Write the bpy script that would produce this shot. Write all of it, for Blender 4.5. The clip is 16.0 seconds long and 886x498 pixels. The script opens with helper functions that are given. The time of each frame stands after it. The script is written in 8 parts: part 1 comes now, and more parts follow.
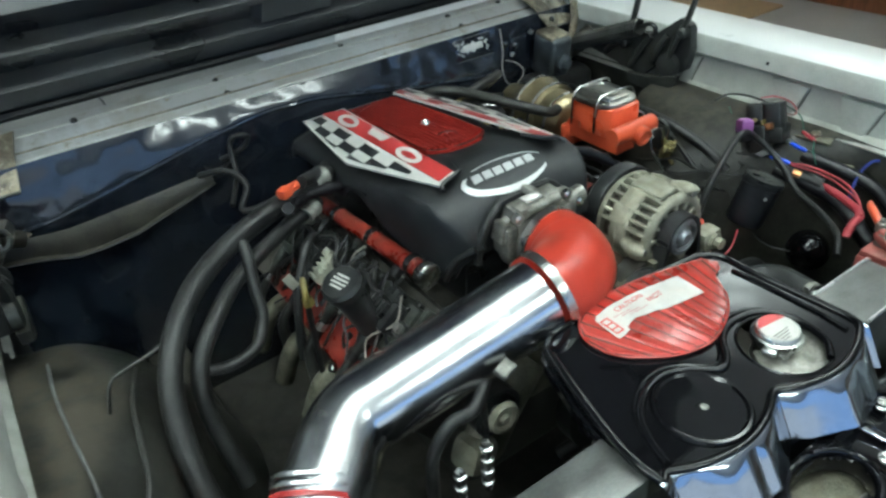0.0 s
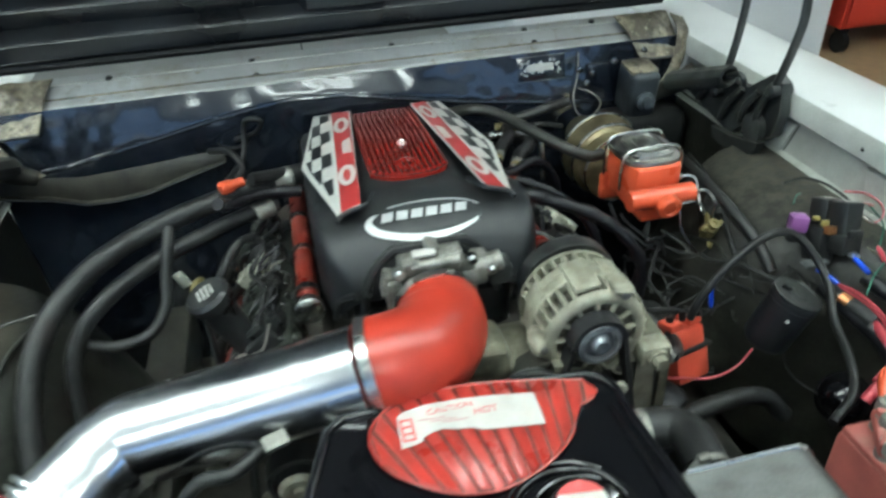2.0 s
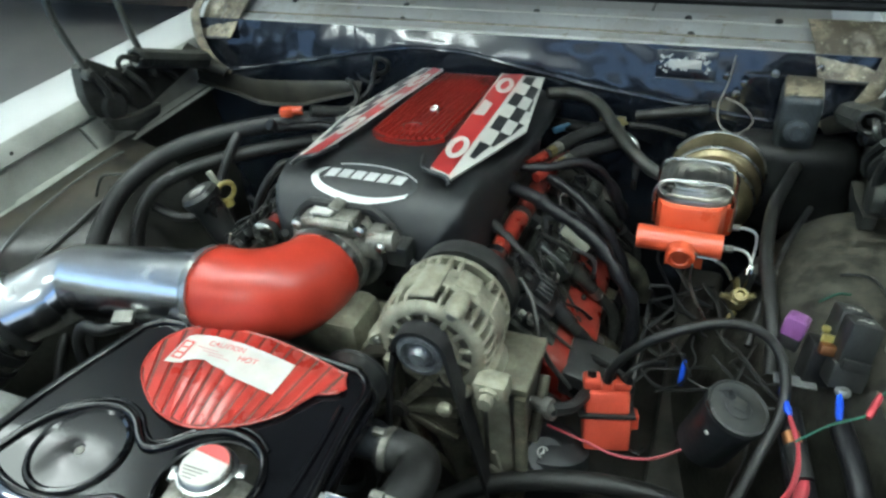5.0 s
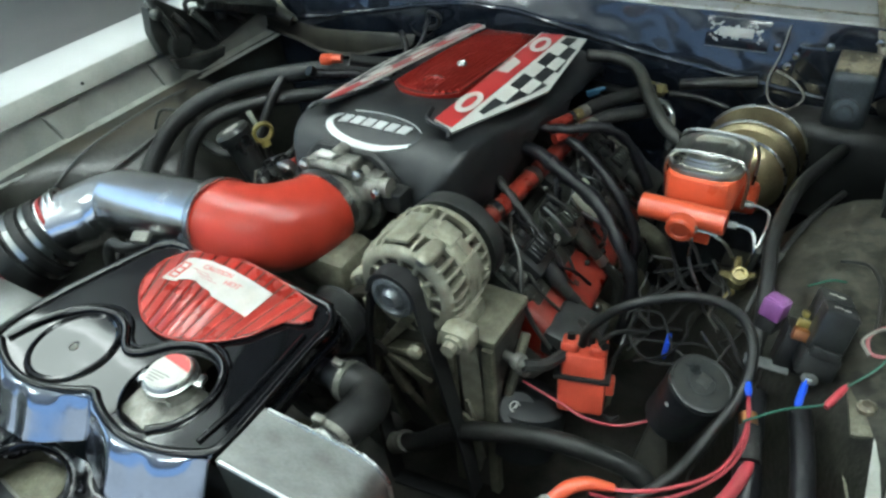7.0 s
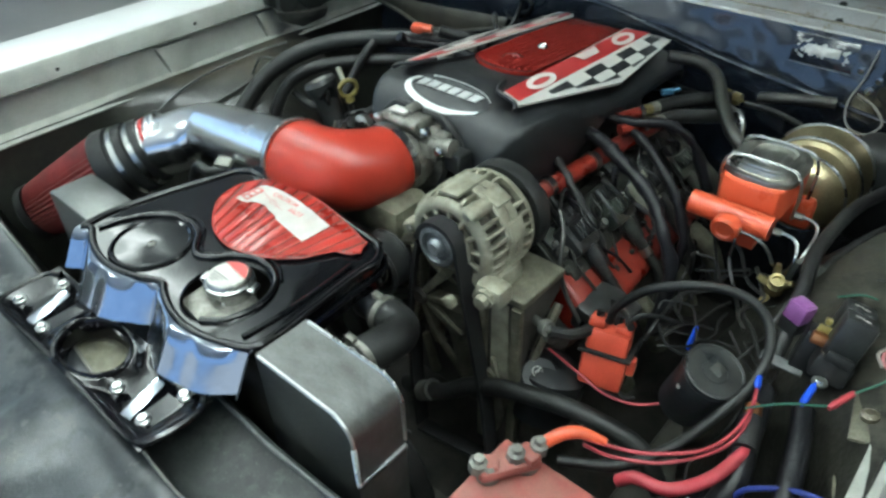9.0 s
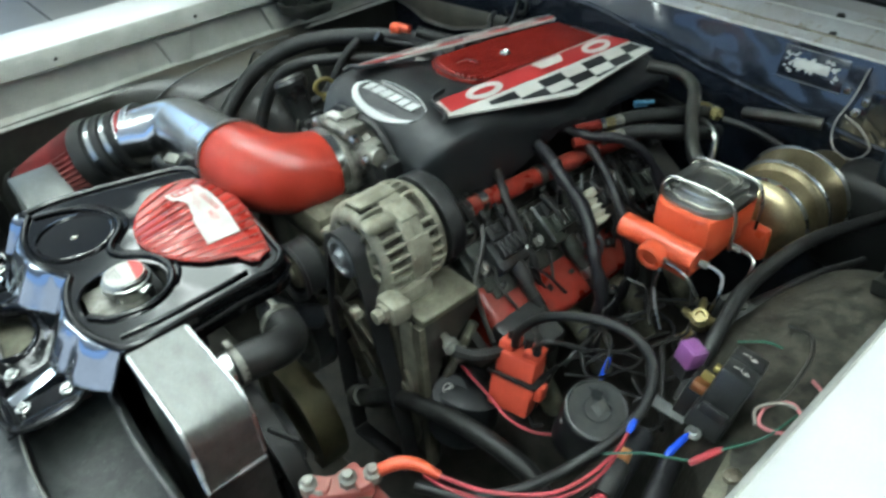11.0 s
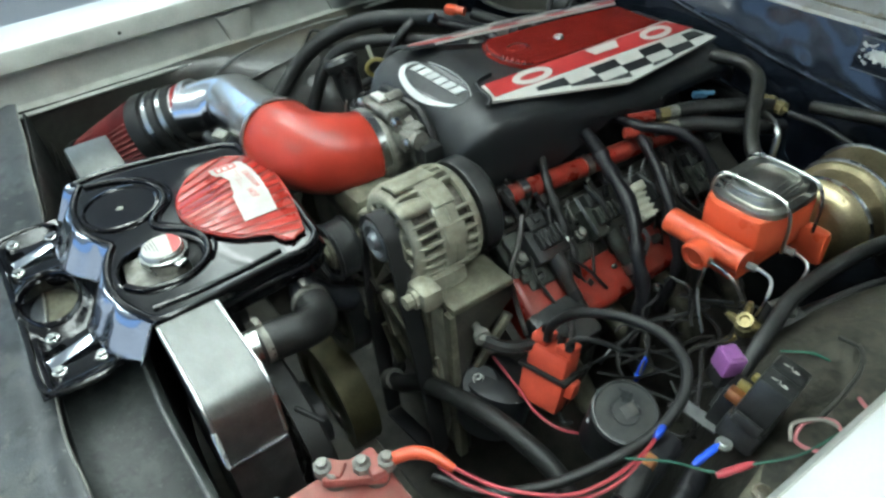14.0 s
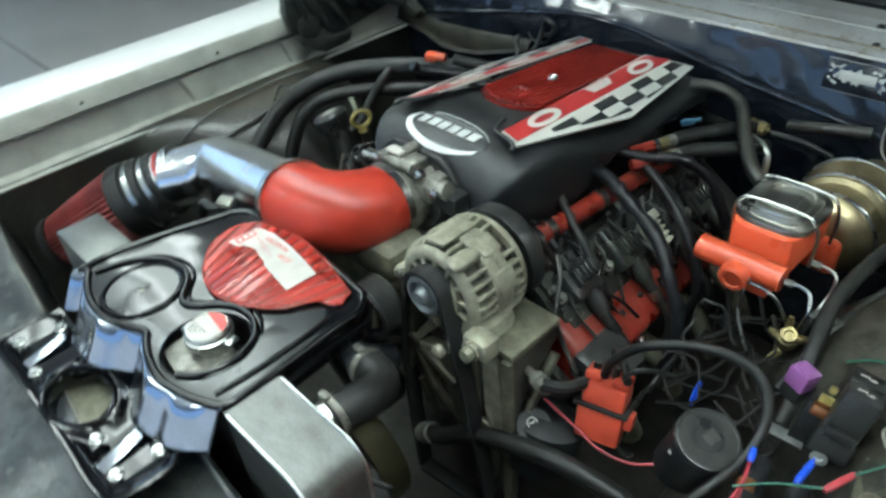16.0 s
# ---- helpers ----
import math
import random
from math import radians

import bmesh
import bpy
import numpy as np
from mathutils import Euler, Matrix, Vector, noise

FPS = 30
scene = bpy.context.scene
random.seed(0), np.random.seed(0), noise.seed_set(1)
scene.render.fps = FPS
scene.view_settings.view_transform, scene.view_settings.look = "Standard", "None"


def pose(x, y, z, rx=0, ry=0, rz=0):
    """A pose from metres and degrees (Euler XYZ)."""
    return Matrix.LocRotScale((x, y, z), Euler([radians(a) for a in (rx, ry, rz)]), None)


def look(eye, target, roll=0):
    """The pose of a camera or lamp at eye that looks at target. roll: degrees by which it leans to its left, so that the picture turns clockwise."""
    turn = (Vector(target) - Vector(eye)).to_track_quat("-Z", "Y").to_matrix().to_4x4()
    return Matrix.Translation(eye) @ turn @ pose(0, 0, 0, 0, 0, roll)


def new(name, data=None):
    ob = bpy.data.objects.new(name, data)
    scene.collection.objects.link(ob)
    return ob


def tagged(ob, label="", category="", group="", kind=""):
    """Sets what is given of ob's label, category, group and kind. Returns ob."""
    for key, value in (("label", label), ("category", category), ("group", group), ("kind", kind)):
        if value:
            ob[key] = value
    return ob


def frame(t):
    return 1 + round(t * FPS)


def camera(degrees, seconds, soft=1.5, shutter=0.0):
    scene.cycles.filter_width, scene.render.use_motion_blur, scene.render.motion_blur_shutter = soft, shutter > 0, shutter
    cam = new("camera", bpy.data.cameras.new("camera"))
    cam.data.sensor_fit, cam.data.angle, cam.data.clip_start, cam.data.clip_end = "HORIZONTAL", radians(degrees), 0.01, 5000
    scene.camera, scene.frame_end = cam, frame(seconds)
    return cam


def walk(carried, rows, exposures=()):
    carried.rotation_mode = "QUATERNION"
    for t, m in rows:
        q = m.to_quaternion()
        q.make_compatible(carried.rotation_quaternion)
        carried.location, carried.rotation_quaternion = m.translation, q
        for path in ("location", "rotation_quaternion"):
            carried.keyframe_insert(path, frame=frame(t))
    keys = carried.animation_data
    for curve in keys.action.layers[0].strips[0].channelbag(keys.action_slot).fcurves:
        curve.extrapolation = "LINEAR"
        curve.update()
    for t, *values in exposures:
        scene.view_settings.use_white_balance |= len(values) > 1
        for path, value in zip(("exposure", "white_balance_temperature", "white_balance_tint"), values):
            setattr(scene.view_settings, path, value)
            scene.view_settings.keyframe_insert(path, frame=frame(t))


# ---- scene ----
cam = camera(64.1, 16.0, soft=2.6, shutter=0.5)
METRES, EYE, TILT, LEAN, TURN = 1.95, 1.45, -32.0, 1.0, -35.0
ROWS = [
    (0.0, 0.0, 0.0, 0.0, -0.0, 0.0, -0.0),
    (0.5, 0.0275, 0.0199, 0.0107, 0.11, -0.95, 0.0),
    (1.0, 0.1097, 0.0159, 0.0118, 12.97, -1.59, -9.46),
    (1.5, 0.1602, 0.0376, 0.0284, 17.34, -3.25, -10.25),
    (2.0, 0.2013, 0.0924, 0.0624, 17.76, -2.77, -13.19),
    (2.5, 0.2387, 0.141, 0.0952, 23.97, -5.24, -15.63),
    (3.0, 0.3217, 0.1853, 0.1272, 39.39, -12.6, -25.62),
    (3.5, 0.3533, 0.1997, 0.1439, 40.45, -13.88, -24.04),
    (4.0, 0.3755, 0.2065, 0.1532, 42.98, -14.87, -24.36),
    (6.5, 0.4567, 0.2952, 0.2165, 62.12, -25.5, -27.59),
    (7.0, 0.4644, 0.2915, 0.2112, 62.51, -26.57, -27.71),
    (7.5, 0.4724, 0.2834, 0.205, 62.46, -25.17, -28.25),
    (8.0, 0.4749, 0.2682, 0.1944, 63.28, -25.54, -30.27),
    (10.5, 0.5354, 0.3716, 0.2699, 86.57, -42.05, -31.87),
    (11.0, 0.5093, 0.3843, 0.2846, 82.57, -38.62, -31.49),
    (11.5, 0.5087, 0.3879, 0.2899, 81.18, -36.47, -30.91),
    (12.0, 0.5152, 0.3933, 0.2899, 85.52, -39.1, -31.4),
    (12.5, 0.5163, 0.3972, 0.2919, 86.59, -40.69, -31.22),
    (13.0, 0.5124, 0.3989, 0.2899, 87.19, -41.35, -31.05),
    (13.5, 0.5051, 0.4005, 0.2878, 88.1, -42.57, -31.25),
    (14.0, 0.503, 0.4019, 0.2897, 89.14, -43.23, -30.31),
    (14.5, 0.5028, 0.4004, 0.2943, 87.87, -41.37, -28.99),
    (15.0, 0.5043, 0.3815, 0.2972, 89.23, -40.59, -29.63),
    (15.5, 0.4972, 0.3591, 0.2839, 87.02, -42.19, -31.87),
    (16.0, 0.4865, 0.3285, 0.2543, 78.62, -35.26, -30.19),
]
PLACE = pose(-0.62, 0, 0, 0, 3.7, 0) @ pose(0, 0, EYE, TILT, LEAN, TURN)
walk(cam, [(t, PLACE @ pose(METRES * x, METRES * y, METRES * z, 90 + pitch, roll, yaw)) for t, x, y, z, yaw, pitch, roll in ROWS],
     exposures=[(0.0, -0.03), (1.0, 0.06), (1.5, 0.05), (2.5, 0.20), (3.0, 0.22), (4.5, 0.17), (6.5, 0.05), (8.5, 0.07), (11.0, 0.11), (13.0, 0.12), (14.5, 0.09), (15.5, -0.01), (16.0, 0.05)])

# ---- world and light ----
world = bpy.data.worlds.new("garage_air")
scene.world = world
world.use_nodes = True
world.node_tree.nodes["Background"].inputs[0].default_value = (0.75, 0.85, 1.0, 1)
world.node_tree.nodes["Background"].inputs[1].default_value = 0.03


def area_lamp(name, eye, target, sx, sy, watts, colour):
    data = bpy.data.lights.new(name, "AREA")
    data.shape, data.size, data.size_y, data.energy, data.color = "RECTANGLE", sx, sy, watts, colour
    ob = new(name, data)
    ob.matrix_world = look(eye, target)
    return ob


# ---- materials ----
def material(name, colour, rough=0.5, metal=0.0, fine=400.0, coarse=18.0, vary=0.25, bump=0.1, coat=0.0, dust=0.0,
             dust_colour=(0.20, 0.18, 0.14), rough_vary=0.15, stretch=(1, 1, 1), settle=0.2, wave=None, specular=0.5):
    """A worn surface: grain, blotches, fine relief, a film of dust on what faces up; wave: the sheet's own unevenness, as scale and depth."""
    m = bpy.data.materials.new(name)
    m.use_nodes = True
    nt = m.node_tree
    nd, ln = nt.nodes, nt.links
    bsdf = nd["Principled BSDF"]
    co = nd.new("ShaderNodeTexCoord")
    mp = nd.new("ShaderNodeMapping")
    mp.inputs["Scale"].default_value = stretch
    ln.new(co.outputs["Object"], mp.inputs["Vector"])

    def noise_tex(scale, detail):
        n = nd.new("ShaderNodeTexNoise")
        n.inputs["Scale"].default_value, n.inputs["Detail"].default_value = scale, detail
        ln.new(mp.outputs[0], n.inputs["Vector"])
        return n

    big, small = noise_tex(coarse, 6), noise_tex(fine, 3)
    ramp = nd.new("ShaderNodeMapRange")
    ramp.inputs[1].default_value, ramp.inputs[2].default_value = 0.3, 0.7
    ramp.inputs[3].default_value, ramp.inputs[4].default_value = 1 - vary, 1 + vary
    ln.new(big.outputs["Fac"], ramp.inputs[0])
    ramp2 = nd.new("ShaderNodeMapRange")
    ramp2.inputs[1].default_value, ramp2.inputs[2].default_value = 0.3, 0.7
    ramp2.inputs[3].default_value, ramp2.inputs[4].default_value = 1 - vary * 0.4, 1 + vary * 0.4
    ln.new(small.outputs["Fac"], ramp2.inputs[0])
    mul = nd.new("ShaderNodeMath")
    mul.operation = "MULTIPLY"
    ln.new(ramp.outputs[0], mul.inputs[0]), ln.new(ramp2.outputs[0], mul.inputs[1])
    tint = nd.new("ShaderNodeVectorMath")
    tint.operation = "SCALE"
    tint.inputs[0].default_value = colour
    ln.new(mul.outputs[0], tint.inputs["Scale"])
    out = tint.outputs[0]
    rv = nd.new("ShaderNodeMapRange")
    rv.inputs[1].default_value, rv.inputs[2].default_value = 0.3, 0.7
    rv.inputs[3].default_value = max(rough - rough_vary * rough, 0.02)
    rv.inputs[4].default_value = min(rough + rough_vary * rough, 1.0)
    ln.new(big.outputs["Fac"], rv.inputs[0])
    rough_out = rv.outputs[0]
    if dust:
        geo = nd.new("ShaderNodeNewGeometry")
        sep = nd.new("ShaderNodeSeparateXYZ")
        ln.new(geo.outputs["Normal"], sep.inputs[0])
        up = nd.new("ShaderNodeMapRange")
        up.inputs[1].default_value, up.inputs[2].default_value = settle, 1.0
        up.inputs[3].default_value, up.inputs[4].default_value = 0.06, 1.0
        ln.new(sep.outputs[2], up.inputs[0])
        patch = nd.new("ShaderNodeMapRange")
        patch.inputs[1].default_value, patch.inputs[2].default_value = 0.42, 0.60
        patch.inputs[3].default_value, patch.inputs[4].default_value = 0.12, 1.0
        ln.new(noise_tex(coarse * 2.3, 8).outputs["Fac"], patch.inputs[0])
        amount = nd.new("ShaderNodeMath")
        amount.operation = "MULTIPLY"
        ln.new(up.outputs[0], amount.inputs[0]), ln.new(patch.outputs[0], amount.inputs[1])
        scaled = nd.new("ShaderNodeMath")
        scaled.operation = "MULTIPLY"
        scaled.inputs[1].default_value = dust
        ln.new(amount.outputs[0], scaled.inputs[0])
        mix = nd.new("ShaderNodeMix")
        mix.data_type = "RGBA"
        mix.inputs["B"].default_value = (*dust_colour, 1)
        ln.new(scaled.outputs[0], mix.inputs["Factor"]), ln.new(out, mix.inputs["A"])
        out = mix.outputs["Result"]
        mr = nd.new("ShaderNodeMix")
        mr.inputs["B"].default_value = 0.9
        ln.new(scaled.outputs[0], mr.inputs["Factor"]), ln.new(rough_out, mr.inputs["A"])
        rough_out = mr.outputs["Result"]
    ln.new(out, bsdf.inputs["Base Color"]), ln.new(rough_out, bsdf.inputs["Roughness"])
    bsdf.inputs["Metallic"].default_value = metal
    bsdf.inputs["Coat Weight"].default_value = coat
    bsdf.inputs["Coat Roughness"].default_value = 0.06
    bsdf.inputs["Specular IOR Level"].default_value = specular
    swell = None
    if wave:
        swell = nd.new("ShaderNodeBump")
        swell.inputs["Strength"].default_value, swell.inputs["Distance"].default_value = 1.0, wave[1]
        ln.new(noise_tex(wave[0], 1).outputs["Fac"], swell.inputs["Height"])
        ln.new(swell.outputs[0], bsdf.inputs["Normal"]), ln.new(swell.outputs[0], bsdf.inputs["Coat Normal"])
    if bump:
        b = nd.new("ShaderNodeBump")
        if swell:
            ln.new(swell.outputs[0], b.inputs["Normal"])
        b.inputs["Strength"].default_value, b.inputs["Distance"].default_value = bump, 0.0015
        ln.new(small.outputs["Fac"], b.inputs["Height"]), ln.new(b.outputs[0], bsdf.inputs["Normal"])
    return m


M = {}
M["white"] = material("white_car_paint", (0.76, 0.77, 0.75), 0.32, coat=0.25, vary=0.05, bump=0.03, coarse=9)
M["primer"] = material("grey_white_flange", (0.47, 0.485, 0.445), 0.42, vary=0.2, bump=0.12, dust=0.35, dust_colour=(0.24, 0.225, 0.175), coarse=12)
M["black"] = material("semi_gloss_black_steel", (0.016, 0.018, 0.022), 0.34, vary=0.4, bump=0.25, dust=0.06, fine=150, dust_colour=(0.1, 0.1, 0.09))
M["firewall"] = material("blue_black_firewall_paint", (0.0125, 0.0175, 0.027), 0.2, vary=0.45, bump=0.3, dust=0.12, fine=70, coarse=9, coat=0.8, dust_colour=(0.085, 0.1, 0.115), wave=(11.0, 0.016), specular=0.8)
M["rust_dark"] = material("olive_brown_dusty_steel", (0.026, 0.024, 0.018), 0.5, 0.0, vary=0.7, bump=0.4, coarse=16, dust=0.1)
M["brownwood"] = material("dark_brown_wood", (0.035, 0.024, 0.018), 0.5, vary=0.3, bump=0.1, coarse=8)
M["olive"] = material("olive_plated_steel", (0.09, 0.08, 0.042), 0.42, 0.6, vary=0.4, bump=0.1)
M["hood"] = material("dark_hood_underside", (0.022, 0.027, 0.032), 0.3, vary=0.5, bump=0.25, coarse=6, dust=0.1, coat=0.5, wave=(5.0, 0.008))


def patchy(name, a, b, c, scale, rough=0.36, metal=0.25):
    """Worn paint: two tones in patches, with specks and stains of a third colour."""
    m = material(name, a, rough, metal, vary=0.35, bump=0.2, coarse=scale)
    nt = m.node_tree
    nd, ln = nt.nodes, nt.links
    bsdf = nd["Principled BSDF"]
    src = bsdf.inputs["Base Color"].links[0].from_socket
    co = nd["Texture Coordinate"]
    for colour, sc, lo, hi, detail in ((b, scale * 0.55, 0.46, 0.56, 8), (c, scale * 1.6, 0.50, 0.68, 10), (b, scale * 4, 0.52, 0.62, 10), (c, scale * 9, 0.60, 0.68, 4)):
        n = nd.new("ShaderNodeTexNoise")
        n.inputs["Scale"].default_value, n.inputs["Detail"].default_value, n.inputs["Roughness"].default_value = sc, detail, 0.65
        ln.new(co.outputs["Object"], n.inputs["Vector"])
        k = nd.new("ShaderNodeMapRange")
        k.inputs[1].default_value, k.inputs[2].default_value = lo, hi
        ln.new(n.outputs["Fac"], k.inputs[0])
        mix = nd.new("ShaderNodeMix")
        mix.data_type = "RGBA"
        mix.inputs["B"].default_value = (*colour, 1)
        ln.new(k.outputs[0], mix.inputs["Factor"]), ln.new(src, mix.inputs["A"])
        src = mix.outputs["Result"]
    ln.new(src, bsdf.inputs["Base Color"])
    return m


M["header"] = patchy("worn_grey_green_panel", (0.053, 0.060, 0.065), (0.021, 0.025, 0.028), (0.09, 0.095, 0.09), 7.0, 0.32, 0.0)
M["cowl"] = patchy("bare_grey_cowl", (0.54, 0.56, 0.56), (0.43, 0.44, 0.43), (0.33, 0.30, 0.24), 4.0, 0.42, 0.3)
M["rust"] = patchy("tan_stained_steel", (0.25, 0.215, 0.15), (0.085, 0.072, 0.05), (0.36, 0.325, 0.25), 13.0, 0.42, 0.1)
M["hinge"] = material("dusty_black_hinge", (0.03, 0.033, 0.031), 0.38, vary=0.6, bump=0.3, coarse=20, dust=0.4, dust_colour=(0.13, 0.125, 0.10))
M["oily"] = material("oily_inner_fender", (0.017, 0.0175, 0.0145), 0.36, vary=0.6, bump=0.5, coarse=9, fine=90, coat=0.2, dust=0.62, dust_colour=(0.095, 0.08, 0.056), settle=0.86)
M["dirty"] = material("dusty_inner_fender", (0.019, 0.0185, 0.0145), 0.4, vary=0.65, bump=0.7, coarse=24, fine=140, dust=0.6, dust_colour=(0.105, 0.098, 0.075), settle=0.66, specular=0.4)
M["support"] = patchy("dusty_black_support", (0.020, 0.0235, 0.022), (0.011, 0.0125, 0.0125), (0.045, 0.05, 0.045), 20.0, 0.5, 0.0)
M["alloy"] = material("milled_aluminium", (0.165, 0.171, 0.165), 0.4, 0.75, vary=0.25, bump=0.1, coarse=26, fine=220, stretch=(1, 2, 2), dust=0.1, rough_vary=0.3)
M["coilcast"] = material("dark_grey_casting", (0.034, 0.039, 0.033), 0.3, 0.3, vary=0.55, bump=0.5, dust=0.25, coarse=55, dust_colour=(0.12, 0.118, 0.095))
M["silvercast"] = material("dull_cast_aluminium", (0.25, 0.245, 0.22), 0.4, 0.6, vary=0.45, bump=0.4, coarse=60, dust=0.3, dust_colour=(0.16, 0.15, 0.115))
M["weld"] = material("bright_weld_bead", (0.7, 0.71, 0.7), 0.28, 1.0, vary=0.1, bump=0.4)
M["cast"] = material("cast_aluminium", (0.31, 0.30, 0.235), 0.52, 0.35, vary=0.3, bump=0.35, dust=0.4, coarse=40, fine=600, dust_colour=(0.19, 0.17, 0.115))
M["cast_dirty"] = material("grimy_cast_aluminium", (0.17, 0.165, 0.122), 0.48, 0.45, vary=0.5, bump=0.5, dust=0.4, coarse=34, dust_colour=(0.13, 0.12, 0.078))
M["chrome"] = material("polished_tube", (0.92, 0.93, 0.93), 0.22, 1.0, vary=0.06, bump=0.03, rough_vary=0.4, coarse=10, fine=300, dust=0.06)
M["bright"] = material("bright_plated_steel", (0.56, 0.57, 0.545), 0.27, 1.0, vary=0.25, bump=0.05)
M["silicone"] = material("red_silicone", (0.41, 0.036, 0.020), 0.33, vary=0.10, bump=0.04, coarse=30)
M["orange"] = material("orange_engine_enamel", (0.66, 0.092, 0.036), 0.3, vary=0.1, bump=0.12, coat=0.3, dust=0.06)
M["boxred"] = material("faded_red_plastic", (0.62, 0.082, 0.045), 0.36, vary=0.14, bump=0.1, dust=0.08, dust_colour=(0.3, 0.16, 0.13))
M["lidgrey"] = material("slate_grey_lid", (0.019, 0.023, 0.025), 0.3, vary=0.35, bump=0.2, dust=0.12)
M["redpaint"] = material("red_valve_cover_paint", (0.22, 0.020, 0.012), 0.28, vary=0.4, bump=0.15, dust=0.15)
M["redgloss"] = material("red_cover_panel", (0.20, 0.017, 0.013), 0.2, vary=0.15, bump=0.04, coat=0.4)
M["redlens"] = material("red_ribbed_panel", (0.40, 0.032, 0.023), 0.27, vary=0.25, bump=0.1, coat=0.35, dust=0.06)
M["plastic"] = material("black_cover_plastic", (0.0105, 0.0125, 0.0145), 0.46, vary=0.25, bump=0.15, fine=900, dust=0.05)
M["plasticg"] = material("grey_black_plastic", (0.017, 0.0185, 0.019), 0.3, vary=0.4, bump=0.2, dust=0.14, dust_colour=(0.11, 0.105, 0.09))
M["rubber"] = material("black_rubber_hose", (0.0155, 0.016, 0.016), 0.42, vary=0.4, bump=0.2, dust=0.07, dust_colour=(0.11, 0.105, 0.09), specular=0.35)
M["oldhose"] = material("grey_worn_hose", (0.020, 0.021, 0.019), 0.38, vary=0.45, bump=0.3, dust=0.18, dust_colour=(0.13, 0.12, 0.095))
M["loom"] = material("taped_loom", (0.010, 0.010, 0.012), 0.34, vary=0.3, bump=1.0, fine=60, specular=0.3)
M["cad"] = material("gold_cadmium_steel", (0.36, 0.30, 0.18), 0.31, 0.9, vary=0.4, bump=0.1, coarse=9, dust=0.1)
M["brass"] = material("dull_brass", (0.33, 0.27, 0.125), 0.42, 0.75, vary=0.4, bump=0.2, dust=0.25)
M["gloss"] = material("gloss_black_enamel", (0.005, 0.005, 0.006), 0.05, vary=0.2, bump=0.015, coat=0.0, rough_vary=0.5, coarse=40, wave=(11.0, 0.0022), specular=0.45)
# mirror surface standing in for strong daylight reflections on gloss black
M["mirror_sheet"] = material("bright_mirror_surface", (0.52, 0.56, 0.62), 0.11, 1.0, vary=0.1, bump=0.0, coarse=30, rough_vary=0.4)
M["decalwhite"] = material("white_decal", (0.6, 0.6, 0.56), 0.4, vary=0.06, bump=0.0, coat=0.3)
M["decalblack"] = material("black_decal", (0.025, 0.028, 0.03), 0.4, vary=0.1, bump=0.0, coat=0.3)
M["decalred"] = material("red_decal", (0.42, 0.034, 0.033), 0.4, vary=0.06, bump=0.0, coat=0.3)
M["silver"] = material("silver_lettering", (0.62, 0.63, 0.62), 0.4, 0.2, vary=0.1, bump=0.0)
M["sticker"] = material("worn_white_sticker", (0.60, 0.58, 0.54), 0.5, vary=0.12, bump=0.0, dust=0.1)
M["redink"] = material("red_ink", (0.6, 0.085, 0.08), 0.5, vary=0.05, bump=0.0)
M["yellow"] = material("yellow_plastic", (0.25, 0.2, 0.06), 0.45, vary=0.2, bump=0.05, dust=0.3)
M["purple"] = material("purple_relay_plastic", (0.25, 0.085, 0.27), 0.4, vary=0.15, bump=0.05, dust=0.3)
M["blue"] = material("blue_crimp_plastic", (0.01, 0.08, 0.62), 0.35, vary=0.1, bump=0.0)
M["blue_pale"] = material("pale_blue_plastic", (0.06, 0.19, 0.32), 0.4, vary=0.15, bump=0.05, dust=0.3)
M["redwire"] = material("red_wire_insulation", (0.42, 0.045, 0.06), 0.4, vary=0.1, bump=0.0, dust=0.1)
M["pinkwire"] = material("pink_wire_insulation", (0.5, 0.16, 0.17), 0.5, vary=0.1, bump=0.0)
M["whitewire"] = material("grey_white_wire", (0.26, 0.24, 0.21), 0.5, vary=0.2, bump=0.0, dust=0.2)
M["greenwire"] = material("green_wire_insulation", (0.015, 0.10, 0.065), 0.5, vary=0.1, bump=0.0)
M["bluewire"] = material("dark_blue_wire", (0.018, 0.035, 0.2), 0.4, vary=0.1, bump=0.0)
M["copper"] = material("copper_terminal", (0.62, 0.27, 0.12), 0.3, 0.95, vary=0.2, bump=0.1)
M["battery"] = material("faded_red_battery_case", (0.33, 0.085, 0.07), 0.5, vary=0.25, bump=0.1, dust=0.3, dust_colour=(0.25, 0.2, 0.16))
M["lead"] = material("grey_lead", (0.22, 0.22, 0.2), 0.5, 0.6, vary=0.4, bump=0.4, dust=0.15)
M["strap"] = material("grey_black_strap", (0.07, 0.075, 0.078), 0.6, vary=0.4, bump=0.2, dust=0.3, dust_colour=(0.3, 0.3, 0.28))
M["filter"] = material("dark_red_filter_gauze", (0.19, 0.027, 0.027), 0.65, vary=0.35, bump=0.3, fine=900, dust=0.2)
M["block"] = material("oily_engine_block", (0.055, 0.053, 0.045), 0.5, 0.1, vary=0.6, bump=0.5, dust=0.25, dust_colour=(0.12, 0.11, 0.085))
M["belt"] = material("black_ribbed_belt", (0.018, 0.018, 0.019), 0.55, vary=0.2, bump=0.1)
M["connector"] = material("pale_grey_connector", (0.36, 0.36, 0.29), 0.5, vary=0.15, bump=0.1, dust=0.1)
M["floor"] = material("grey_floor_tile", (0.33, 0.32, 0.295), 0.4, vary=0.12, bump=0.05, coarse=3, fine=60)
M["grout"] = material("dark_grout", (0.06, 0.06, 0.06), 0.8, vary=0.2, bump=0.1)
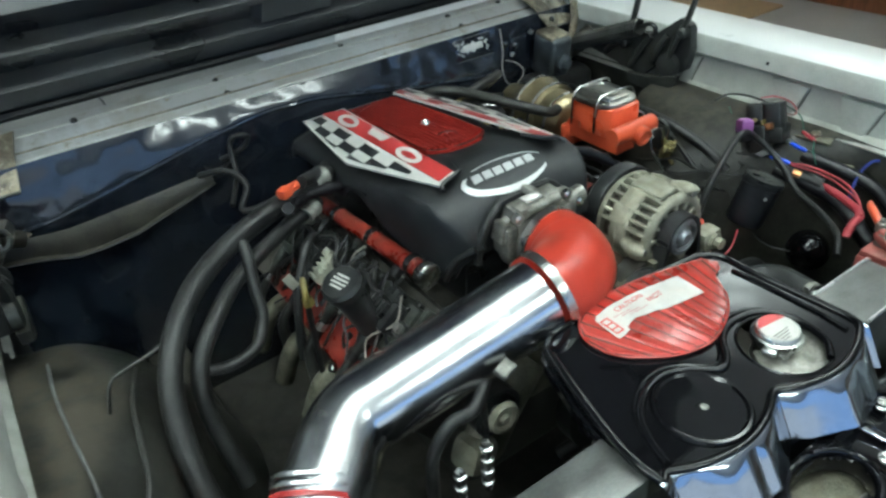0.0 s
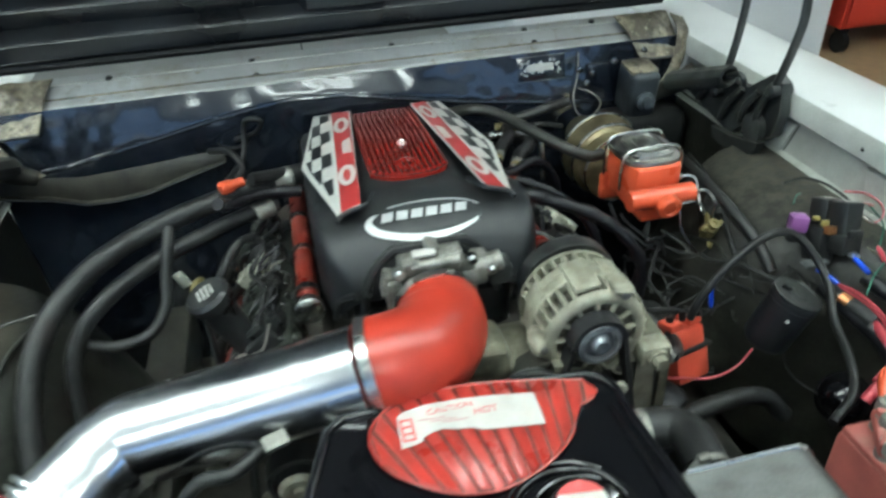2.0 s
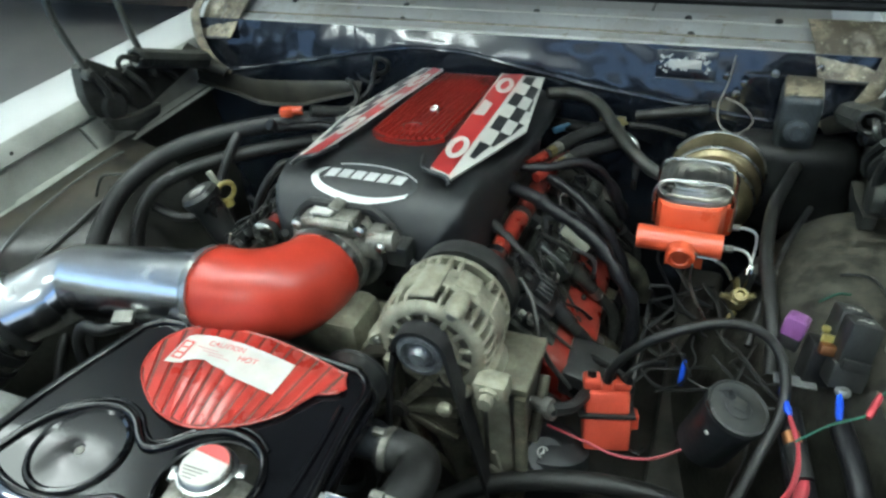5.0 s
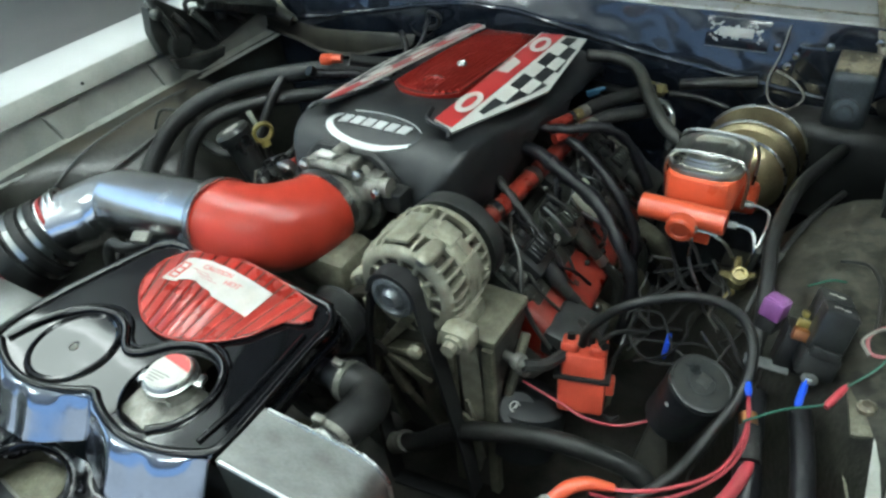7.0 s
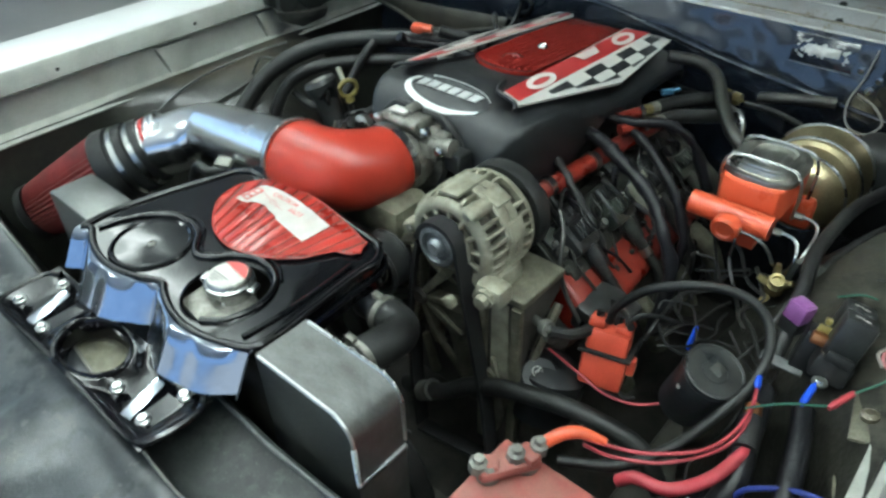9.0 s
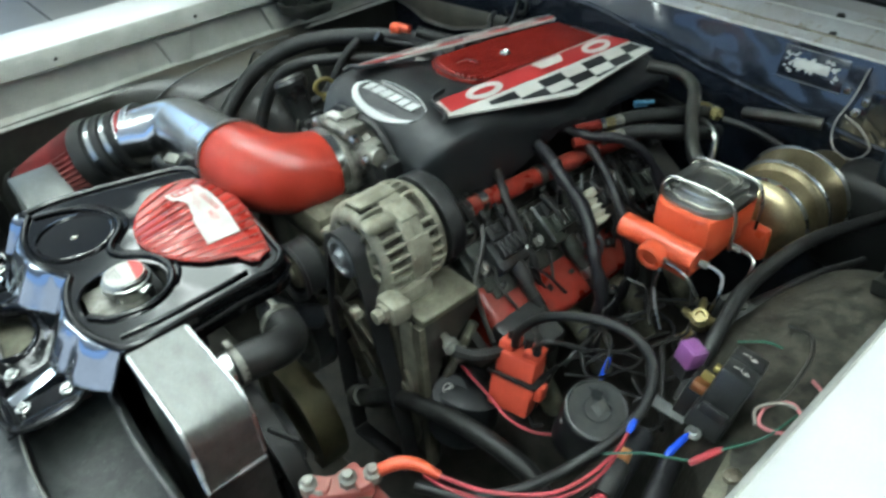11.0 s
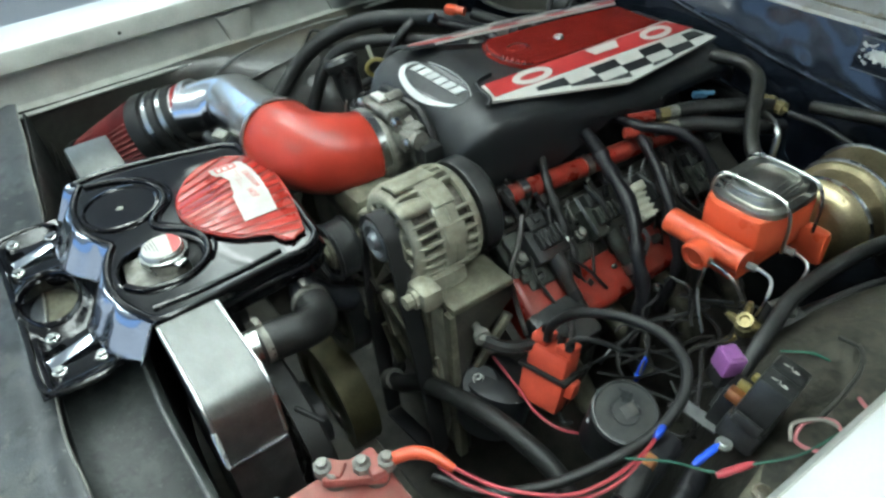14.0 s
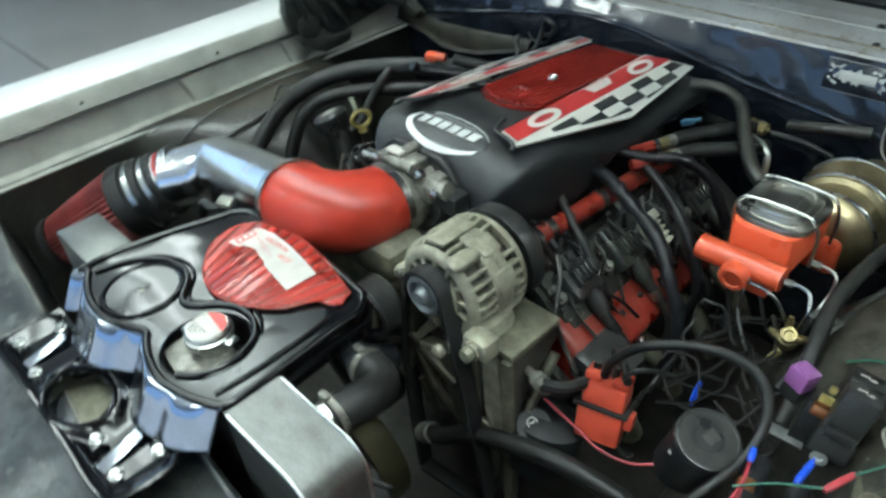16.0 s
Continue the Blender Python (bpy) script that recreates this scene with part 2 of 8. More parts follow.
M["wall"] = material("pale_grey_wall_paint", (0.78, 0.80, 0.81), 0.6, vary=0.05, bump=0.05, coarse=2, fine=80)
M["wall_brown"] = material("brown_timber_wall", (0.16, 0.11, 0.075), 0.6, vary=0.25, bump=0.1, coarse=3, fine=60, stretch=(1, 6, 1))
M["wall_grey"] = material("mid_grey_wall_paint", (0.50, 0.51, 0.52), 0.6, vary=0.08, bump=0.05, coarse=2, fine=80)
M["ceiling"] = material("white_ceiling_paint", (0.84, 0.85, 0.86), 0.7, vary=0.04, bump=0.03, coarse=2, fine=60)
M["wood"] = material("brown_wood", (0.22, 0.075, 0.03), 0.45, vary=0.3, bump=0.1, coarse=6, fine=60, stretch=(8, 8, 0.7))
M["tan"] = material("tan_cardboard", (0.36, 0.24, 0.13), 0.7, vary=0.12, bump=0.05)
M["toolred"] = material("red_tool_chest_paint", (0.6, 0.045, 0.025), 0.35, vary=0.05, bump=0.02, coat=0.3)
M["lidmetal"] = material("plated_lid", (0.58, 0.57, 0.52), 0.3, 1.0, vary=0.25, bump=0.05, coarse=20)
M["pulley"] = material("blue_grey_worn_steel", (0.26, 0.28, 0.30), 0.4, 0.7, vary=0.35, bump=0.15, coarse=50)
# dark red with dust, deepening the shade between the insert's ribs by colour
M["groove"] = material("dusty_shaded_groove", (0.085, 0.013, 0.010), 0.5, vary=0.4, bump=0.1, dust=0.3, dust_colour=(0.16, 0.11, 0.08))
M["motor"] = material("dusty_blue_grey_motor", (0.05, 0.06, 0.068), 0.42, 0.2, vary=0.45, bump=0.3, dust=0.35, dust_colour=(0.13, 0.125, 0.11))
M["winding"] = material("brown_winding", (0.085, 0.075, 0.055), 0.5, vary=0.6, bump=0.6, coarse=120)
M["tube"] = bpy.data.materials.new("lit_fluorescent_tube")
M["tube"].use_nodes = True
M["tube"].node_tree.nodes["Principled BSDF"].inputs["Emission Color"].default_value = (0.93, 0.97, 1.0, 1)
M["tube"].node_tree.nodes["Principled BSDF"].inputs["Emission Strength"].default_value = 9.0


# ---- builders ----
def thing(name, at, label, category, group="", kind=""):
    ob = new(name)
    ob.empty_display_size = 0.02
    ob.location = at
    return tagged(ob, label, category, group, kind)


def finish(ob, mat, smooth):
    me = ob.data
    me.materials.append(M[mat])
    if smooth:
        me.shade_smooth()
        me.set_sharp_from_angle(angle=radians(smooth))
    return ob


def part(name, bm, mat, parent=None, label="", smooth=38):
    """One mesh object from a bmesh in world places, under a thing or another part."""
    me = bpy.data.meshes.new(name)
    bm.normal_update()
    bm.to_mesh(me)
    bm.free()
    ob = new(name, me)
    finish(ob, mat, smooth)
    if parent:
        ob.parent = parent
        ob.matrix_parent_inverse = Matrix.Translation(-parent.location) if parent.type == "EMPTY" else Matrix()
    if label:
        ob["label"] = label
    return ob


def absorb(bm, tmp, m=None):
    me = bpy.data.meshes.new("tmp")
    tmp.to_mesh(me)
    tmp.free()
    if m is not None:
        me.transform(m)
    bm.from_mesh(me)
    bpy.data.meshes.remove(me)
    return bm


def box(bm, at, size, bevel=0.003, turn=(0, 0, 0), segs=2, taper=1.0):
    """A rounded block with its middle at the place; taper narrows its top."""
    tmp = bmesh.new()
    bmesh.ops.create_cube(tmp, size=1.0)
    for v in tmp.verts:
        k = taper if v.co.z > 0 else 1.0
        v.co = Vector((v.co.x * size[0] * k, v.co.y * size[1] * k, v.co.z * size[2]))
    if bevel:
        bmesh.ops.bevel(tmp, geom=tmp.edges[:], offset=bevel, segments=segs, affect="EDGES", profile=0.5)
    return absorb(bm, tmp, pose(*at, *turn))


def smooth_path(points, steps):
    """Catmull-Rom through the points."""
    p = [Vector(q) for q in points]
    if steps <= 1 or len(p) < 3:
        return p
    p = [p[0] * 2 - p[1]] + p + [p[-1] * 2 - p[-2]]
    out = []
    for i in range(1, len(p) - 2):
        a, b, c, d = p[i - 1:i + 3]
        for k in range(steps):
            t = k / steps
            out.append(0.5 * (2 * b + (c - a) * t + (2 * a - 5 * b + 4 * c - d) * t * t + (3 * b - a - 3 * c + d) * t ** 3))
    out.append(p[-2])
    return out


def tube(bm, points, r, n=12, steps=6, caps=True, flat=1.0):
    """A round rod or hose along a smoothed line; r is a number or one for each point."""
    path = smooth_path(points, steps)
    count = len(path)
    if isinstance(r, (int, float)):
        radii = [r] * count
    else:
        radii = [float(np.interp(i / (count - 1) * (len(r) - 1), range(len(r)), r)) for i in range(count)]
    side = None
    rings = []
    for i, p in enumerate(path):
        d = (path[min(i + 1, count - 1)] - path[max(i - 1, 0)]).normalized()
        if side is None:
            side = d.cross(Vector((0, 0, 1)))
            if side.length < 0.1:
                side = d.cross(Vector((0, 1, 0)))
        side = (side - d * side.dot(d)).normalized()
        up = side.cross(d)
        rings.append([bm.verts.new(p + (side * math.cos(a) * flat + up * math.sin(a)) * radii[i])
                      for a in (2 * math.pi * k / n for k in range(n))])
    for a, b in zip(rings, rings[1:]):
        for k in range(n):
            bm.faces.new((a[k], a[(k + 1) % n], b[(k + 1) % n], b[k]))
    if caps:
        bm.faces.new(rings[0][::-1])
        bm.faces.new(rings[-1])
    return bm


def lathe(bm, profile, at, axis=(0, 0, 1), n=28):
    """A turned piece: profile of (height along the axis, radius)."""
    d = Vector(axis).normalized()
    s = d.cross(Vector((0, 0, 1)))
    if s.length < 0.1:
        s = d.cross(Vector((0, 1, 0)))
    s.normalize()
    u = d.cross(s)
    rings = []
    for h, r in profile:
        c = Vector(at) + d * h
        if r < 1e-5:
            rings.append([bm.verts.new(c)])
        else:
            rings.append([bm.verts.new(c + (s * math.cos(a) + u * math.sin(a)) * r) for a in (2 * math.pi * k / n for k in range(n))])
    for a, b in zip(rings, rings[1:]):
        for k in range(n):
            j = (k + 1) % n
            q = [a[k % len(a)], a[j % len(a)], b[j % len(b)], b[k % len(b)]]
            q = [v for i, v in enumerate(q) if v not in q[:i]]
            if len(q) > 2:
                bm.faces.new(q)
    bmesh.ops.recalc_face_normals(bm, faces=bm.faces[:])
    return bm


def slab(bm, outline, low, high, bevel=0.0, m=None):
    """A plate: an outline in the plane, between two heights."""
    tmp = bmesh.new()
    f = tmp.faces.new([tmp.verts.new((x, y, low)) for x, y in outline])
    up = bmesh.ops.extrude_face_region(tmp, geom=[f])
    bmesh.ops.translate(tmp, verts=[v for v in up["geom"] if isinstance(v, bmesh.types.BMVert)], vec=(0, 0, high - low))
    bmesh.ops.recalc_face_normals(tmp, faces=tmp.faces[:])
    if bevel:
        bmesh.ops.bevel(tmp, geom=[e for e in tmp.edges if all(v.co.z > low + (high - low) * 0.5 for v in e.verts)],
                        offset=bevel, segments=2, affect="EDGES", profile=0.5)
    return absorb(bm, tmp, m)


def strip(bm, section, ys):
    """A profile of (x, z) drawn along y: open sheet."""
    rows = [[bm.verts.new((x, y, z)) for x, z in section] for y in ys]
    for a, b in zip(rows, rows[1:]):
        for i in range(len(section) - 1):
            bm.faces.new((a[i], a[i + 1], b[i + 1], b[i]))
    return bm


def sheet(bm, us, vs, f):
    """A sheet over a grid: f(u, v) gives the place."""
    rows = [[bm.verts.new(f(u, v)) for u in us] for v in vs]
    for a, b in zip(rows, rows[1:]):
        for i in range(len(us) - 1):
            bm.faces.new((a[i], a[i + 1], b[i + 1], b[i]))
    return bm


def thicken(bm, t):
    """Gives an open sheet its thickness."""
    bmesh.ops.recalc_face_normals(bm, faces=bm.faces[:])
    bmesh.ops.solidify(bm, geom=bm.faces[:], thickness=t)
    return bm


def span(a, b, n):
    return [a + (b - a) * i / n for i in range(n + 1)]


def arc(cx, cy, r, a0, a1, n, ry=None):
    return [(cx + r * math.cos(radians(a0 + (a1 - a0) * i / n)), cy + (ry or r) * math.sin(radians(a0 + (a1 - a0) * i / n))) for i in range(n + 1)]


def lettering(name, words, size, m, mat, parent, label=""):
    """Words in the built-in font, as a thin mesh."""
    cu = bpy.data.curves.new(name, "FONT")
    cu.body, cu.size, cu.extrude, cu.align_x, cu.align_y = words, size, 0.0002, "CENTER", "CENTER"
    tmp = bpy.data.objects.new("tmp", cu)
    me = bpy.data.meshes.new_from_object(tmp)
    bpy.data.objects.remove(tmp)
    me.transform(m)
    me.materials.clear()
    ob = new(name, me)
    finish(ob, mat, 0)
    ob.parent = parent
    ob.matrix_parent_inverse = Matrix.Translation(-parent.location) if parent.type == "EMPTY" else Matrix()
    if label:
        ob["label"] = label
    return ob

# ---- the garage ----
def garage():
    bm = bmesh.new()
    slab(bm, [(-6.0, -5.0), (4.6, -5.0), (4.6, 5.0), (-6.0, 5.0)], -0.2, -0.012)
    tagged(part("floor", bm, "grout", smooth=0), "grey sealed concrete garage floor with saw joints", "floor", kind="structure")
    xs, ys = [-6.0, -3.0, 0.0, 3.0, 4.6], [-5.0, -2.0, 1.08, 4.0, 5.0]
    host = bpy.data.objects["floor"]
    for x0, x1 in zip(xs, xs[1:]):
        for y0, y1 in zip(ys, ys[1:]):
            bm = bmesh.new()
            box(bm, ((x0 + x1) / 2, (y0 + y1) / 2, -0.006), (x1 - x0 - 0.012, y1 - y0 - 0.012, 0.012), 0.002, segs=1)
            part("slab", bm, "floor", host, smooth=0)
    for name, at, size, mat, label in (("wall_east", (4.7, 0, 1.4), (0.2, 10.4, 3.2), "wall_brown", "brown timber garage wall"),
                                       ("wall_north", (-0.7, 5.1, 1.4), (10.6, 0.2, 3.2), "wall", "pale grey painted garage wall")):
        bm = bmesh.new()
        box(bm, at, size, 0)
        tagged(part(name, bm, mat, smooth=0), label, "wall", kind="structure")
    # unseen west wall, its opening cut to fit the added fill lamp
    bm = bmesh.new()
    box(bm, (-6.1, 3.25, 1.4), (0.2, 3.9, 3.2), 0), box(bm, (-6.1, -4.15, 1.4), (0.2, 2.1, 3.2), 0), box(bm, (-6.1, -0.9, 2.68), (0.2, 4.4, 0.64), 0), box(bm, (-6.1, -0.9, 0.22), (0.2, 4.4, 0.84), 0)
    tagged(part("wall_west", bm, "wall_grey", smooth=0), "mid grey garage wall with a wide opening added for a blue fill lamp", "wall", kind="structure")
    # the front wall with the wide door opening
    bm = bmesh.new()
    box(bm, (-5.7, -5.1, 1.4), (0.6, 0.2, 3.2), 0), box(bm, (4.3, -5.1, 1.4), (0.6, 0.2, 3.2), 0), box(bm, (-0.7, -5.1, 2.75), (9.4, 0.2, 0.5), 0)
    tagged(part("wall_south", bm, "wall", smooth=0), "pale grey garage wall with a wide open doorway", "wall", kind="structure")
    bm = bmesh.new()
    box(bm, (-0.7, 0, 3.05), (10.8, 10.6, 0.1), 0)
    tagged(part("ceiling", bm, "ceiling", smooth=0), "white painted garage ceiling", "ceiling", kind="structure")
    bm = bmesh.new()
    box(bm, (1.85, 4.1, 1.5), (1.75, 1.8, 3.0), 0.004)
    tagged(part("wall_alcove", bm, "wall", smooth=0), "white painted wall corner jutting into the garage", "wall", kind="structure")


def ceiling_light(x, y, watts, depth=0.2, up=9.0):
    """A hanging twin-tube light with bare tubes; added area lamps light the room below and, stronger, the ceiling
    above.
    """
    lamp = thing("ceiling_light", (x, y, 3.0), "white twin-tube fluorescent light hanging from the ceiling, lit", "light", "ceiling lights")
    bm = bmesh.new()
    box(bm, (x, y, 2.76), (1.24, depth - 0.13 if depth < 0.25 else depth, 0.05), 0.008)
    part("housing", bm, "ceiling", lamp)
    for dx in (-0.5, 0.5):
        bm = tube(bmesh.new(), [(x + dx, y, 2.78), (x + dx, y, 3.0)], 0.006, 8, 1)
        part("hanger", bm, "bright", lamp)
    for dy in (-0.35 * depth, 0.35 * depth):
        bm = tube(bmesh.new(), [(x - 0.58, y + dy, 2.735), (x + 0.58, y + dy, 2.735)], 0.013, 10, 1)
        part("tube", bm, "tube", lamp, "glowing tube")
    area_lamp("ceiling_light_down", (x, y, 2.715), (x, y + 0.0001, 0), 1.18, depth, watts, (0.845, 1.0, 0.96))
    # upward fill far above the tubes' own output, for a brighter reflected ceiling
    area_lamp("ceiling_light_up", (x, y, 2.80), (x, y + 0.0001, 4), 1.18, 0.2, watts * up, (0.845, 1.0, 0.96))


garage()
# fixtures out of view, the y = 0.3 row set for the pipe's highlight
ceiling_light(-1.25, 0.3, 4.8)
ceiling_light(0.12, 0.3, 4)
ceiling_light(1.5, 0.3, 4)
ceiling_light(0.1, -2.0, 4.8)
ceiling_light(2.9, 1.9, 1.6)
ceiling_light(-2.7, -1.7, 4)
# extra wide fixture added for highlights on pipe and cover
ceiling_light(-2.4, 1.02, 11, 0.4, 2.5)
area_lamp("doorway_daylight", (-0.7, -4.97, 1.85), (-0.7, 0, 1.85), 9.2, 1.1, 30, (0.30, 0.56, 1.0))
# paler lower strip added so reflections show pale and blue bands
area_lamp("doorway_ground_light", (-0.7, -4.97, 0.72), (-0.7, 0, 0.72), 9.2, 1.1, 24, (0.70, 0.86, 1.0))
# blue fill added from the west to brighten firewall and folds
area_lamp("window_daylight", (-5.97, -0.9, 1.5), (0, -0.9, 1.5), 4.4, 1.7, 36, (0.42, 0.68, 1.0))


def tool_chest():
    x, y = 3.3, 3.55
    chest = thing("tool_chest", (x, y, 0.016), "red steel tool chest on black castors on a tan mat", "tool chest")
    bm = bmesh.new()
    box(bm, (x, y, 0.58), (0.75, 0.46, 0.84), 0.01)
    part("body", bm, "toolred", chest)
    for i in range(4):
        bm = bmesh.new()
        box(bm, (x, y - 0.236, 0.28 + i * 0.2), (0.70, 0.014, 0.18), 0.004)
        d = part("drawer", bm, "toolred", chest)
        bm = bmesh.new()
        box(bm, (x, y - 0.25, 0.34 + i * 0.2), (0.6, 0.016, 0.018), 0.004)
        part("handle", bm, "bright", d, "bright metal pull")
    for dx in (-0.32, 0.32):
        for dy in (-0.18, 0.18):
            bm = bmesh.new()
            lathe(bm, [(-0.018, 0), (-0.018, 0.06), (0.018, 0.06), (0.018, 0)], (x + dx, y + dy, 0.076), (1, 0, 0), 18)
            box(bm, (x + dx, y + dy, 0.145), (0.06, 0.05, 0.035), 0.004)
            part("castor", bm, "rubber", chest)
    bm = bmesh.new()
    box(bm, (3.35, 3.3, 0.008), (1.2, 1.3, 0.016), 0.003)
    tagged(part("floor_mat", bm, "tan"), "tan cardboard sheet lying under the tool chest", "mat")


def wood_cabinet():
    cab = thing("wood_cabinet", (4.38, 2.3, 0), "brown stained wooden cabinet standing against the wall", "cabinet")
    bm = bmesh.new()
    box(bm, (4.38, 2.3, 0.95), (0.42, 1.7, 1.9), 0.006)
    part("body", bm, "wood", cab)
    for i in range(3):
        bm = bmesh.new()
        box(bm, (4.16, 1.75 + i * 0.55, 0.96), (0.02, 0.53, 1.76), 0.005)
        d = part("door", bm, "wood", cab)
        bm = bmesh.new()
        box(bm, (4.145, 1.95 + i * 0.55, 1.0), (0.012, 0.015, 0.12), 0.003)
        part("handle", bm, "brass", d, "brass pull")


def workbench():
    wb = thing("workbench", (-3.6, 3.9, 0), "dark brown wooden workbench by the garage wall", "workbench")
    bm = bmesh.new()
    box(bm, (-3.6, 3.95, 0.86), (2.4, 1.2, 0.06), 0.006)
    part("top", bm, "brownwood", wb)
    for x in (-4.7, -2.5):
        for y in (3.42, 4.48):
            bm = bmesh.new()
            box(bm, (x, y, 0.415), (0.09, 0.09, 0.83), 0.004)
            part("leg", bm, "brownwood", wb)
    bm = bmesh.new()
    box(bm, (-3.6, 3.95, 0.25), (2.1, 1.06, 0.04), 0.004)
    part("shelf", bm, "brownwood", wb)
    bm = bmesh.new()
    box(bm, (-3.6, 3.42, 0.72), (2.1, 0.03, 0.2), 0.004)
    part("apron", bm, "brownwood", wb)


tool_chest()
wood_cabinet()
workbench()

# ---- the car's body round the engine bay ----
car = thing("car", (0.05, 1.3, 0.0), "white classic car with its hood open, engine bay worn and dusty", "car")
YF, YR = -0.55, 1.75


def fender(side, xe, ze):
    """side 1 on the driver's side, -1 on the passenger's; the inner top edge runs at (xe, ze)."""
    s = side
    ys = span(YF, YR, 46)
    sec = [(xe + s * 0.0005, ze - 0.014), (xe + s * 0.0025, ze - 0.006), (xe + s * 0.008, ze - 0.0008), (xe + s * 0.017, ze + 0.0025), (xe + s * 0.06, ze + 0.008), (xe + s * 0.13, ze + 0.004), (xe + s * 0.18, ze - 0.012),
           (xe + s * 0.205, ze - 0.05), (xe + s * 0.215, ze - 0.12), (xe + s * 0.235, ze - 0.3), (xe + s * 0.23, ze - 0.5), (xe + s * 0.19, ze - 0.66)]
    bm = strip(bmesh.new(), sec, ys)
    thicken(bm, 0.004)
    f = part("fender", bm, "white", car, "white painted front fender")
    # the folded flange along the bay
    sec = [(xe + s * 0.0065, ze - 0.004), (xe + s * 0.001, ze - 0.012), (xe - s * 0.001, ze - 0.037), (xe + s * 0.004, ze - 0.041), (xe + s * 0.014, ze - 0.045),
           (xe + s * 0.016, ze - 0.05), (xe + s * 0.010, ze - 0.108), (xe - s * 0.004, ze - 0.118), (xe - s * 0.02, ze - 0.121)]
    bm = strip(bmesh.new(), sec, span(0.2 if s < 0 else -0.1, 1.28, 30))
    thicken(bm, 0.003)
    part("flange", bm, "primer", f, "grey-white inner flange")
    # pressed tabs that stiffen the flange
    for y in (0.655, 0.905) if s < 0 else (0.52, 0.66, 0.905):
        across = Matrix(((0, 0, -s, xe + s * 0.014), (1, 0, 0, 0), (0, 1, 0, 0), (0, 0, 0, 1)))
        bm = slab(bmesh.new(), [(y, ze - 0.05), (y + 0.08, ze - 0.05), (y + 0.072, ze - 0.085), (y + 0.066, ze - 0.118), (y + 0.03, ze - 0.122), (y + 0.018, ze - 0.09)], 0.0, 0.011, 0.004, across)
        tab = part("tab", bm, "primer", f, "pressed stiffening tab")
        # darker line along the tab's edge, its shade put into the colour
        bm = tube(bmesh.new(), [(xe + s * 0.0105, y + 0.002, ze - 0.052), (xe + s * 0.0095, y + 0.014, ze - 0.088), (xe + s * 0.007, y + 0.026, ze - 0.121)], 0.0022, 7, 3)
        part("crease", bm, "lead", tab, "darker line in place of the tab's shade")
        bm = bmesh.new()
        box(bm, (xe - s * 0.004, y + 0.048, ze - 0.122), (0.024, 0.034, 0.008), 0.003, (0, 0, s * 6))
        part("foot", bm, "primer", tab)
        bm = lathe(bmesh.new(), [(0, 0.006), (0.003, 0.006), (0.004, 0.0)], (xe - s * 0.006, y + 0.048, ze - 0.118), (0, 0, 1), 8)
        part("bolt", bm, "hinge", tab, "dark bolt")
    for y in (0.46, 0.75, 1.02):
        bm = lathe(bmesh.new(), [(0, 0), (0.0006, 0.004), (0.001, 0.0)], (xe - s * 0.0025, y, ze - 0.024), (-s, 0, 0), 10)
        part("slot", bm, "rubber", f, "small dark hole")


def inner_fender(side, xe, ze):
    s = side

    def place(u, y):
        # u runs from the flange (0) down to the frame (1); the wheelhouse bulges behind
        bulge = math.exp(-((y - 0.86) / 0.26) ** 2)
        behind = max(0.0, min(1.0, (y - 0.99) / 0.10))
        behind = behind * behind * (3 - 2 * behind)
        ahead = max(0.0, min(1.0, (y - 0.50) / 0.16))
        ahead = ahead * ahead * (3 - 2 * ahead)
        w = 0.05 + (0.03 + (0.165 if s > 0 else 0.19) * ahead) * u ** 0.8 * (0.35 + 0.65 * bulge) * (1 - 0.4 * behind) + 0.05 * u
        drop = 0.115 + (0.45 - 0.20 * bulge) * u ** (1.2 + 1.6 * bulge) + 0.34 * behind * min(1.0, u * 6)
        lump = 0.004 * noise.noise(Vector((u * 6, y * 7, s * 3.0)))
        return (xe - s * (w - 0.055 + 0.01), y, ze - drop + lump)

    bm = sheet(bmesh.new(), span(0, 1, 18), span(0.0, 1.27, 44), place)
    thicken(bm, 0.004)
    part("inner_fender", bm, "dirty" if s > 0 else "oily", car, "dusty dark wheelhouse panel")


fender(1, 0.728, 0.957), fender(-1, -0.655, 0.912)
inner_fender(1, 0.728, 0.957), inner_fender(-1, -0.655, 0.912)


def seam_height(x):
    return float(np.interp(x, [-0.7, -0.5, -0.36, -0.225, -0.107, 0.01, 0.25, 0.49, 0.75], [0.83, 0.853, 0.88, 0.908, 0.926, 0.922, 0.876, 0.845, 0.82]))


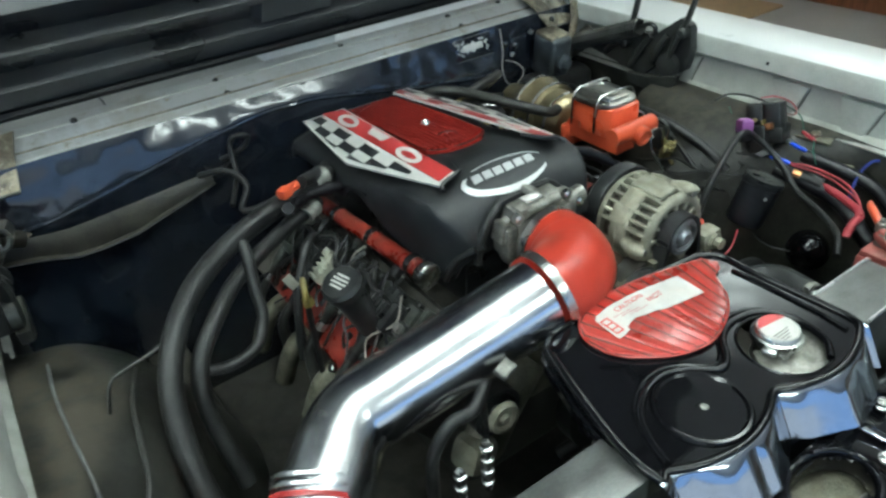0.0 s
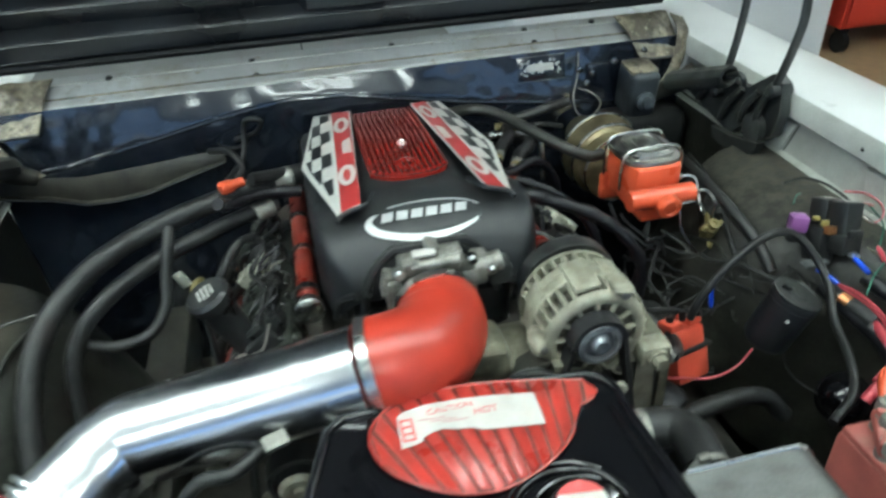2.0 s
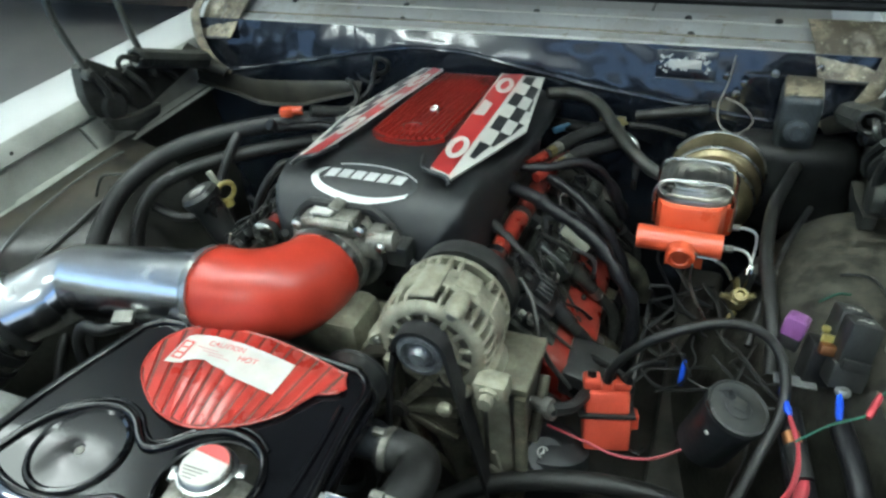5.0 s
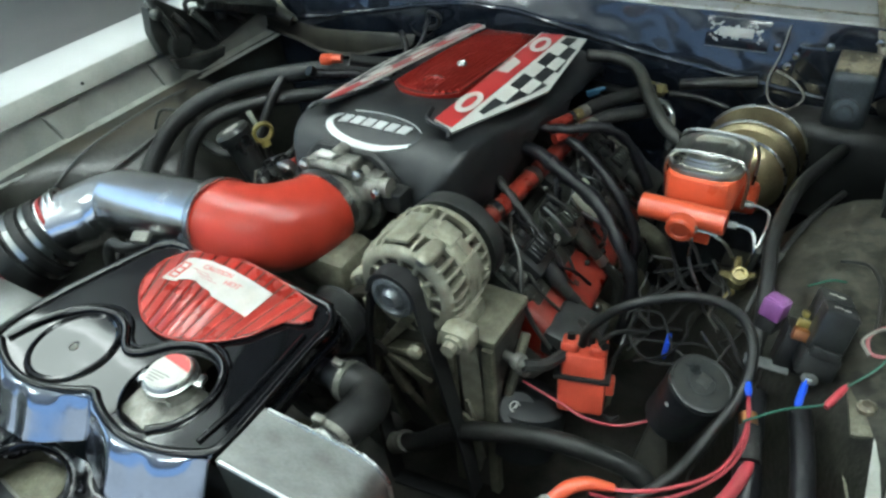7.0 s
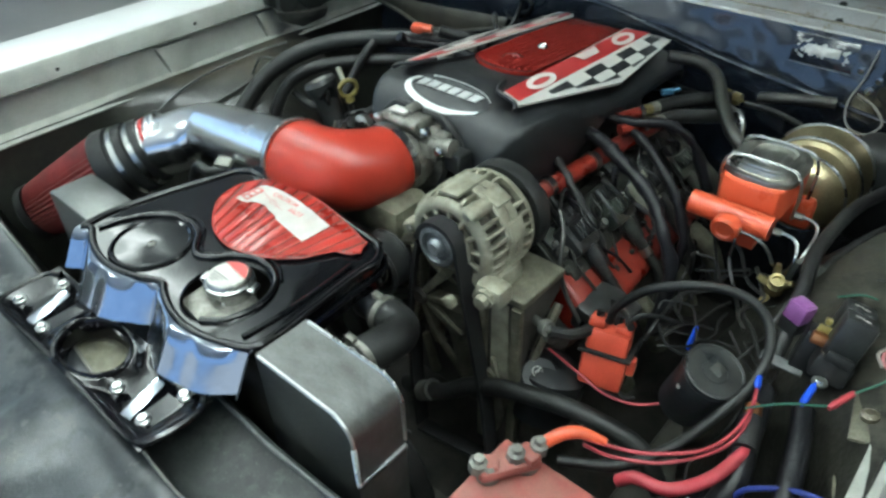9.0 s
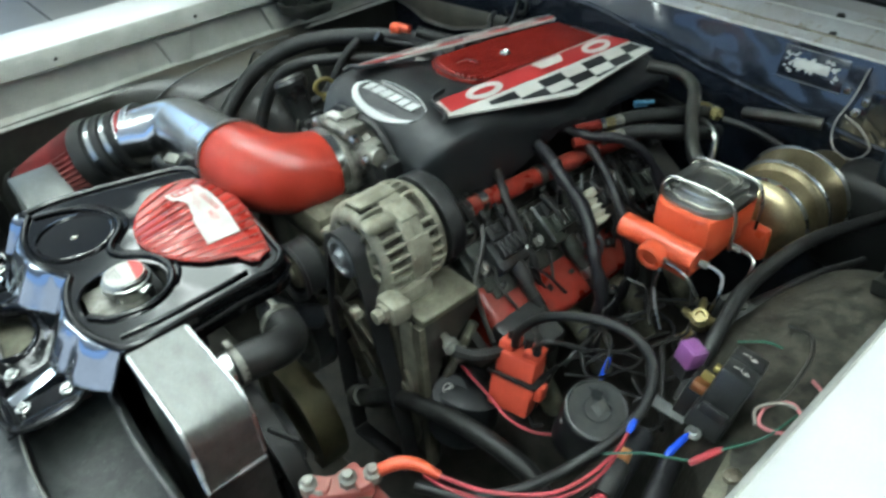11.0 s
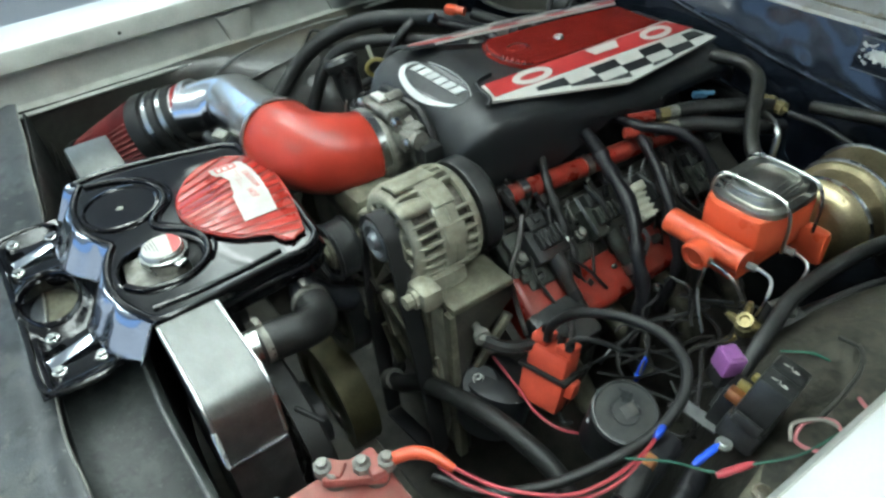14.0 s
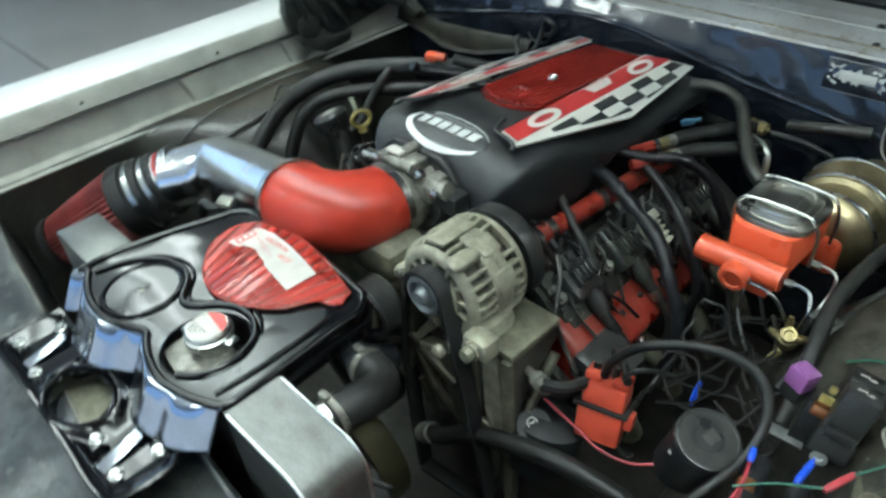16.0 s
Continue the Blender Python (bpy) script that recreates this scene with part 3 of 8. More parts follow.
def firewall():
    def place(x, v):
        # v from the cowl edge (0) down to the floor pan (1)
        zs = seam_height(x)
        if v < 0.25:
            k = v / 0.25
            return (x, 1.292 - 0.024 * k, 0.952 + (zs - 0.952) * k)
        k = (v - 0.25) / 0.75
        return (x, 1.268 + 0.006 * min(1, k * 8) + 0.05 * k * k, zs - 0.004 - 0.62 * k)

    bm = sheet(bmesh.new(), span(-0.642, 0.716, 56), span(0, 1, 24), place)
    thicken(bm, 0.006)
    fw = part("firewall", bm, "firewall", car, "glossy navy-black riveted firewall")
    bm = tube(bmesh.new(), [(x, 1.264, seam_height(x)) for x in span(-0.6, 0.6, 26)], 0.005, 8, 3)
    part("seam", bm, "firewall", fw)
    # rivets, studs and open holes
    rng = random.Random(4)
    spots = [(x, seam_height(x) - 0.02) for x in span(-0.5, 0.5, 14)] + [(x, 0.945) for x in span(-0.3, 0.6, 9)]
    spots += [(rng.uniform(-0.45, 0.25), rng.uniform(0.8, 0.89)) for _ in range(22)] + [(rng.uniform(-0.30, 0.37), rng.uniform(0.905, 0.94)) for _ in range(16)]
    for x, z in spots:
        r = rng.choice((0.003, 0.004, 0.0055))
        bm = lathe(bmesh.new(), [(0, r), (0.002, r * 0.9), (0.0035, r * 0.5), (0.0038, 0)], (x, 1.290 - 0.024 * (0.952 - z) / (0.952 - seam_height(x)) if z > seam_height(x) else 1.272, z), (0, -1, 0), 10)
        part("rivet", bm, "bright" if rng.random() < 0.25 else "gloss", fw)
    bm = bmesh.new()
    box(bm, (0.411, 1.2805, 0.922), (0.104, 0.006, 0.05), 0.0025, (-14, 0, 0))
    tag = part("data_plate", bm, "firewall", fw, "small navy data plate, its paint worn bright")
    bm = bmesh.new()
    box(bm, (0.409, 1.2776, 0.924), (0.056, 0.003, 0.015), 0.001, (-14, 0, 0))
    part("worn_patch", bm, "decalwhite", tag, "paint worn to bright metal")
    for dx in (-0.046, 0.046):
        bm = lathe(bmesh.new(), [(0, 0.0036), (0.0015, 0.003), (0.002, 0)], (0.411 + dx, 1.2815, 0.906), (0, -1, -0.25), 8)
        part("screw", bm, "lead", tag, "small screw")
    for dz in (-0.0235, 0.0235):
        bm = bmesh.new()
        box(bm, (0.411, 1.2778 + 0.25 * dz, 0.922 + dz), (0.100, 0.002, 0.0014), 0, (-14, 0, 0))
        part("border", bm, "lead", tag, "worn bright border", smooth=0)
    rng2 = random.Random(8)
    for i in range(34):
        bm = bmesh.new()
        dz = rng2.uniform(-0.014, 0.014)
        box(bm, (0.409 + rng2.uniform(-0.042, 0.042), 1.2768 + 0.25 * dz, 0.924 + dz), (rng2.uniform(0.003, 0.010), 0.003, rng2.uniform(0.002, 0.006)), 0.001, (-14, rng2.uniform(-40, 40), 0), segs=1)
        part("worn_patch", bm, "decalwhite", tag)
    # pressed ledge on the passenger's side, its lower edge turned out
    def ledge(x, v):
        low = float(np.interp(x, [-0.66, -0.56, -0.50, -0.45, -0.39, -0.31, -0.24], [0.815, 0.797, 0.778, 0.777, 0.783, 0.806, 0.826]))
        top = float(np.interp(x, [-0.66, -0.5, -0.39, -0.24], [0.855, 0.833, 0.836, 0.842]))
        k = v / 5
        return (x, 1.273 - 0.016 * math.sin(k * math.pi / 2) - 0.01 * (v == 6), top + (low - top) * min(k, 1.0) ** 1.5 - 0.003 * (v == 6))

    bm = sheet(bmesh.new(), span(-0.66, -0.235, 34), range(7), ledge)
    thicken(bm, 0.003)
    led = part("ledge", bm, "rust_dark", fw, "dusty olive pressed ledge")
    # paler line along the edge, a highlight put into the colour
    bm = tube(bmesh.new(), [ledge(x, 6) for x in span(-0.655, -0.24, 24)], 0.0013, 7, 2)
    part("edge", bm, "strap", led, "paler edge in place of a highlight")
    for x, z in ((-0.35, 0.852), (-0.47, 0.846), (-0.40, 0.86), (-0.29, 0.856)):
        bm = lathe(bmesh.new(), [(0, 0.007), (0.002, 0.006), (0.003, 0.004), (0.005, 0.003), (0.005, 0)], (x, 1.272, z), (0, -1, 0.1), 12)
        part("grommet", bm, "black", fw)
    bm = tube(bmesh.new(), [(-0.215 + 0.028 * math.cos(a), 1.27, 0.862 + 0.02 * math.sin(a)) for a in (2 * math.pi * k / 24 for k in range(25))], 0.005, 8, 1, caps=False)
    part("grommet", bm, "rubber", fw, "black rubber grommet")
    # padded blower cover, low on the driver's side
    bm = bmesh.new()
    box(bm, (0.61, 1.225, 0.74), (0.20, 0.09, 0.18), 0.03, segs=3)
    part("blower_cover", bm, "rubber", fw, "dark blower cover")
    return fw


firewall()


def cowl():
    ys = [(1.288, 0.944), (1.286, 0.951), (1.29, 0.957), (1.306, 0.960), (1.318, 0.965), (1.338, 0.976), (1.362, 0.981), (1.378, 0.983), (1.386, 0.972)]
    bm = sheet(bmesh.new(), span(-0.60, 0.685, 40), range(len(ys)), lambda x, i: (x, ys[i][0] + 0.02 * (abs(x - 0.04) / 0.64) ** 4, ys[i][1] - 0.008 * (abs(x - 0.04) / 0.64) ** 3))
    thicken(bm, 0.004)
    c = part("cowl_panel", bm, "cowl", car, "bare grey cowl panel with dirt in its seam")
    rng = random.Random(2)
    for x, y in ((-0.42, 1.352), (-0.156, 1.356), (0.12, 1.354), (0.40, 1.357), (0.55, 1.36), (-0.15, 1.318), (0.41, 1.32)):
        bm = lathe(bmesh.new(), [(0, 0.007), (0.003, 0.006), (0.005, 0.0)], (x, y, 0.978 if y > 1.34 else 0.962), (0, -0.3, 1), 10)
        part("screw", bm, "rubber", c, "dark screw head")
    # a worn bright line and dirt line along the cowl
    for off, hgt, mt, rr in ((1.3125, 0.9635, "rust", 0.0022), (1.287, 0.954, "primer", 0.002), (1.345, 0.9795, "primer", 0.0016)):
        bm = tube(bmesh.new(), [(x, off + 0.02 * (abs(x - 0.04) / 0.64) ** 4, hgt - 0.008 * (abs(x - 0.04) / 0.64) ** 3) for x in span(-0.56, 0.65, 26)], rr, 6, 1)
        part("seam", bm, mt, c, "dirty sealed seam" if mt == "rust" else "")
    # the cowl's ends: a rippled corner panel, a bent strip and a rolled end below it
    def across(x):
        return lambda p: Vector((x(p[0]), p[1], p[2]))

    for s, put in ((-1, across(lambda x: x)), (1, across(lambda x: 0.078 - x))):
        eye = (-0.598, 0.52)

        def corner(u, v):
            # u from the cowl's end out to the fender, v from the rear edge forward and down
            p = Vector((-0.515 - 0.125 * u - 0.028 * v * (1 - u), 1.345 - 0.088 * v + 0.012 * u, 0.992 - 0.005 * u - (0.040 + 0.032 * v) * v))
            r = math.hypot((u - 0.62) * 1.3, v - 0.52)
            p.z += 0.0055 * math.cos(min(r, 0.5) * 22) * math.exp(-(r / 0.3) ** 2) + 0.003 * noise.noise(Vector((u * 4.1, v * 3.0, s * 2.0)))
            return put(p)

        bm = sheet(bmesh.new(), span(0, 1, 26), span(0, 1, 22), corner)
        thicken(bm, 0.003)
        cc = part("cowl_corner", bm, "rust", c, "tan stained rippled cowl corner", smooth=80)
        bm = tube(bmesh.new(), [corner(u, 1.0) for u in span(0, 1, 12)], 0.003, 7, 2)
        part("folded_edge", bm, "hinge", cc, "dirty folded edge")
        line = [Vector((-0.648, 1.325, 0.985)), Vector((-0.645, 1.285, 0.962)), Vector((-0.630, 1.262, 0.915)), Vector((-0.604, 1.252, 0.873)), Vector((-0.562, 1.250, 0.842))]
        path = smooth_path(line, 5)
        bm = sheet(bmesh.new(), range(len(path)), span(-1, 1, 6), lambda i, e: put(path[i] + Vector((0.016 * e, -0.006 * (1 - e * e), 0.006 * e)) * (1.0 - 0.4 * i / len(path))))
        thicken(bm, 0.003)
        part("bent_strip", bm, "rust", cc, "cream stained bent strip", smooth=60)
        bm = tube(bmesh.new(), [put((-0.652, 1.225, 0.893)), put((-0.615, 1.232, 0.872)), put((-0.568, 1.246, 0.843))], [0.023, 0.021, 0.014], 20, 4)
        rolled = part("rolled_end", bm, "rust_dark", cc, "dusty rolled panel end")
        bm = lathe(bmesh.new(), [(0, 0.009), (0.0015, 0.008), (0.0015, 0)], put((-0.645, 1.203, 0.888)), (0, -1, 0.2), 14)
        part("hole", bm, "rubber", rolled, "dark hole")


cowl()


def hood():
    a = radians(58)
    base = Vector((0.04, 1.415, 1.005))

    def at(u, v, w):
        # u across, v up the hood, w out of its underside towards the bay
        return (base.x + u, base.y - v * math.cos(a) - w * math.sin(a), base.z + v * math.sin(a) - w * math.cos(a))

    bm = sheet(bmesh.new(), span(-0.80, 0.80, 20), span(-0.02, 1.25, 20), lambda u, v: at(u, v, -0.02 - 0.01 * (u / 0.8) ** 2))
    thicken(bm, 0.006)
    h = part("hood", bm, "hood", car, "open hood with a dark ribbed underside")
    for i, (u0, u1, v0, v1) in enumerate(((-0.78, 0.78, 0.0, 0.07), (-0.78, 0.78, 1.1, 1.22), (-0.78, -0.62, 0.06, 1.12), (0.62, 0.78, 0.06, 1.12), (-0.09, 0.09, 0.06, 1.12),
                                          (-0.65, 0.65, 0.11, 0.15), (-0.65, 0.65, 0.19, 0.235), (-0.65, 0.65, 0.55, 0.63))):
        def rib(u, v, u0=u0, u1=u1, v0=v0, v1=v1):
            e = min(u - u0, u1 - u, v - v0, v1 - v)
            return at(u, v, -0.018 + 0.03 * min(1, e / 0.014))

        bm = sheet(bmesh.new(), sorted([u0, u0 + 0.014, u1 - 0.014, u1] + span(u0 + 0.02, u1 - 0.02, 6)), sorted([v0, v0 + 0.014, v1 - 0.014, v1] + span(v0 + 0.02, v1 - 0.02, 6)), rib)
        part("rib", bm, "hood", h)
    bm = tube(bmesh.new(), [at(u, -0.012, 0.002) for u in span(-0.70, 0.70, 12)], 0.010, 8, 2)
    part("rear_seal", bm, "rubber", h, "black rubber seal")
    return h


hood()


def hinge(s, x):
    bm = bmesh.new()
    m = Matrix(((0, 0, 1, x), (1, 0, 0, 0), (0, 1, 0, 0), (0, 0, 0, 1)))
    slab(bm, [(0.915, 0.885), (0.95, 0.865), (0.99, 0.88), (1.03, 0.845), (1.12, 0.86), (1.19, 0.872), (1.2, 0.895), (1.1, 0.93), (1.0, 0.945), (0.94, 0.99), (0.915, 0.98), (0.905, 0.93)], -0.010, 0.010, 0.003, m)
    hg = part("hood_hinge", bm, "hinge", car, "black hood hinge with a spring")
    for y0, z0, y1 in ((0.925, 0.96, 0.905), (1.07, 0.92, 1.055)):
        bm = bmesh.new()
        tube(bm, [(x - s * 0.014, y0 + 0.005, z0), (x - s * 0.012, y1, z0 + 0.09), (x - s * 0.008, y1 + 0.0, 1.12), (x, y1 + 0.05, 1.3), (x + s * 0.01, y1 + 0.12, 1.47)], 0.0055, 8, 4, flat=1.5)
        part("arm", bm, "hinge", hg)
    bm = bmesh.new()
    turns = 22
    pts = []
    for i in range(turns * 8 + 1):
        t = i / (turns * 8)
        a = i * math.pi / 4
        pts.append((x - s * 0.034 + 0.017 * math.cos(a), 1.215 - 0.19 * t, 0.885 + 0.075 * t + 0.017 * math.sin(a)))
    tube(bm, pts, 0.0045, 6, 1)
    part("spring", bm, "hinge", hg, "coil spring")
    bm = tube(bmesh.new(), [(x - s * 0.034, 1.03, 0.958), (x - s * 0.034, 1.0, 0.972), (x - s * 0.034, 0.985, 0.968), (x - s * 0.028, 0.988, 0.955)], 0.005, 8, 4)
    part("spring_hook", bm, "hinge", hg)
    for k, (y0, z0, y1, z1) in enumerate(((0.93, 0.975, 0.96, 0.88), (0.965, 0.95, 1.0, 0.885), (1.01, 0.94, 1.06, 0.865), (1.08, 0.925, 1.14, 0.875))):
        bm = tube(bmesh.new(), [(x - s * 0.012, y0, z0), (x - s * 0.022, (y0 + y1) / 2, (z0 + z1) / 2), (x - s * 0.012, y1, z1)], 0.007, 8, 4, flat=1.4)
        part("pressed_web", bm, "hinge", hg)
    bm = slab(bmesh.new(), [(0.92, 0.875), (1.0, 0.855), (1.06, 0.85), (1.05, 0.83), (0.98, 0.825), (0.93, 0.85)], -0.03, -0.012 if s > 0 else 0.012, 0.004, m) if s > 0 else slab(bmesh.new(), [(0.92, 0.875), (1.0, 0.855), (1.06, 0.85), (1.05, 0.83), (0.98, 0.825), (0.93, 0.85)], 0.012, 0.03, 0.004, m)
    part("lower_web", bm, "hinge", hg)
    for yy, zz, r in ((0.955, 0.888, 0.026), (0.925, 0.965, 0.012), (1.08, 0.91, 0.012)):
        bm = lathe(bmesh.new(), [(-0.022, 0), (-0.022, r * 0.6), (-0.018, r), (0.018, r), (0.022, r * 0.6), (0.022, 0)], (x - s * 0.006, yy, zz), (1, 0, 0), 16)
        part("pivot", bm, "hinge", hg)


hinge(1, 0.705), hinge(-1, -0.625)


def edge_line(x):
    """How far the header's rear edge bows back across the car."""
    return float(np.interp(x, [-0.76, -0.46, -0.17, -0.06, 0.09, 0.24, 0.45, 0.75], [0.115, 0.085, 0.055, 0.03, 0.005, -0.004, 0.0, 0.16]))


def front_panels():
    def support(x, v):
        prof = [(0.138, 0.803), (0.15, 0.795), (0.16, 0.792), (0.205, 0.792), (0.222, 0.796), (0.228, 0.80), (0.236, 0.795), (0.238, 0.73), (0.24, 0.55)]
        y, z = prof[v]
        drop = max(0.0, min(1.0, (-x - 0.17) / 0.05))     # beyond the radiator the panel turns straight down
        y = y + (0.14 + 0.003 * v - y) * drop
        z = z - 0.045 * drop * max(0, v - 1) * (v < 7)
        return (x, y + edge_line(x), z + 0.012 * max(0, (x - 0.45) / 0.3))

    bm = sheet(bmesh.new(), span(-0.63, 0.72, 40), range(9), support)
    thicken(bm, 0.004)
    part("radiator_support", bm, "support", car, "dusty black radiator support panel")

    def header(x, v):
        y = 0.142 - 0.62 * v
        z = 0.806 - 0.035 * v - 0.05 * v * v + 0.006 * math.exp(-((v - 0.02) / 0.02) ** 2)
        z += 0.010 * math.exp(-((x - 0.33) / 0.03) ** 2) * min(1, v * 6) - 0.008 * math.exp(-((x + 0.05) / 0.05) ** 2) * min(1, v * 6)
        side = max(0, (x - 0.45) / 0.3) if x > 0 else 0.4 * max(0, (-x - 0.3) / 0.35)
        dent = 0.004 * noise.noise(Vector((x * 5, y * 5, 3.0))) + 0.0025 * noise.noise(Vector((x * 14, y * 14, 0)))
        dent += 0.006 * math.tanh(8 * math.sin(x * 26 + 4 * v)) * max(0, min(1, (v - 0.10) * 12))
        press = 0.007 * (0.5 + 0.5 * math.tanh((abs(x - 0.05) - 0.30 + 0.35 * v) / 0.012)) * min(1, v * 5)
        dent -= 0.010 * math.exp(-((x + 0.55 * v - 0.47) / 0.010) ** 2) + 0.007 * math.exp(-((x + 0.2 * v - 0.20) / 0.008) ** 2) + 0.008 * math.exp(-((v - 0.30 - 0.1 * math.sin(x * 9)) / 0.02) ** 2)
        edge = (0.005 * noise.noise(Vector((x * 7, 0.3, 0))) + 0.006 * math.tanh((x - 0.40) / 0.012)) * max(0, 1 - v * 6)
        return (x, y + edge + edge_line(x) * max(0, 1 - v), z + 0.03 * side + dent * min(1, v * 8) + press)

    bm = sheet(bmesh.new(), span(-0.64, 0.73, 110), span(0, 1, 44), header)
    thicken(bm, 0.004)
    hp = part("header_panel", bm, "header", car, "worn blue-grey header panel with stains")
    bm = tube(bmesh.new(), [Vector(header(x, 0.004)) + Vector((0, 0.002, 0.003)) for x in span(-0.63, 0.72, 44)], 0.0018, 7, 2)
    part("lip", bm, "lead", hp, "worn bright lip")
    bm = tube(bmesh.new(), [Vector(support(x, 5)) + Vector((0, 0, 0.002)) for x in span(-0.16, 0.70, 30)], 0.003, 7, 2)
    part("ridge", bm, "strap", hp)
    rng = random.Random(12)
    for k in range(9):
        x, v = rng.uniform(-0.4, 0.6), rng.uniform(0.06, 0.5)
        bm = lathe(bmesh.new(), [(0, 0.007), (0.002, 0.006), (0.003, 0)], header(x, v), (0, 0, 1), 10)
        part("rivet", bm, "black", hp)
    # frame rails, and an added dark sheet in place of the shaded ground
    for x in (-0.42, 0.5):
        bm = bmesh.new()
        box(bm, (x, 0.7, 0.42), (0.08, 1.3, 0.12), 0.012)
        part("frame_rail", bm, "block", car, "grimy frame rail")
    bm = bmesh.new()
    box(bm, (0.04, 0.45, 0.33), (0.86, 0.12, 0.08), 0.015)
    part("crossmember", bm, "block", car, "grimy crossmember")
    bm = bmesh.new()
    box(bm, (0.04, 0.45, 0.30), (1.5, 1.8, 0.012), 0.003)
    part("splash_shield", bm, "block", car, "dark sheet added under the bay in place of the shaded ground")
    # unseen panel added to keep light out of the bay
    bm = bmesh.new()
    box(bm, (0.04, -0.5, 0.5), (1.5, 0.02, 0.44), 0.004)
    part("front_shield", bm, "block", car, "unseen dark panel added to close the nose")
    for x in (-0.74, 0.79):
        bm = lathe(bmesh.new(), [(-0.1, 0), (-0.1, 0.2), (-0.1, 0.31), (-0.07, 0.335), (0.07, 0.335), (0.1, 0.31), (0.1, 0.2), (0.1, 0)], (x, 0.72, 0.335), (1, 0, 0), 36)
        part("wheel", bm, "rubber", car, "black front tyre")


front_panels()

# ---- the engine ----
CX = 0.06   # the engine's centre line
engine = thing("engine", (CX, 0.9, 0.40), "black and red V8 engine with a decorated plastic top cover", "engine")


def engine_block():
    bm = bmesh.new()
    box(bm, (CX, 0.92, 0.60), (0.36, 0.56, 0.34), 0.03)
    part("block", bm, "block", engine, "oily dark engine block")
    for s in (-1, 1):
        bm = bmesh.new()
        box(bm, (CX + s * 0.19, 0.90, 0.69), (0.17, 0.53, 0.13), 0.015, (0, s * 35, 0))
        part("cylinder_head", bm, "block", engine, "oily dark cylinder head")
    bm = bmesh.new()
    box(bm, (CX, 0.93, 0.79), (0.22, 0.46, 0.10), 0.03)
    part("intake_manifold", bm, "plasticg", engine, "dark intake manifold")


engine_block()


def cover_top(y):
    return float(np.interp(y, [0.675, 0.685, 0.70, 0.725, 0.76, 0.80, 0.83, 1.0, 1.14, 1.20, 1.215], [0.900, 0.922, 0.940, 0.955, 0.962, 0.960, 0.954, 0.942, 0.926, 0.912, 0.895]))


def cover_half(y):
    return float(np.interp(y, [0.675, 0.69, 0.71, 0.76, 0.95, 1.10, 1.19, 1.225, 1.235], [0.112, 0.128, 0.14, 0.15, 0.152, 0.154, 0.150, 0.142, 0.132]))


def cover_z(x, y):
    d = abs(x - CX)
    k = float(np.interp(y, [0.7, 0.80, 0.95, 1.2], [0.1, 0.16, 0.47, 0.3]))
    return cover_top(y) - max(0.0, d - 0.05) * k


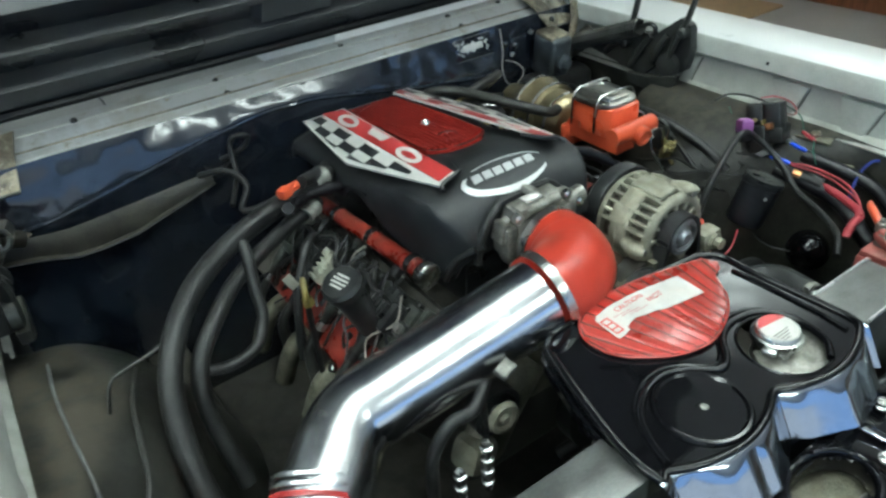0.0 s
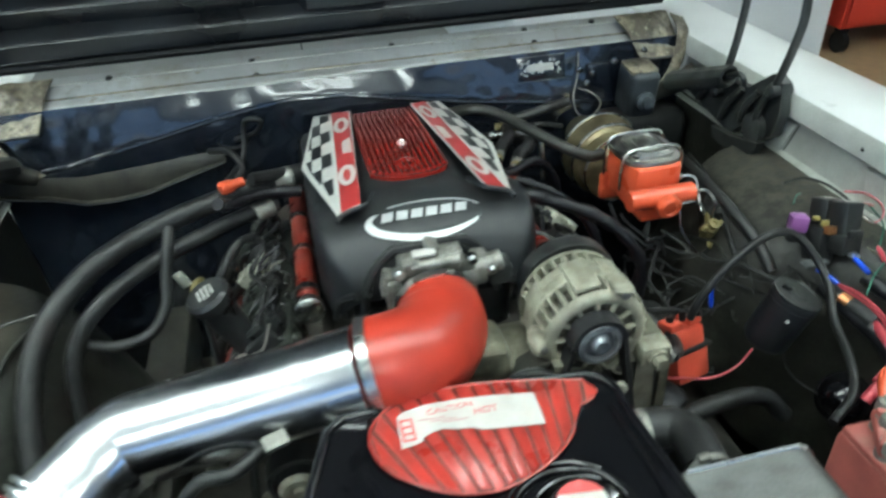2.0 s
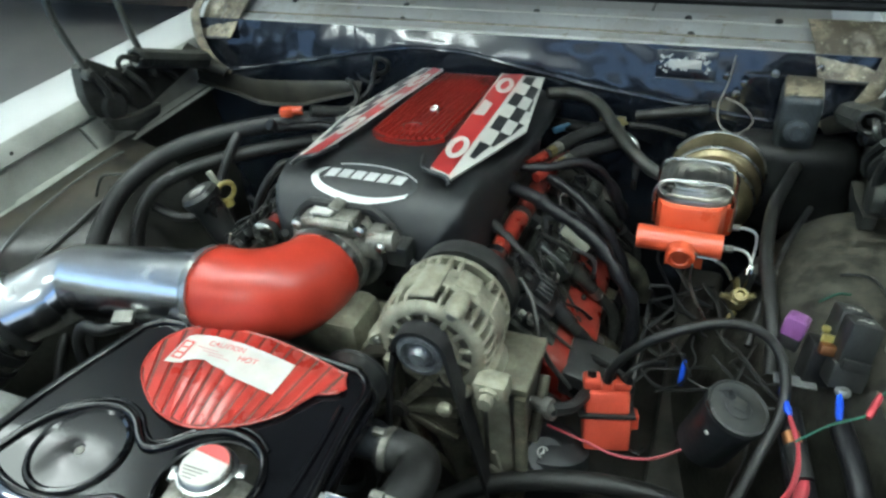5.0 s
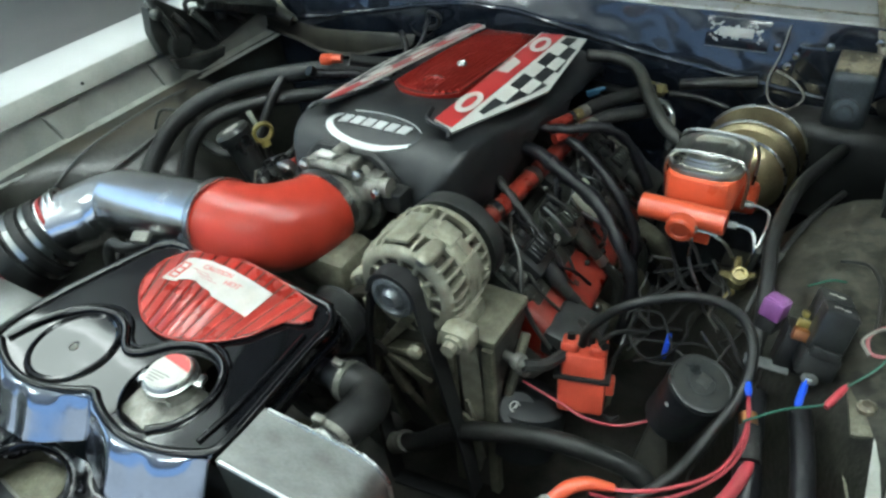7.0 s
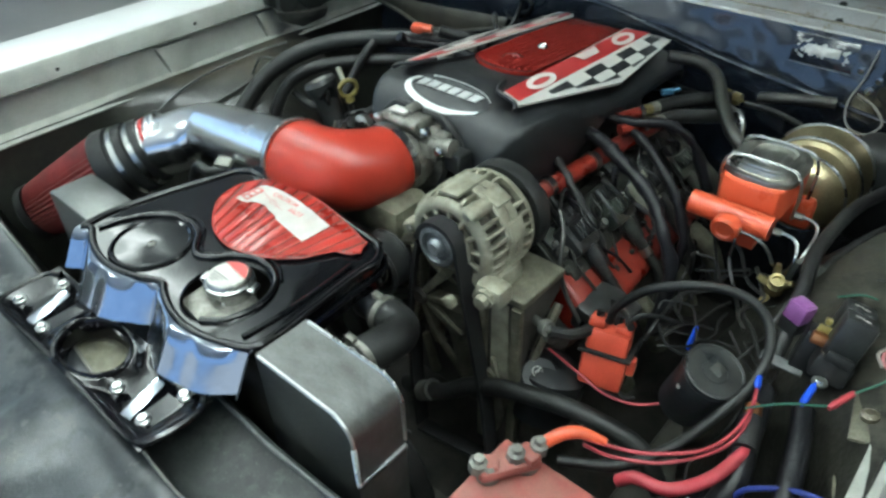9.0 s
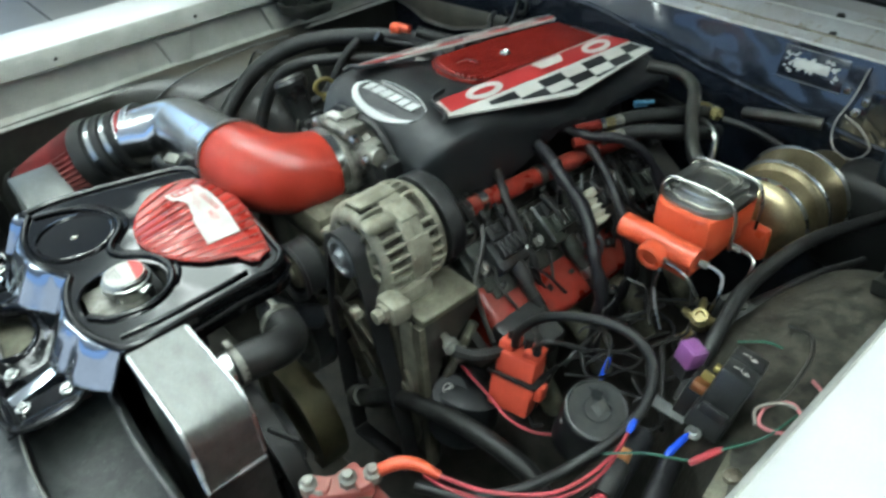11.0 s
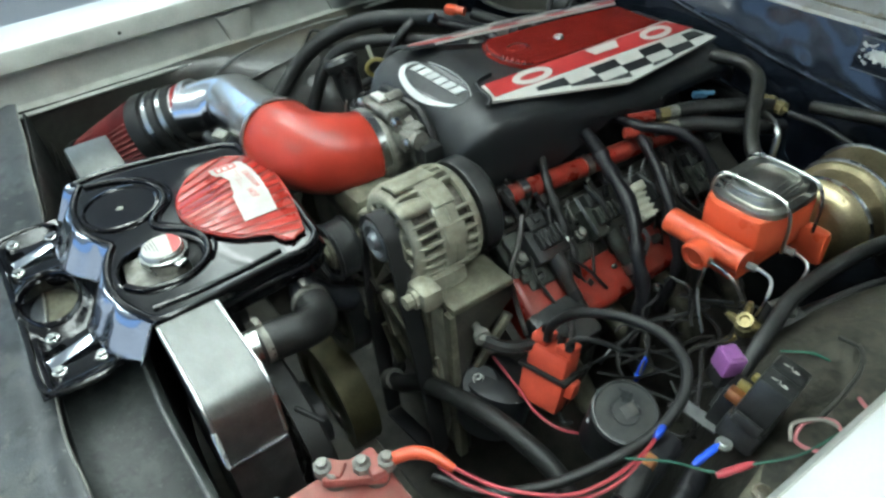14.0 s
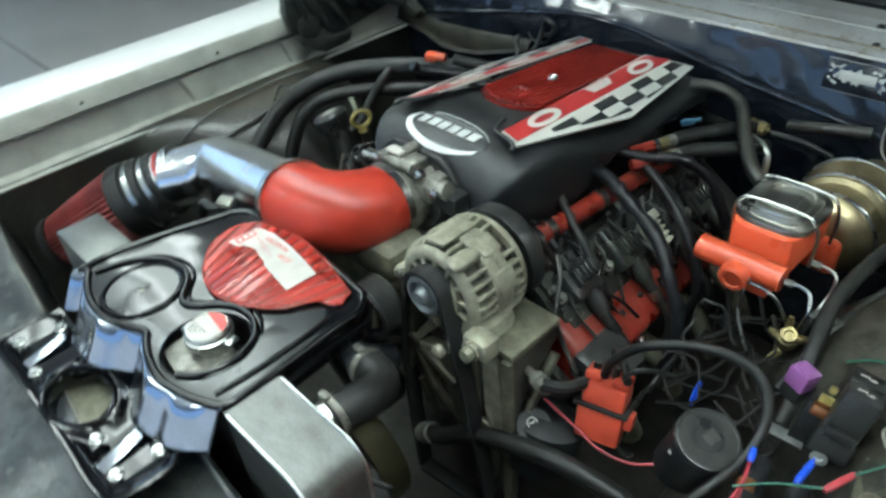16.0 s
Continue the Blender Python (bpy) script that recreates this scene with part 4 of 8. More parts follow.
def top_cover():
    bm = bmesh.new()
    ys = [0.675, 0.679, 0.685, 0.692, 0.70, 0.712, 0.725, 0.74, 0.76, 0.80, 0.83, 0.86, 0.90, 0.93, 0.96, 0.985, 1.01, 1.03, 1.045, 1.06, 1.09, 1.12, 1.15, 1.17, 1.185, 1.195, 1.205, 1.22, 1.232]
    fr = [0, 0.18, 0.35, 0.5, 0.65, 0.8, 0.9, 0.96]
    rows = []
    for y in ys:
        w = cover_half(y)
        half = [(w * f, cover_z(CX + w * f, y) - 0.004) for f in fr]
        zr = half[-1][1]
        low = float(np.interp(y, [0.675, 0.70, 0.74, 0.80, 0.86, 0.93, 0.96, 0.985, 1.01, 1.03, 1.045, 1.06, 1.09, 1.15, 1.17, 1.185, 1.2, 1.215], [0.868, 0.835, 0.828, 0.836, 0.856, 0.88, 0.876, 0.852, 0.848, 0.856, 0.873, 0.882, 0.885, 0.878, 0.870, 0.860, 0.845, 0.840]))
        low = min(low, zr - 0.02)
        half += [(w * 0.985, zr - 0.006), (w, zr - 0.016), (w * 1.01, (zr + low) / 2), (w * 1.0, low), (w * 0.96, low)]
        rows.append([bm.verts.new((CX - x, y, z)) for x, z in half[::-1]] + [bm.verts.new((CX + x, y, z)) for x, z in half[1:]])
    for a, b in zip(rows, rows[1:]):
        for i in range(len(a) - 1):
            bm.faces.new((a[i], a[i + 1], b[i + 1], b[i]))
    n = len(rows[0])
    bm.faces.new([rows[0][i] for i in range(0, n)][::-1])
    bm.faces.new([rows[-1][i] for i in range(0, n)])
    bmesh.ops.recalc_face_normals(bm, faces=bm.faces[:])
    c = part("top_cover", bm, "plastic", engine, "satin black moulded plastic cover", smooth=50)
    # ribbed red panel
    y0, y1, hw = 0.832, 1.152, 0.058
    outline = [(CX - hw, y1), (CX - hw, y0 + 0.03)] + [(CX + hw * math.sin(radians(a)), y0 + 0.035 - 0.035 * math.cos(radians(a))) for a in range(-75, 76, 15)] + [(CX + hw, y0 + 0.03), (CX + hw, y1)]
    bm = bmesh.new()
    f = bm.faces.new([bm.verts.new((x, y, cover_z(CX, y) + 0.0015)) for x, y in outline])
    up = bmesh.ops.extrude_face_region(bm, geom=[f])
    bmesh.ops.translate(bm, verts=[v for v in up["geom"] if isinstance(v, bmesh.types.BMVert)], vec=(0, 0, -0.008))
    bmesh.ops.triangulate(bm, faces=[g for g in bm.faces if len(g.verts) > 4])
    bmesh.ops.recalc_face_normals(bm, faces=bm.faces[:])
    p = part("red_panel", bm, "redgloss", c, "glossy red ribbed panel", smooth=20)
    for i in range(13):
        x = CX - hw + 0.006 + i * (2 * hw - 0.012) / 12
        start = y0 + 0.04 - 0.036 * math.sqrt(max(0, 1 - ((x - CX) / hw) ** 2))
        bm = tube(bmesh.new(), [(x, y, cover_z(CX, y) + 0.0024) for y in span(start + 0.006, y1 - 0.003, 12)], 0.0034, 8, 1)
        part("rib", bm, "redgloss", p)
    bm = lathe(bmesh.new(), [(0, 0.0085), (0.004, 0.008), (0.006, 0.006), (0.004, 0.004), (0.004, 0)], (CX + 0.006, 0.955, cover_top(0.955) + 0.003), (0, 0, 1), 14)
    part("bolt", bm, "bright", p, "bright bolt head")
    bm = lathe(bmesh.new(), [(0, 0.021), (0.004, 0.018), (0.005, 0.013), (-0.002, 0.009), (-0.002, 0)], (CX, 0.879, cover_top(0.879) + 0.001), (0, 0, 1), 20)
    part("bolt_recess", bm, "redgloss", p)
    # side plates
    for s in (-1, 1):
        side_plate(c, s)
    emblem(c)


def side_plate(c, s):
    o = Vector((0.054, 1.142, 0.934))       # inner rear corner, as an offset from the centre line
    u = (Vector((0.076, 0.775, 0.966)) - o).normalized()
    tip = Vector((0.112, 0.738, 0.952)) - o
    rear = Vector((0.117, 1.195, 0.910)) - o
    nrm = u.cross(rear).normalized()
    if nrm.z < 0:
        nrm = -nrm
    v = nrm.cross(u)
    if v.x < 0:
        v = -v

    def flat(p):
        q = Vector(p) - o
        return (q.dot(u), q.dot(v))

    def lift(a, b, h):
        q = o + u * a + v * b + nrm * h
        return (CX + s * q.x, q.y, q.z)

    def piece(poly, h0, h1, mat, name, parent, label=""):
        bm = bmesh.new()
        lo = [bm.verts.new(lift(a, b, h0)) for a, b in poly]
        hi = [bm.verts.new(lift(a, b, h1)) for a, b in poly]
        bm.faces.new(hi), bm.faces.new(lo[::-1])
        for i in range(len(poly)):
            j = (i + 1) % len(poly)
            bm.faces.new((lo[i], lo[j], hi[j], hi[i]))
        bmesh.ops.recalc_face_normals(bm, faces=bm.faces[:])
        return part(name, bm, mat, parent, label, smooth=0)

    tipf, lowf, rearf = flat((0.112, 0.738, 0.952)), flat((0.146, 0.955, 0.905)), flat((0.117, 1.195, 0.910))
    inner_front = (tipf[0] - 0.006, 0.006)
    plate = piece([(0, 0), inner_front, tipf, lowf, rearf], 0.0, 0.004, "decalwhite", "side_plate", c, "white plate with a red band and chequers")
    L = inner_front[0]
    band = 0.034
    piece([(0.004, 0.003), (L - 0.006, 0.005), (L - 0.003, band - 0.002), (-0.03, band)], 0.004, 0.0046, "decalred", "red_band", plate, "red band")
    # white marks on the band, plain shapes
    for k, a in enumerate((0.048, 0.165, 0.318) if s > 0 else (0.06, 0.17, 0.285)):
        if k == 1:
            piece([(a - 0.034, 0.006), (a + 0.034, 0.006), (a + 0.026, 0.021), (a - 0.026, 0.021)], 0.0046, 0.0052, "decalwhite", "mark", plate)
        else:
            ring_o = arc(a, 0.0185, 0.037, 0, 360, 20, 0.0138)[:-1]
            ring_i = arc(a, 0.0185, 0.023, 0, 360, 20, 0.0058)[:-1]
            bm = bmesh.new()
            vo, vi = [bm.verts.new(lift(x, y, 0.0052)) for x, y in ring_o], [bm.verts.new(lift(x, y, 0.0052)) for x, y in ring_i]
            wo, wi = [bm.verts.new(lift(x, y, 0.0044)) for x, y in ring_o], [bm.verts.new(lift(x, y, 0.0044)) for x, y in ring_i]
            for i in range(20):
                j = (i + 1) % 20
                bm.faces.new((vo[i], vo[j], vi[j], vi[i])), bm.faces.new((wo[i], wo[j], vo[j], vo[i])), bm.faces.new((wi[i], vi[i], vi[j], wi[j]))
            bmesh.ops.recalc_face_normals(bm, faces=bm.faces[:])
            part("mark", bm, "decalwhite", plate, smooth=0)
    # chequers
    n = 8
    rows = 3
    for r in range(rows):
        for k in range(n + 3):
            if (r + k) % 2:
                continue
            b0, b1 = band + 0.006 + r * 0.0165, band + 0.006 + (r + 1) * 0.0165
            w = (L + 0.03) / n
            a0 = -0.05 + k * w
            quad = [(a0 + 0.1 * b0, b0), (a0 + w + 0.1 * b0, b0), (a0 + w + 0.1 * b1, b1), (a0 + 0.1 * b1, b1)]
            edge = [(rearf[0] + 0.008, rearf[1]), (lowf[0], lowf[1] - 0.006), (tipf[0] - 0.016, tipf[1] - 0.003)]

            def limit(a):
                return float(np.interp(a, [edge[0][0], edge[1][0], edge[2][0]], [edge[0][1], edge[1][1], edge[2][1]]))

            def back(b):
                return rearf[0] * b / rearf[1] + 0.006 if rearf[1] else 0

            q = [(min(max(a, back(b)), edge[2][0]), b) for a, b in quad]
            q = [(a, min(b, limit(a) - 0.001)) for a, b in q]
            if max(b for _, b in q) - b0 < 0.004 or q[1][0] - q[0][0] < 0.006:
                continue
            q = [(a, max(b, b0)) for a, b in q]
            area = abs(sum(q[i][0] * q[(i + 1) % 4][1] - q[(i + 1) % 4][0] * q[i][1] for i in range(4))) / 2
            if area < 4e-5:
                continue
            piece(q, 0.004, 0.0046, "decalblack", "chequer", plate)
    # dark rolled edge along the front of the plate
    bm = tube(bmesh.new(), [lift(L - 0.03, -0.012, 0.002), lift(L + 0.004, 0.0, 0.004), lift(L + 0.006, 0.03, 0.004), lift(tipf[0] + 0.01, tipf[1] + 0.002, 0.0)], 0.0035, 8, 3)
    part("edge_trim", bm, "plastic", plate)


def emblem(c):
    """Silver emblem on the nose of the cover: a row of slanted bars over a sweep."""
    def on(x, y, h):
        e = 0.003
        n = Vector((0, -(cover_z(x, y + e) - cover_z(x, y - e)) / (2 * e), 1)).normalized()
        return Vector((x, y, cover_z(x, y) - 0.004)) + n * h

    def patch(outline, h, name, mat, parent, label=""):
        bm = bmesh.new()
        n = len(outline) // 2
        left, right = outline[:n], outline[n:][::-1]
        top = [(bm.verts.new(on(*a, h)), bm.verts.new(on(*b, h))) for a, b in zip(left, right)]
        low = [(bm.verts.new(on(*a, -0.001)), bm.verts.new(on(*b, -0.001))) for a, b in zip(left, right)]
        for i in range(n - 1):
            bm.faces.new((top[i][0], top[i + 1][0], top[i + 1][1], top[i][1]))
            bm.faces.new((low[i][0], low[i + 1][0], top[i + 1][0], top[i][0])), bm.faces.new((low[i][1], top[i][1], top[i + 1][1], low[i + 1][1]))
        bmesh.ops.recalc_face_normals(bm, faces=bm.faces[:])
        return part(name, bm, mat, parent, label, smooth=30)

    ctr = (CX - 0.006, 0.722)
    bed = patch([(ctr[0] + 0.078 * math.cos(radians(a)), ctr[1] + 0.005 + 0.027 * math.sin(radians(a))) for a in range(90, 271, 10)]
                + [(ctr[0] + 0.078 * math.cos(radians(a)), ctr[1] + 0.005 + 0.027 * math.sin(radians(a))) for a in range(-90, 91, 10)], 0.0008, "emblem", "decalblack", c, "dark oval emblem with silver shapes")
    for k in range(6):
        x = ctr[0] - 0.057 + k * 0.0195
        y = ctr[1] + 0.003
        w = 0.015
        patch([(x, y), (x + 0.002, y + 0.008), (x + 0.004, y + 0.016), (x + 0.004 + w, y + 0.016), (x + 0.002 + w, y + 0.008), (x + w, y)], 0.0018, "bar", "silver", bed)
    outer = [(ctr[0] + 0.078 * math.cos(radians(a)), ctr[1] + 0.005 + 0.030 * math.sin(radians(a))) for a in range(150, 331, 9)]
    inner = [(ctr[0] + 0.006 + 0.074 * math.cos(radians(a)), ctr[1] + 0.008 + 0.0255 * math.sin(radians(a))) for a in range(150, 331, 9)]
    patch(outer + inner[::-1], 0.0018, "sweep", "silver", bed)
    outer = [(ctr[0] + 0.08 * math.cos(radians(a)), ctr[1] + 0.006 + 0.028 * math.sin(radians(a))) for a in range(20, 131, 8)]
    inner = [(ctr[0] + 0.0785 * math.cos(radians(a)), ctr[1] + 0.006 + 0.0268 * math.sin(radians(a))) for a in range(20, 131, 8)]
    patch(outer + inner[::-1], 0.0016, "rim", "silver", bed)


top_cover()


def throttle_body():
    x, z = 0.048, 0.885
    bm = bmesh.new()
    lathe(bm, [(-0.066, 0.0), (-0.066, 0.045), (-0.060, 0.048), (-0.036, 0.048), (-0.034, 0.044), (-0.02, 0.044), (-0.018, 0.058), (-0.006, 0.060), (-0.004, 0.050), (0.012, 0.050), (0.03, 0.050), (0.03, 0)], (x, 0.675, z - 0.004), (0, 1, 0), 28)
    box(bm, (x - 0.005, 0.66, z + 0.042), (0.075, 0.034, 0.022), 0.005)
    box(bm, (x + 0.048, 0.652, z + 0.022), (0.036, 0.034, 0.026), 0.006)
    box(bm, (x - 0.05, 0.66, z + 0.005), (0.022, 0.04, 0.05), 0.007)
    tube(bm, [(x + 0.05, 0.648, z + 0.03), (x + 0.085, 0.65, z + 0.034)], 0.013, 14, 1)
    tube(bm, [(x - 0.03, 0.64, z + 0.05), (x + 0.03, 0.64, z + 0.052)], 0.008, 10, 1)
    tb = part("throttle_body", bm, "silvercast", engine, "cast aluminium throttle body")
    bm = bmesh.new()
    box(bm, (x - 0.012, 0.648, z + 0.063), (0.028, 0.014, 0.004), 0.001)
    part("label", bm, "sticker", tb, "small white label")
    for dx, dz in ((-0.045, 0.045), (0.045, 0.05), (0.07, 0.03), (-0.05, -0.03)):
        bm = lathe(bmesh.new(), [(0, 0.008), (0.008, 0.008), (0.011, 0.004), (0.011, 0)], (x + dx, 0.642, z + dz), (0, -1, 0), 8)
        part("bolt", bm, "bright", tb)
    bm = bmesh.new()
    box(bm, (x + 0.085, 0.66, z + 0.012), (0.03, 0.03, 0.03), 0.005)
    tube(bm, [(x + 0.09, 0.66, z), (x + 0.115, 0.665, z - 0.02), (x + 0.12, 0.69, z - 0.06)], 0.006, 8)
    part("sensor", bm, "plasticg", tb, "black sensor plug")
    bm = tube(bmesh.new(), [(x + 0.088 * math.cos(radians(a)), 0.676, z - 0.03 + 0.085 * min(1.0, 1.15 * math.sin(radians(a)))) for a in range(0, 181, 12)], 0.007, 8, 1)
    part("cover_notch", bm, "rubber", tb, "dark edge of the cover opening")
    for k, (dx, dz, sx, sz) in enumerate(((-0.028, 0.05, 0.022, 0.018), (0.02, 0.056, 0.03, 0.012), (0.058, 0.035, 0.02, 0.02), (-0.058, 0.02, 0.014, 0.03), (0.0, 0.062, 0.016, 0.012))):
        bm = bmesh.new()
        box(bm, (x + dx, 0.648 + 0.004 * k, z + dz), (sx, 0.026, sz), 0.003, (0, 8 * k - 12, 0))
        part("casting_boss", bm, "silvercast", tb)
    for dx in (-0.1, -0.115):
        bm = tube(bmesh.new(), [(x + dx + 0.02, 0.67, z), (x + dx, 0.69, z - 0.02), (x + dx - 0.01, 0.71, z - 0.06)], 0.006, 8)
        part("vacuum_hose", bm, "rubber", tb)


throttle_body()


def bank(s):
    """One cylinder bank's valve cover, coils, rail and leads."""
    vx = CX + s * 0.205

    def zz(y, z):
        return z - 0.11 * (y - 0.75)

    tilt = -6.3
    bm = bmesh.new()
    box(bm, (CX + s * 0.247, 0.885, 0.712), (0.10, 0.47, 0.066), 0.014, (tilt, s * 38, 0), 3)
    vc = part("valve_cover", bm, "redpaint", engine, "red painted valve cover")
    for i in range(5):
        bm = lathe(bmesh.new(), [(0, 0.007), (0.008, 0.007), (0.01, 0.004), (0.01, 0)], (CX + s * 0.307, 0.68 + i * 0.1, zz(0.68 + i * 0.1, 0.70)), (s * 0.75, 0, 0.6), 8)
        part("bolt", bm, "bright", vc)
    # fuel rail
    rx, rz = CX + s * 0.17, 0.850
    bm = tube(bmesh.new(), [(rx, 0.715, rz), (rx, 0.9, zz(0.9, rz)), (rx, 1.12, zz(1.12, rz))], 0.0145, 14, 2)
    rail = part("fuel_rail", bm, "redpaint", engine, "red fuel rail")
    for y in (0.74, 0.86, 0.98, 1.1):
        bm = tube(bmesh.new(), [(rx, y - 0.006, zz(y, rz)), (rx, y + 0.006, zz(y, rz))], 0.0165, 14, 1)
        part("collar", bm, "bright", rail, "bright collar")
        bm = bmesh.new()
        tube(bm, [(rx, y + 0.03, zz(y, rz) - 0.01), (rx - s * 0.012, y + 0.03, zz(y, rz) - 0.03), (rx - s * 0.02, y + 0.03, zz(y, rz) - 0.055)], [0.009, 0.011, 0.008], 10, 3)
        box(bm, (rx + s * 0.012, y + 0.03, zz(y, rz) - 0.022), (0.022, 0.018, 0.016), 0.003, (0, s * 35, 0))
        part("injector", bm, "plasticg", rail, "black injector")
    bm = lathe(bmesh.new(), [(0, 0.019), (0.014, 0.0205), (0.017, 0.017), (0.018, 0)], (rx, 0.715, rz), (0, -1, 0), 18)
    part("end_cap", bm, "bright", rail, "bright end cap")
    # coil packs on their bracket
    bm = bmesh.new()
    box(bm, (CX + s * 0.214, 0.885, 0.768), (0.085, 0.42, 0.026), 0.006, (tilt, s * 38, 0))
    brk = part("coil_bracket", bm, "coilcast", engine, "dark coil bracket")
    rng = random.Random(20 + s)

    def at_face(o, y, h):
        # o outward down the slope, h off the bracket's face
        a = radians(38)
        return Vector((CX + s * (0.205 + o * math.cos(a) + h * math.sin(a)), y, zz(y, 0.793) - o * math.sin(a) + h * math.cos(a)))

    def slope(o, y, h):
        p = at_face(o, y, h)
        return pose(p.x, p.y, p.z, tilt, s * 38, 0)

    for yy in (0.672, 0.725, 0.78, 0.835, 0.888, 0.94, 0.995, 1.05):
        bm = bmesh.new()
        box(bm, (0, 0, 0), (0.11 + rng.uniform(-0.02, 0.0), rng.uniform(0.008, 0.014), 0.026), 0.003)
        bm.transform(slope(0.03, yy, -0.004))
        part("rib", bm, "coilcast", brk)
    for k in range(44):
        o, y = rng.uniform(-0.03, 0.098), rng.uniform(0.67, 1.07)
        bm = bmesh.new()
        w = rng.uniform(0.005, 0.017)
        box(bm, (0, 0, 0), (w, w * rng.uniform(0.7, 1.5), rng.uniform(0.012, 0.03)), 0.002, (0, 0, rng.uniform(-30, 30)), segs=1)
        bm.transform(slope(o, y, rng.uniform(0.0, 0.014)))
        part("boss", bm, rng.choice(("coilcast", "coilcast", "plasticg", "plasticg", "lead" if k % 4 == 0 else "coilcast")), brk)
    for i in range(4):
        y = 0.722 + i * 0.106
        bm = bmesh.new()
        box(bm, (0, 0, 0.018), (0.048, 0.060, 0.026), 0.006)
        box(bm, (-s * 0.004, 0.002, 0.034), (0.026, 0.042, 0.012), 0.003)
        for k in range(4):
            box(bm, (-s * 0.004, -0.014 + k * 0.010, 0.041), (0.024, 0.004, 0.006), 0.0012, segs=1)
        box(bm, (s * 0.004, -0.038, 0.008), (0.022, 0.02, 0.012), 0.003), box(bm, (s * 0.006, 0.038, 0.008), (0.022, 0.02, 0.012), 0.003)
        tube(bm, [(s * 0.02, 0.004, 0.02), (s * 0.046, 0.004, 0.018), (s * 0.056, 0.004, 0.016)], [0.013, 0.012, 0.0095], 12, 2)
        bm.transform(slope(0.018, y, 0.008))
        coil = part("coil", bm, "coilcast" if i % 2 else "plasticg", brk, "grimy dark grey ignition coil")
        bm = bmesh.new()
        box(bm, (-s * 0.030, -0.004, 0.026), (0.022, 0.03, 0.018), 0.003), box(bm, (-s * 0.034, -0.004, 0.037), (0.012, 0.012, 0.006), 0.002)
        bm.transform(slope(0.018, y, 0.008))
        part("plug", bm, "plasticg", coil, "black wiring plug")
        for dy in (-0.04, 0.04):
            bm = lathe(bmesh.new(), [(0, 0.0085), (0.006, 0.0085), (0.006, 0.006), (0.012, 0.006), (0.013, 0.003), (0.013, 0)], at_face(0.024, y + dy, 0.020), (s * 0.6, 0, 0.8), 8)
            part("bolt", bm, "lead" if dy < 0 else "bright", coil)
        a, b = at_face(0.070, y + 0.004, 0.025), at_face(0.105, y + 0.008, 0.018)
        pts = [a, b, b + Vector((s * 0.022, 0.004, -0.035)), b + Vector((s * 0.022, -0.006, -0.095))]
        bm = tube(bmesh.new(), pts, [0.0095, 0.0075, 0.009, 0.012], 10, 4)
        lead = part("spark_lead", bm, "oldhose", coil, "dusty black spark plug lead")
        bm = tube(bmesh.new(), [a.lerp(b, 0.55), a.lerp(b, 0.95)], 0.0088, 10, 1)
        part("sleeve", bm, "bright" if i % 2 else "rubber", lead)
    bm = bmesh.new()
    box(bm, (0, 0, 0.012), (0.05, 0.028, 0.02), 0.003)
    for k in range(5):
        box(bm, (-0.02 + k * 0.01, 0.0, 0.023), (0.005, 0.030, 0.006), 0.001, segs=1)
    box(bm, (-s * 0.022, 0.012, 0.014), (0.014, 0.02, 0.022), 0.002)
    bm.transform(slope(0.022, 0.888, 0.030))
    part("connector", bm, "connector", brk, "pale grey wiring connector")
    # thin leads straggling over the coils
    for k in range(28):
        y = rng.uniform(0.68, 1.06)
        o = rng.uniform(-0.045, -0.015)
        pts = [at_face(o, y, 0.05)]
        for q in range(4):
            o += rng.uniform(0.015, 0.045)
            y += rng.uniform(-0.03, 0.03)
            pts.append(at_face(o, y, rng.uniform(0.022, 0.055) - 0.012 * q))
        bm = tube(bmesh.new(), pts, rng.choice((0.0018, 0.0025, 0.0035)), 7, 4)
        part("wire", bm, rng.choice(("rubber", "oldhose", "oldhose", "loom", "strap", "whitewire" if k % 3 == 0 else "oldhose")), brk)
    # exhaust stubs under the bank
    for i in range(4):
        y = 0.70 + i * 0.108
        bm = tube(bmesh.new(), [(vx + s * 0.06, y, 0.68), (vx + s * 0.115, y, 0.655), (vx + s * 0.14, y + 0.02, 0.58)], 0.017, 10, 4)
        part("exhaust_runner", bm, "cast_dirty", engine, "tarnished exhaust runner")


bank(1), bank(-1)


def fuel_line(pts):
    """A dark hose with a red and brass end coming out from under the cover."""
    f = thing("fuel_line", pts[0], "dark fuel hose with a red and brass end fitting", "fuel line", "fuel lines")
    p = [Vector(q) for q in pts]
    d = (p[1] - p[0]).normalized()
    for a, b, r, mt in ((-0.03, 0.012, 0.0085, "redpaint"), (0.012, 0.020, 0.0105, "bright"), (0.020, 0.036, 0.0095, "brass"), (0.036, 0.052, 0.0105, "silvercast")):
        bm = tube(bmesh.new(), [p[0] + d * a, p[0] + d * b], r, 8, 1)
        part("fitting", bm, mt, f)
    bm = tube(bmesh.new(), [p[0] + d * 0.05] + p[1:], 0.0115, 12, 5)
    part("hose", bm, "rubber", f, "black rubber hose")


fuel_line([(0.226, 0.985, 0.868), (0.26, 1.06, 0.868), (0.29, 1.11, 0.865), (0.31, 1.20, 0.84)])
fuel_line([(0.248, 0.958, 0.864), (0.285, 1.03, 0.864), (0.32, 1.08, 0.855), (0.33, 1.18, 0.82)])


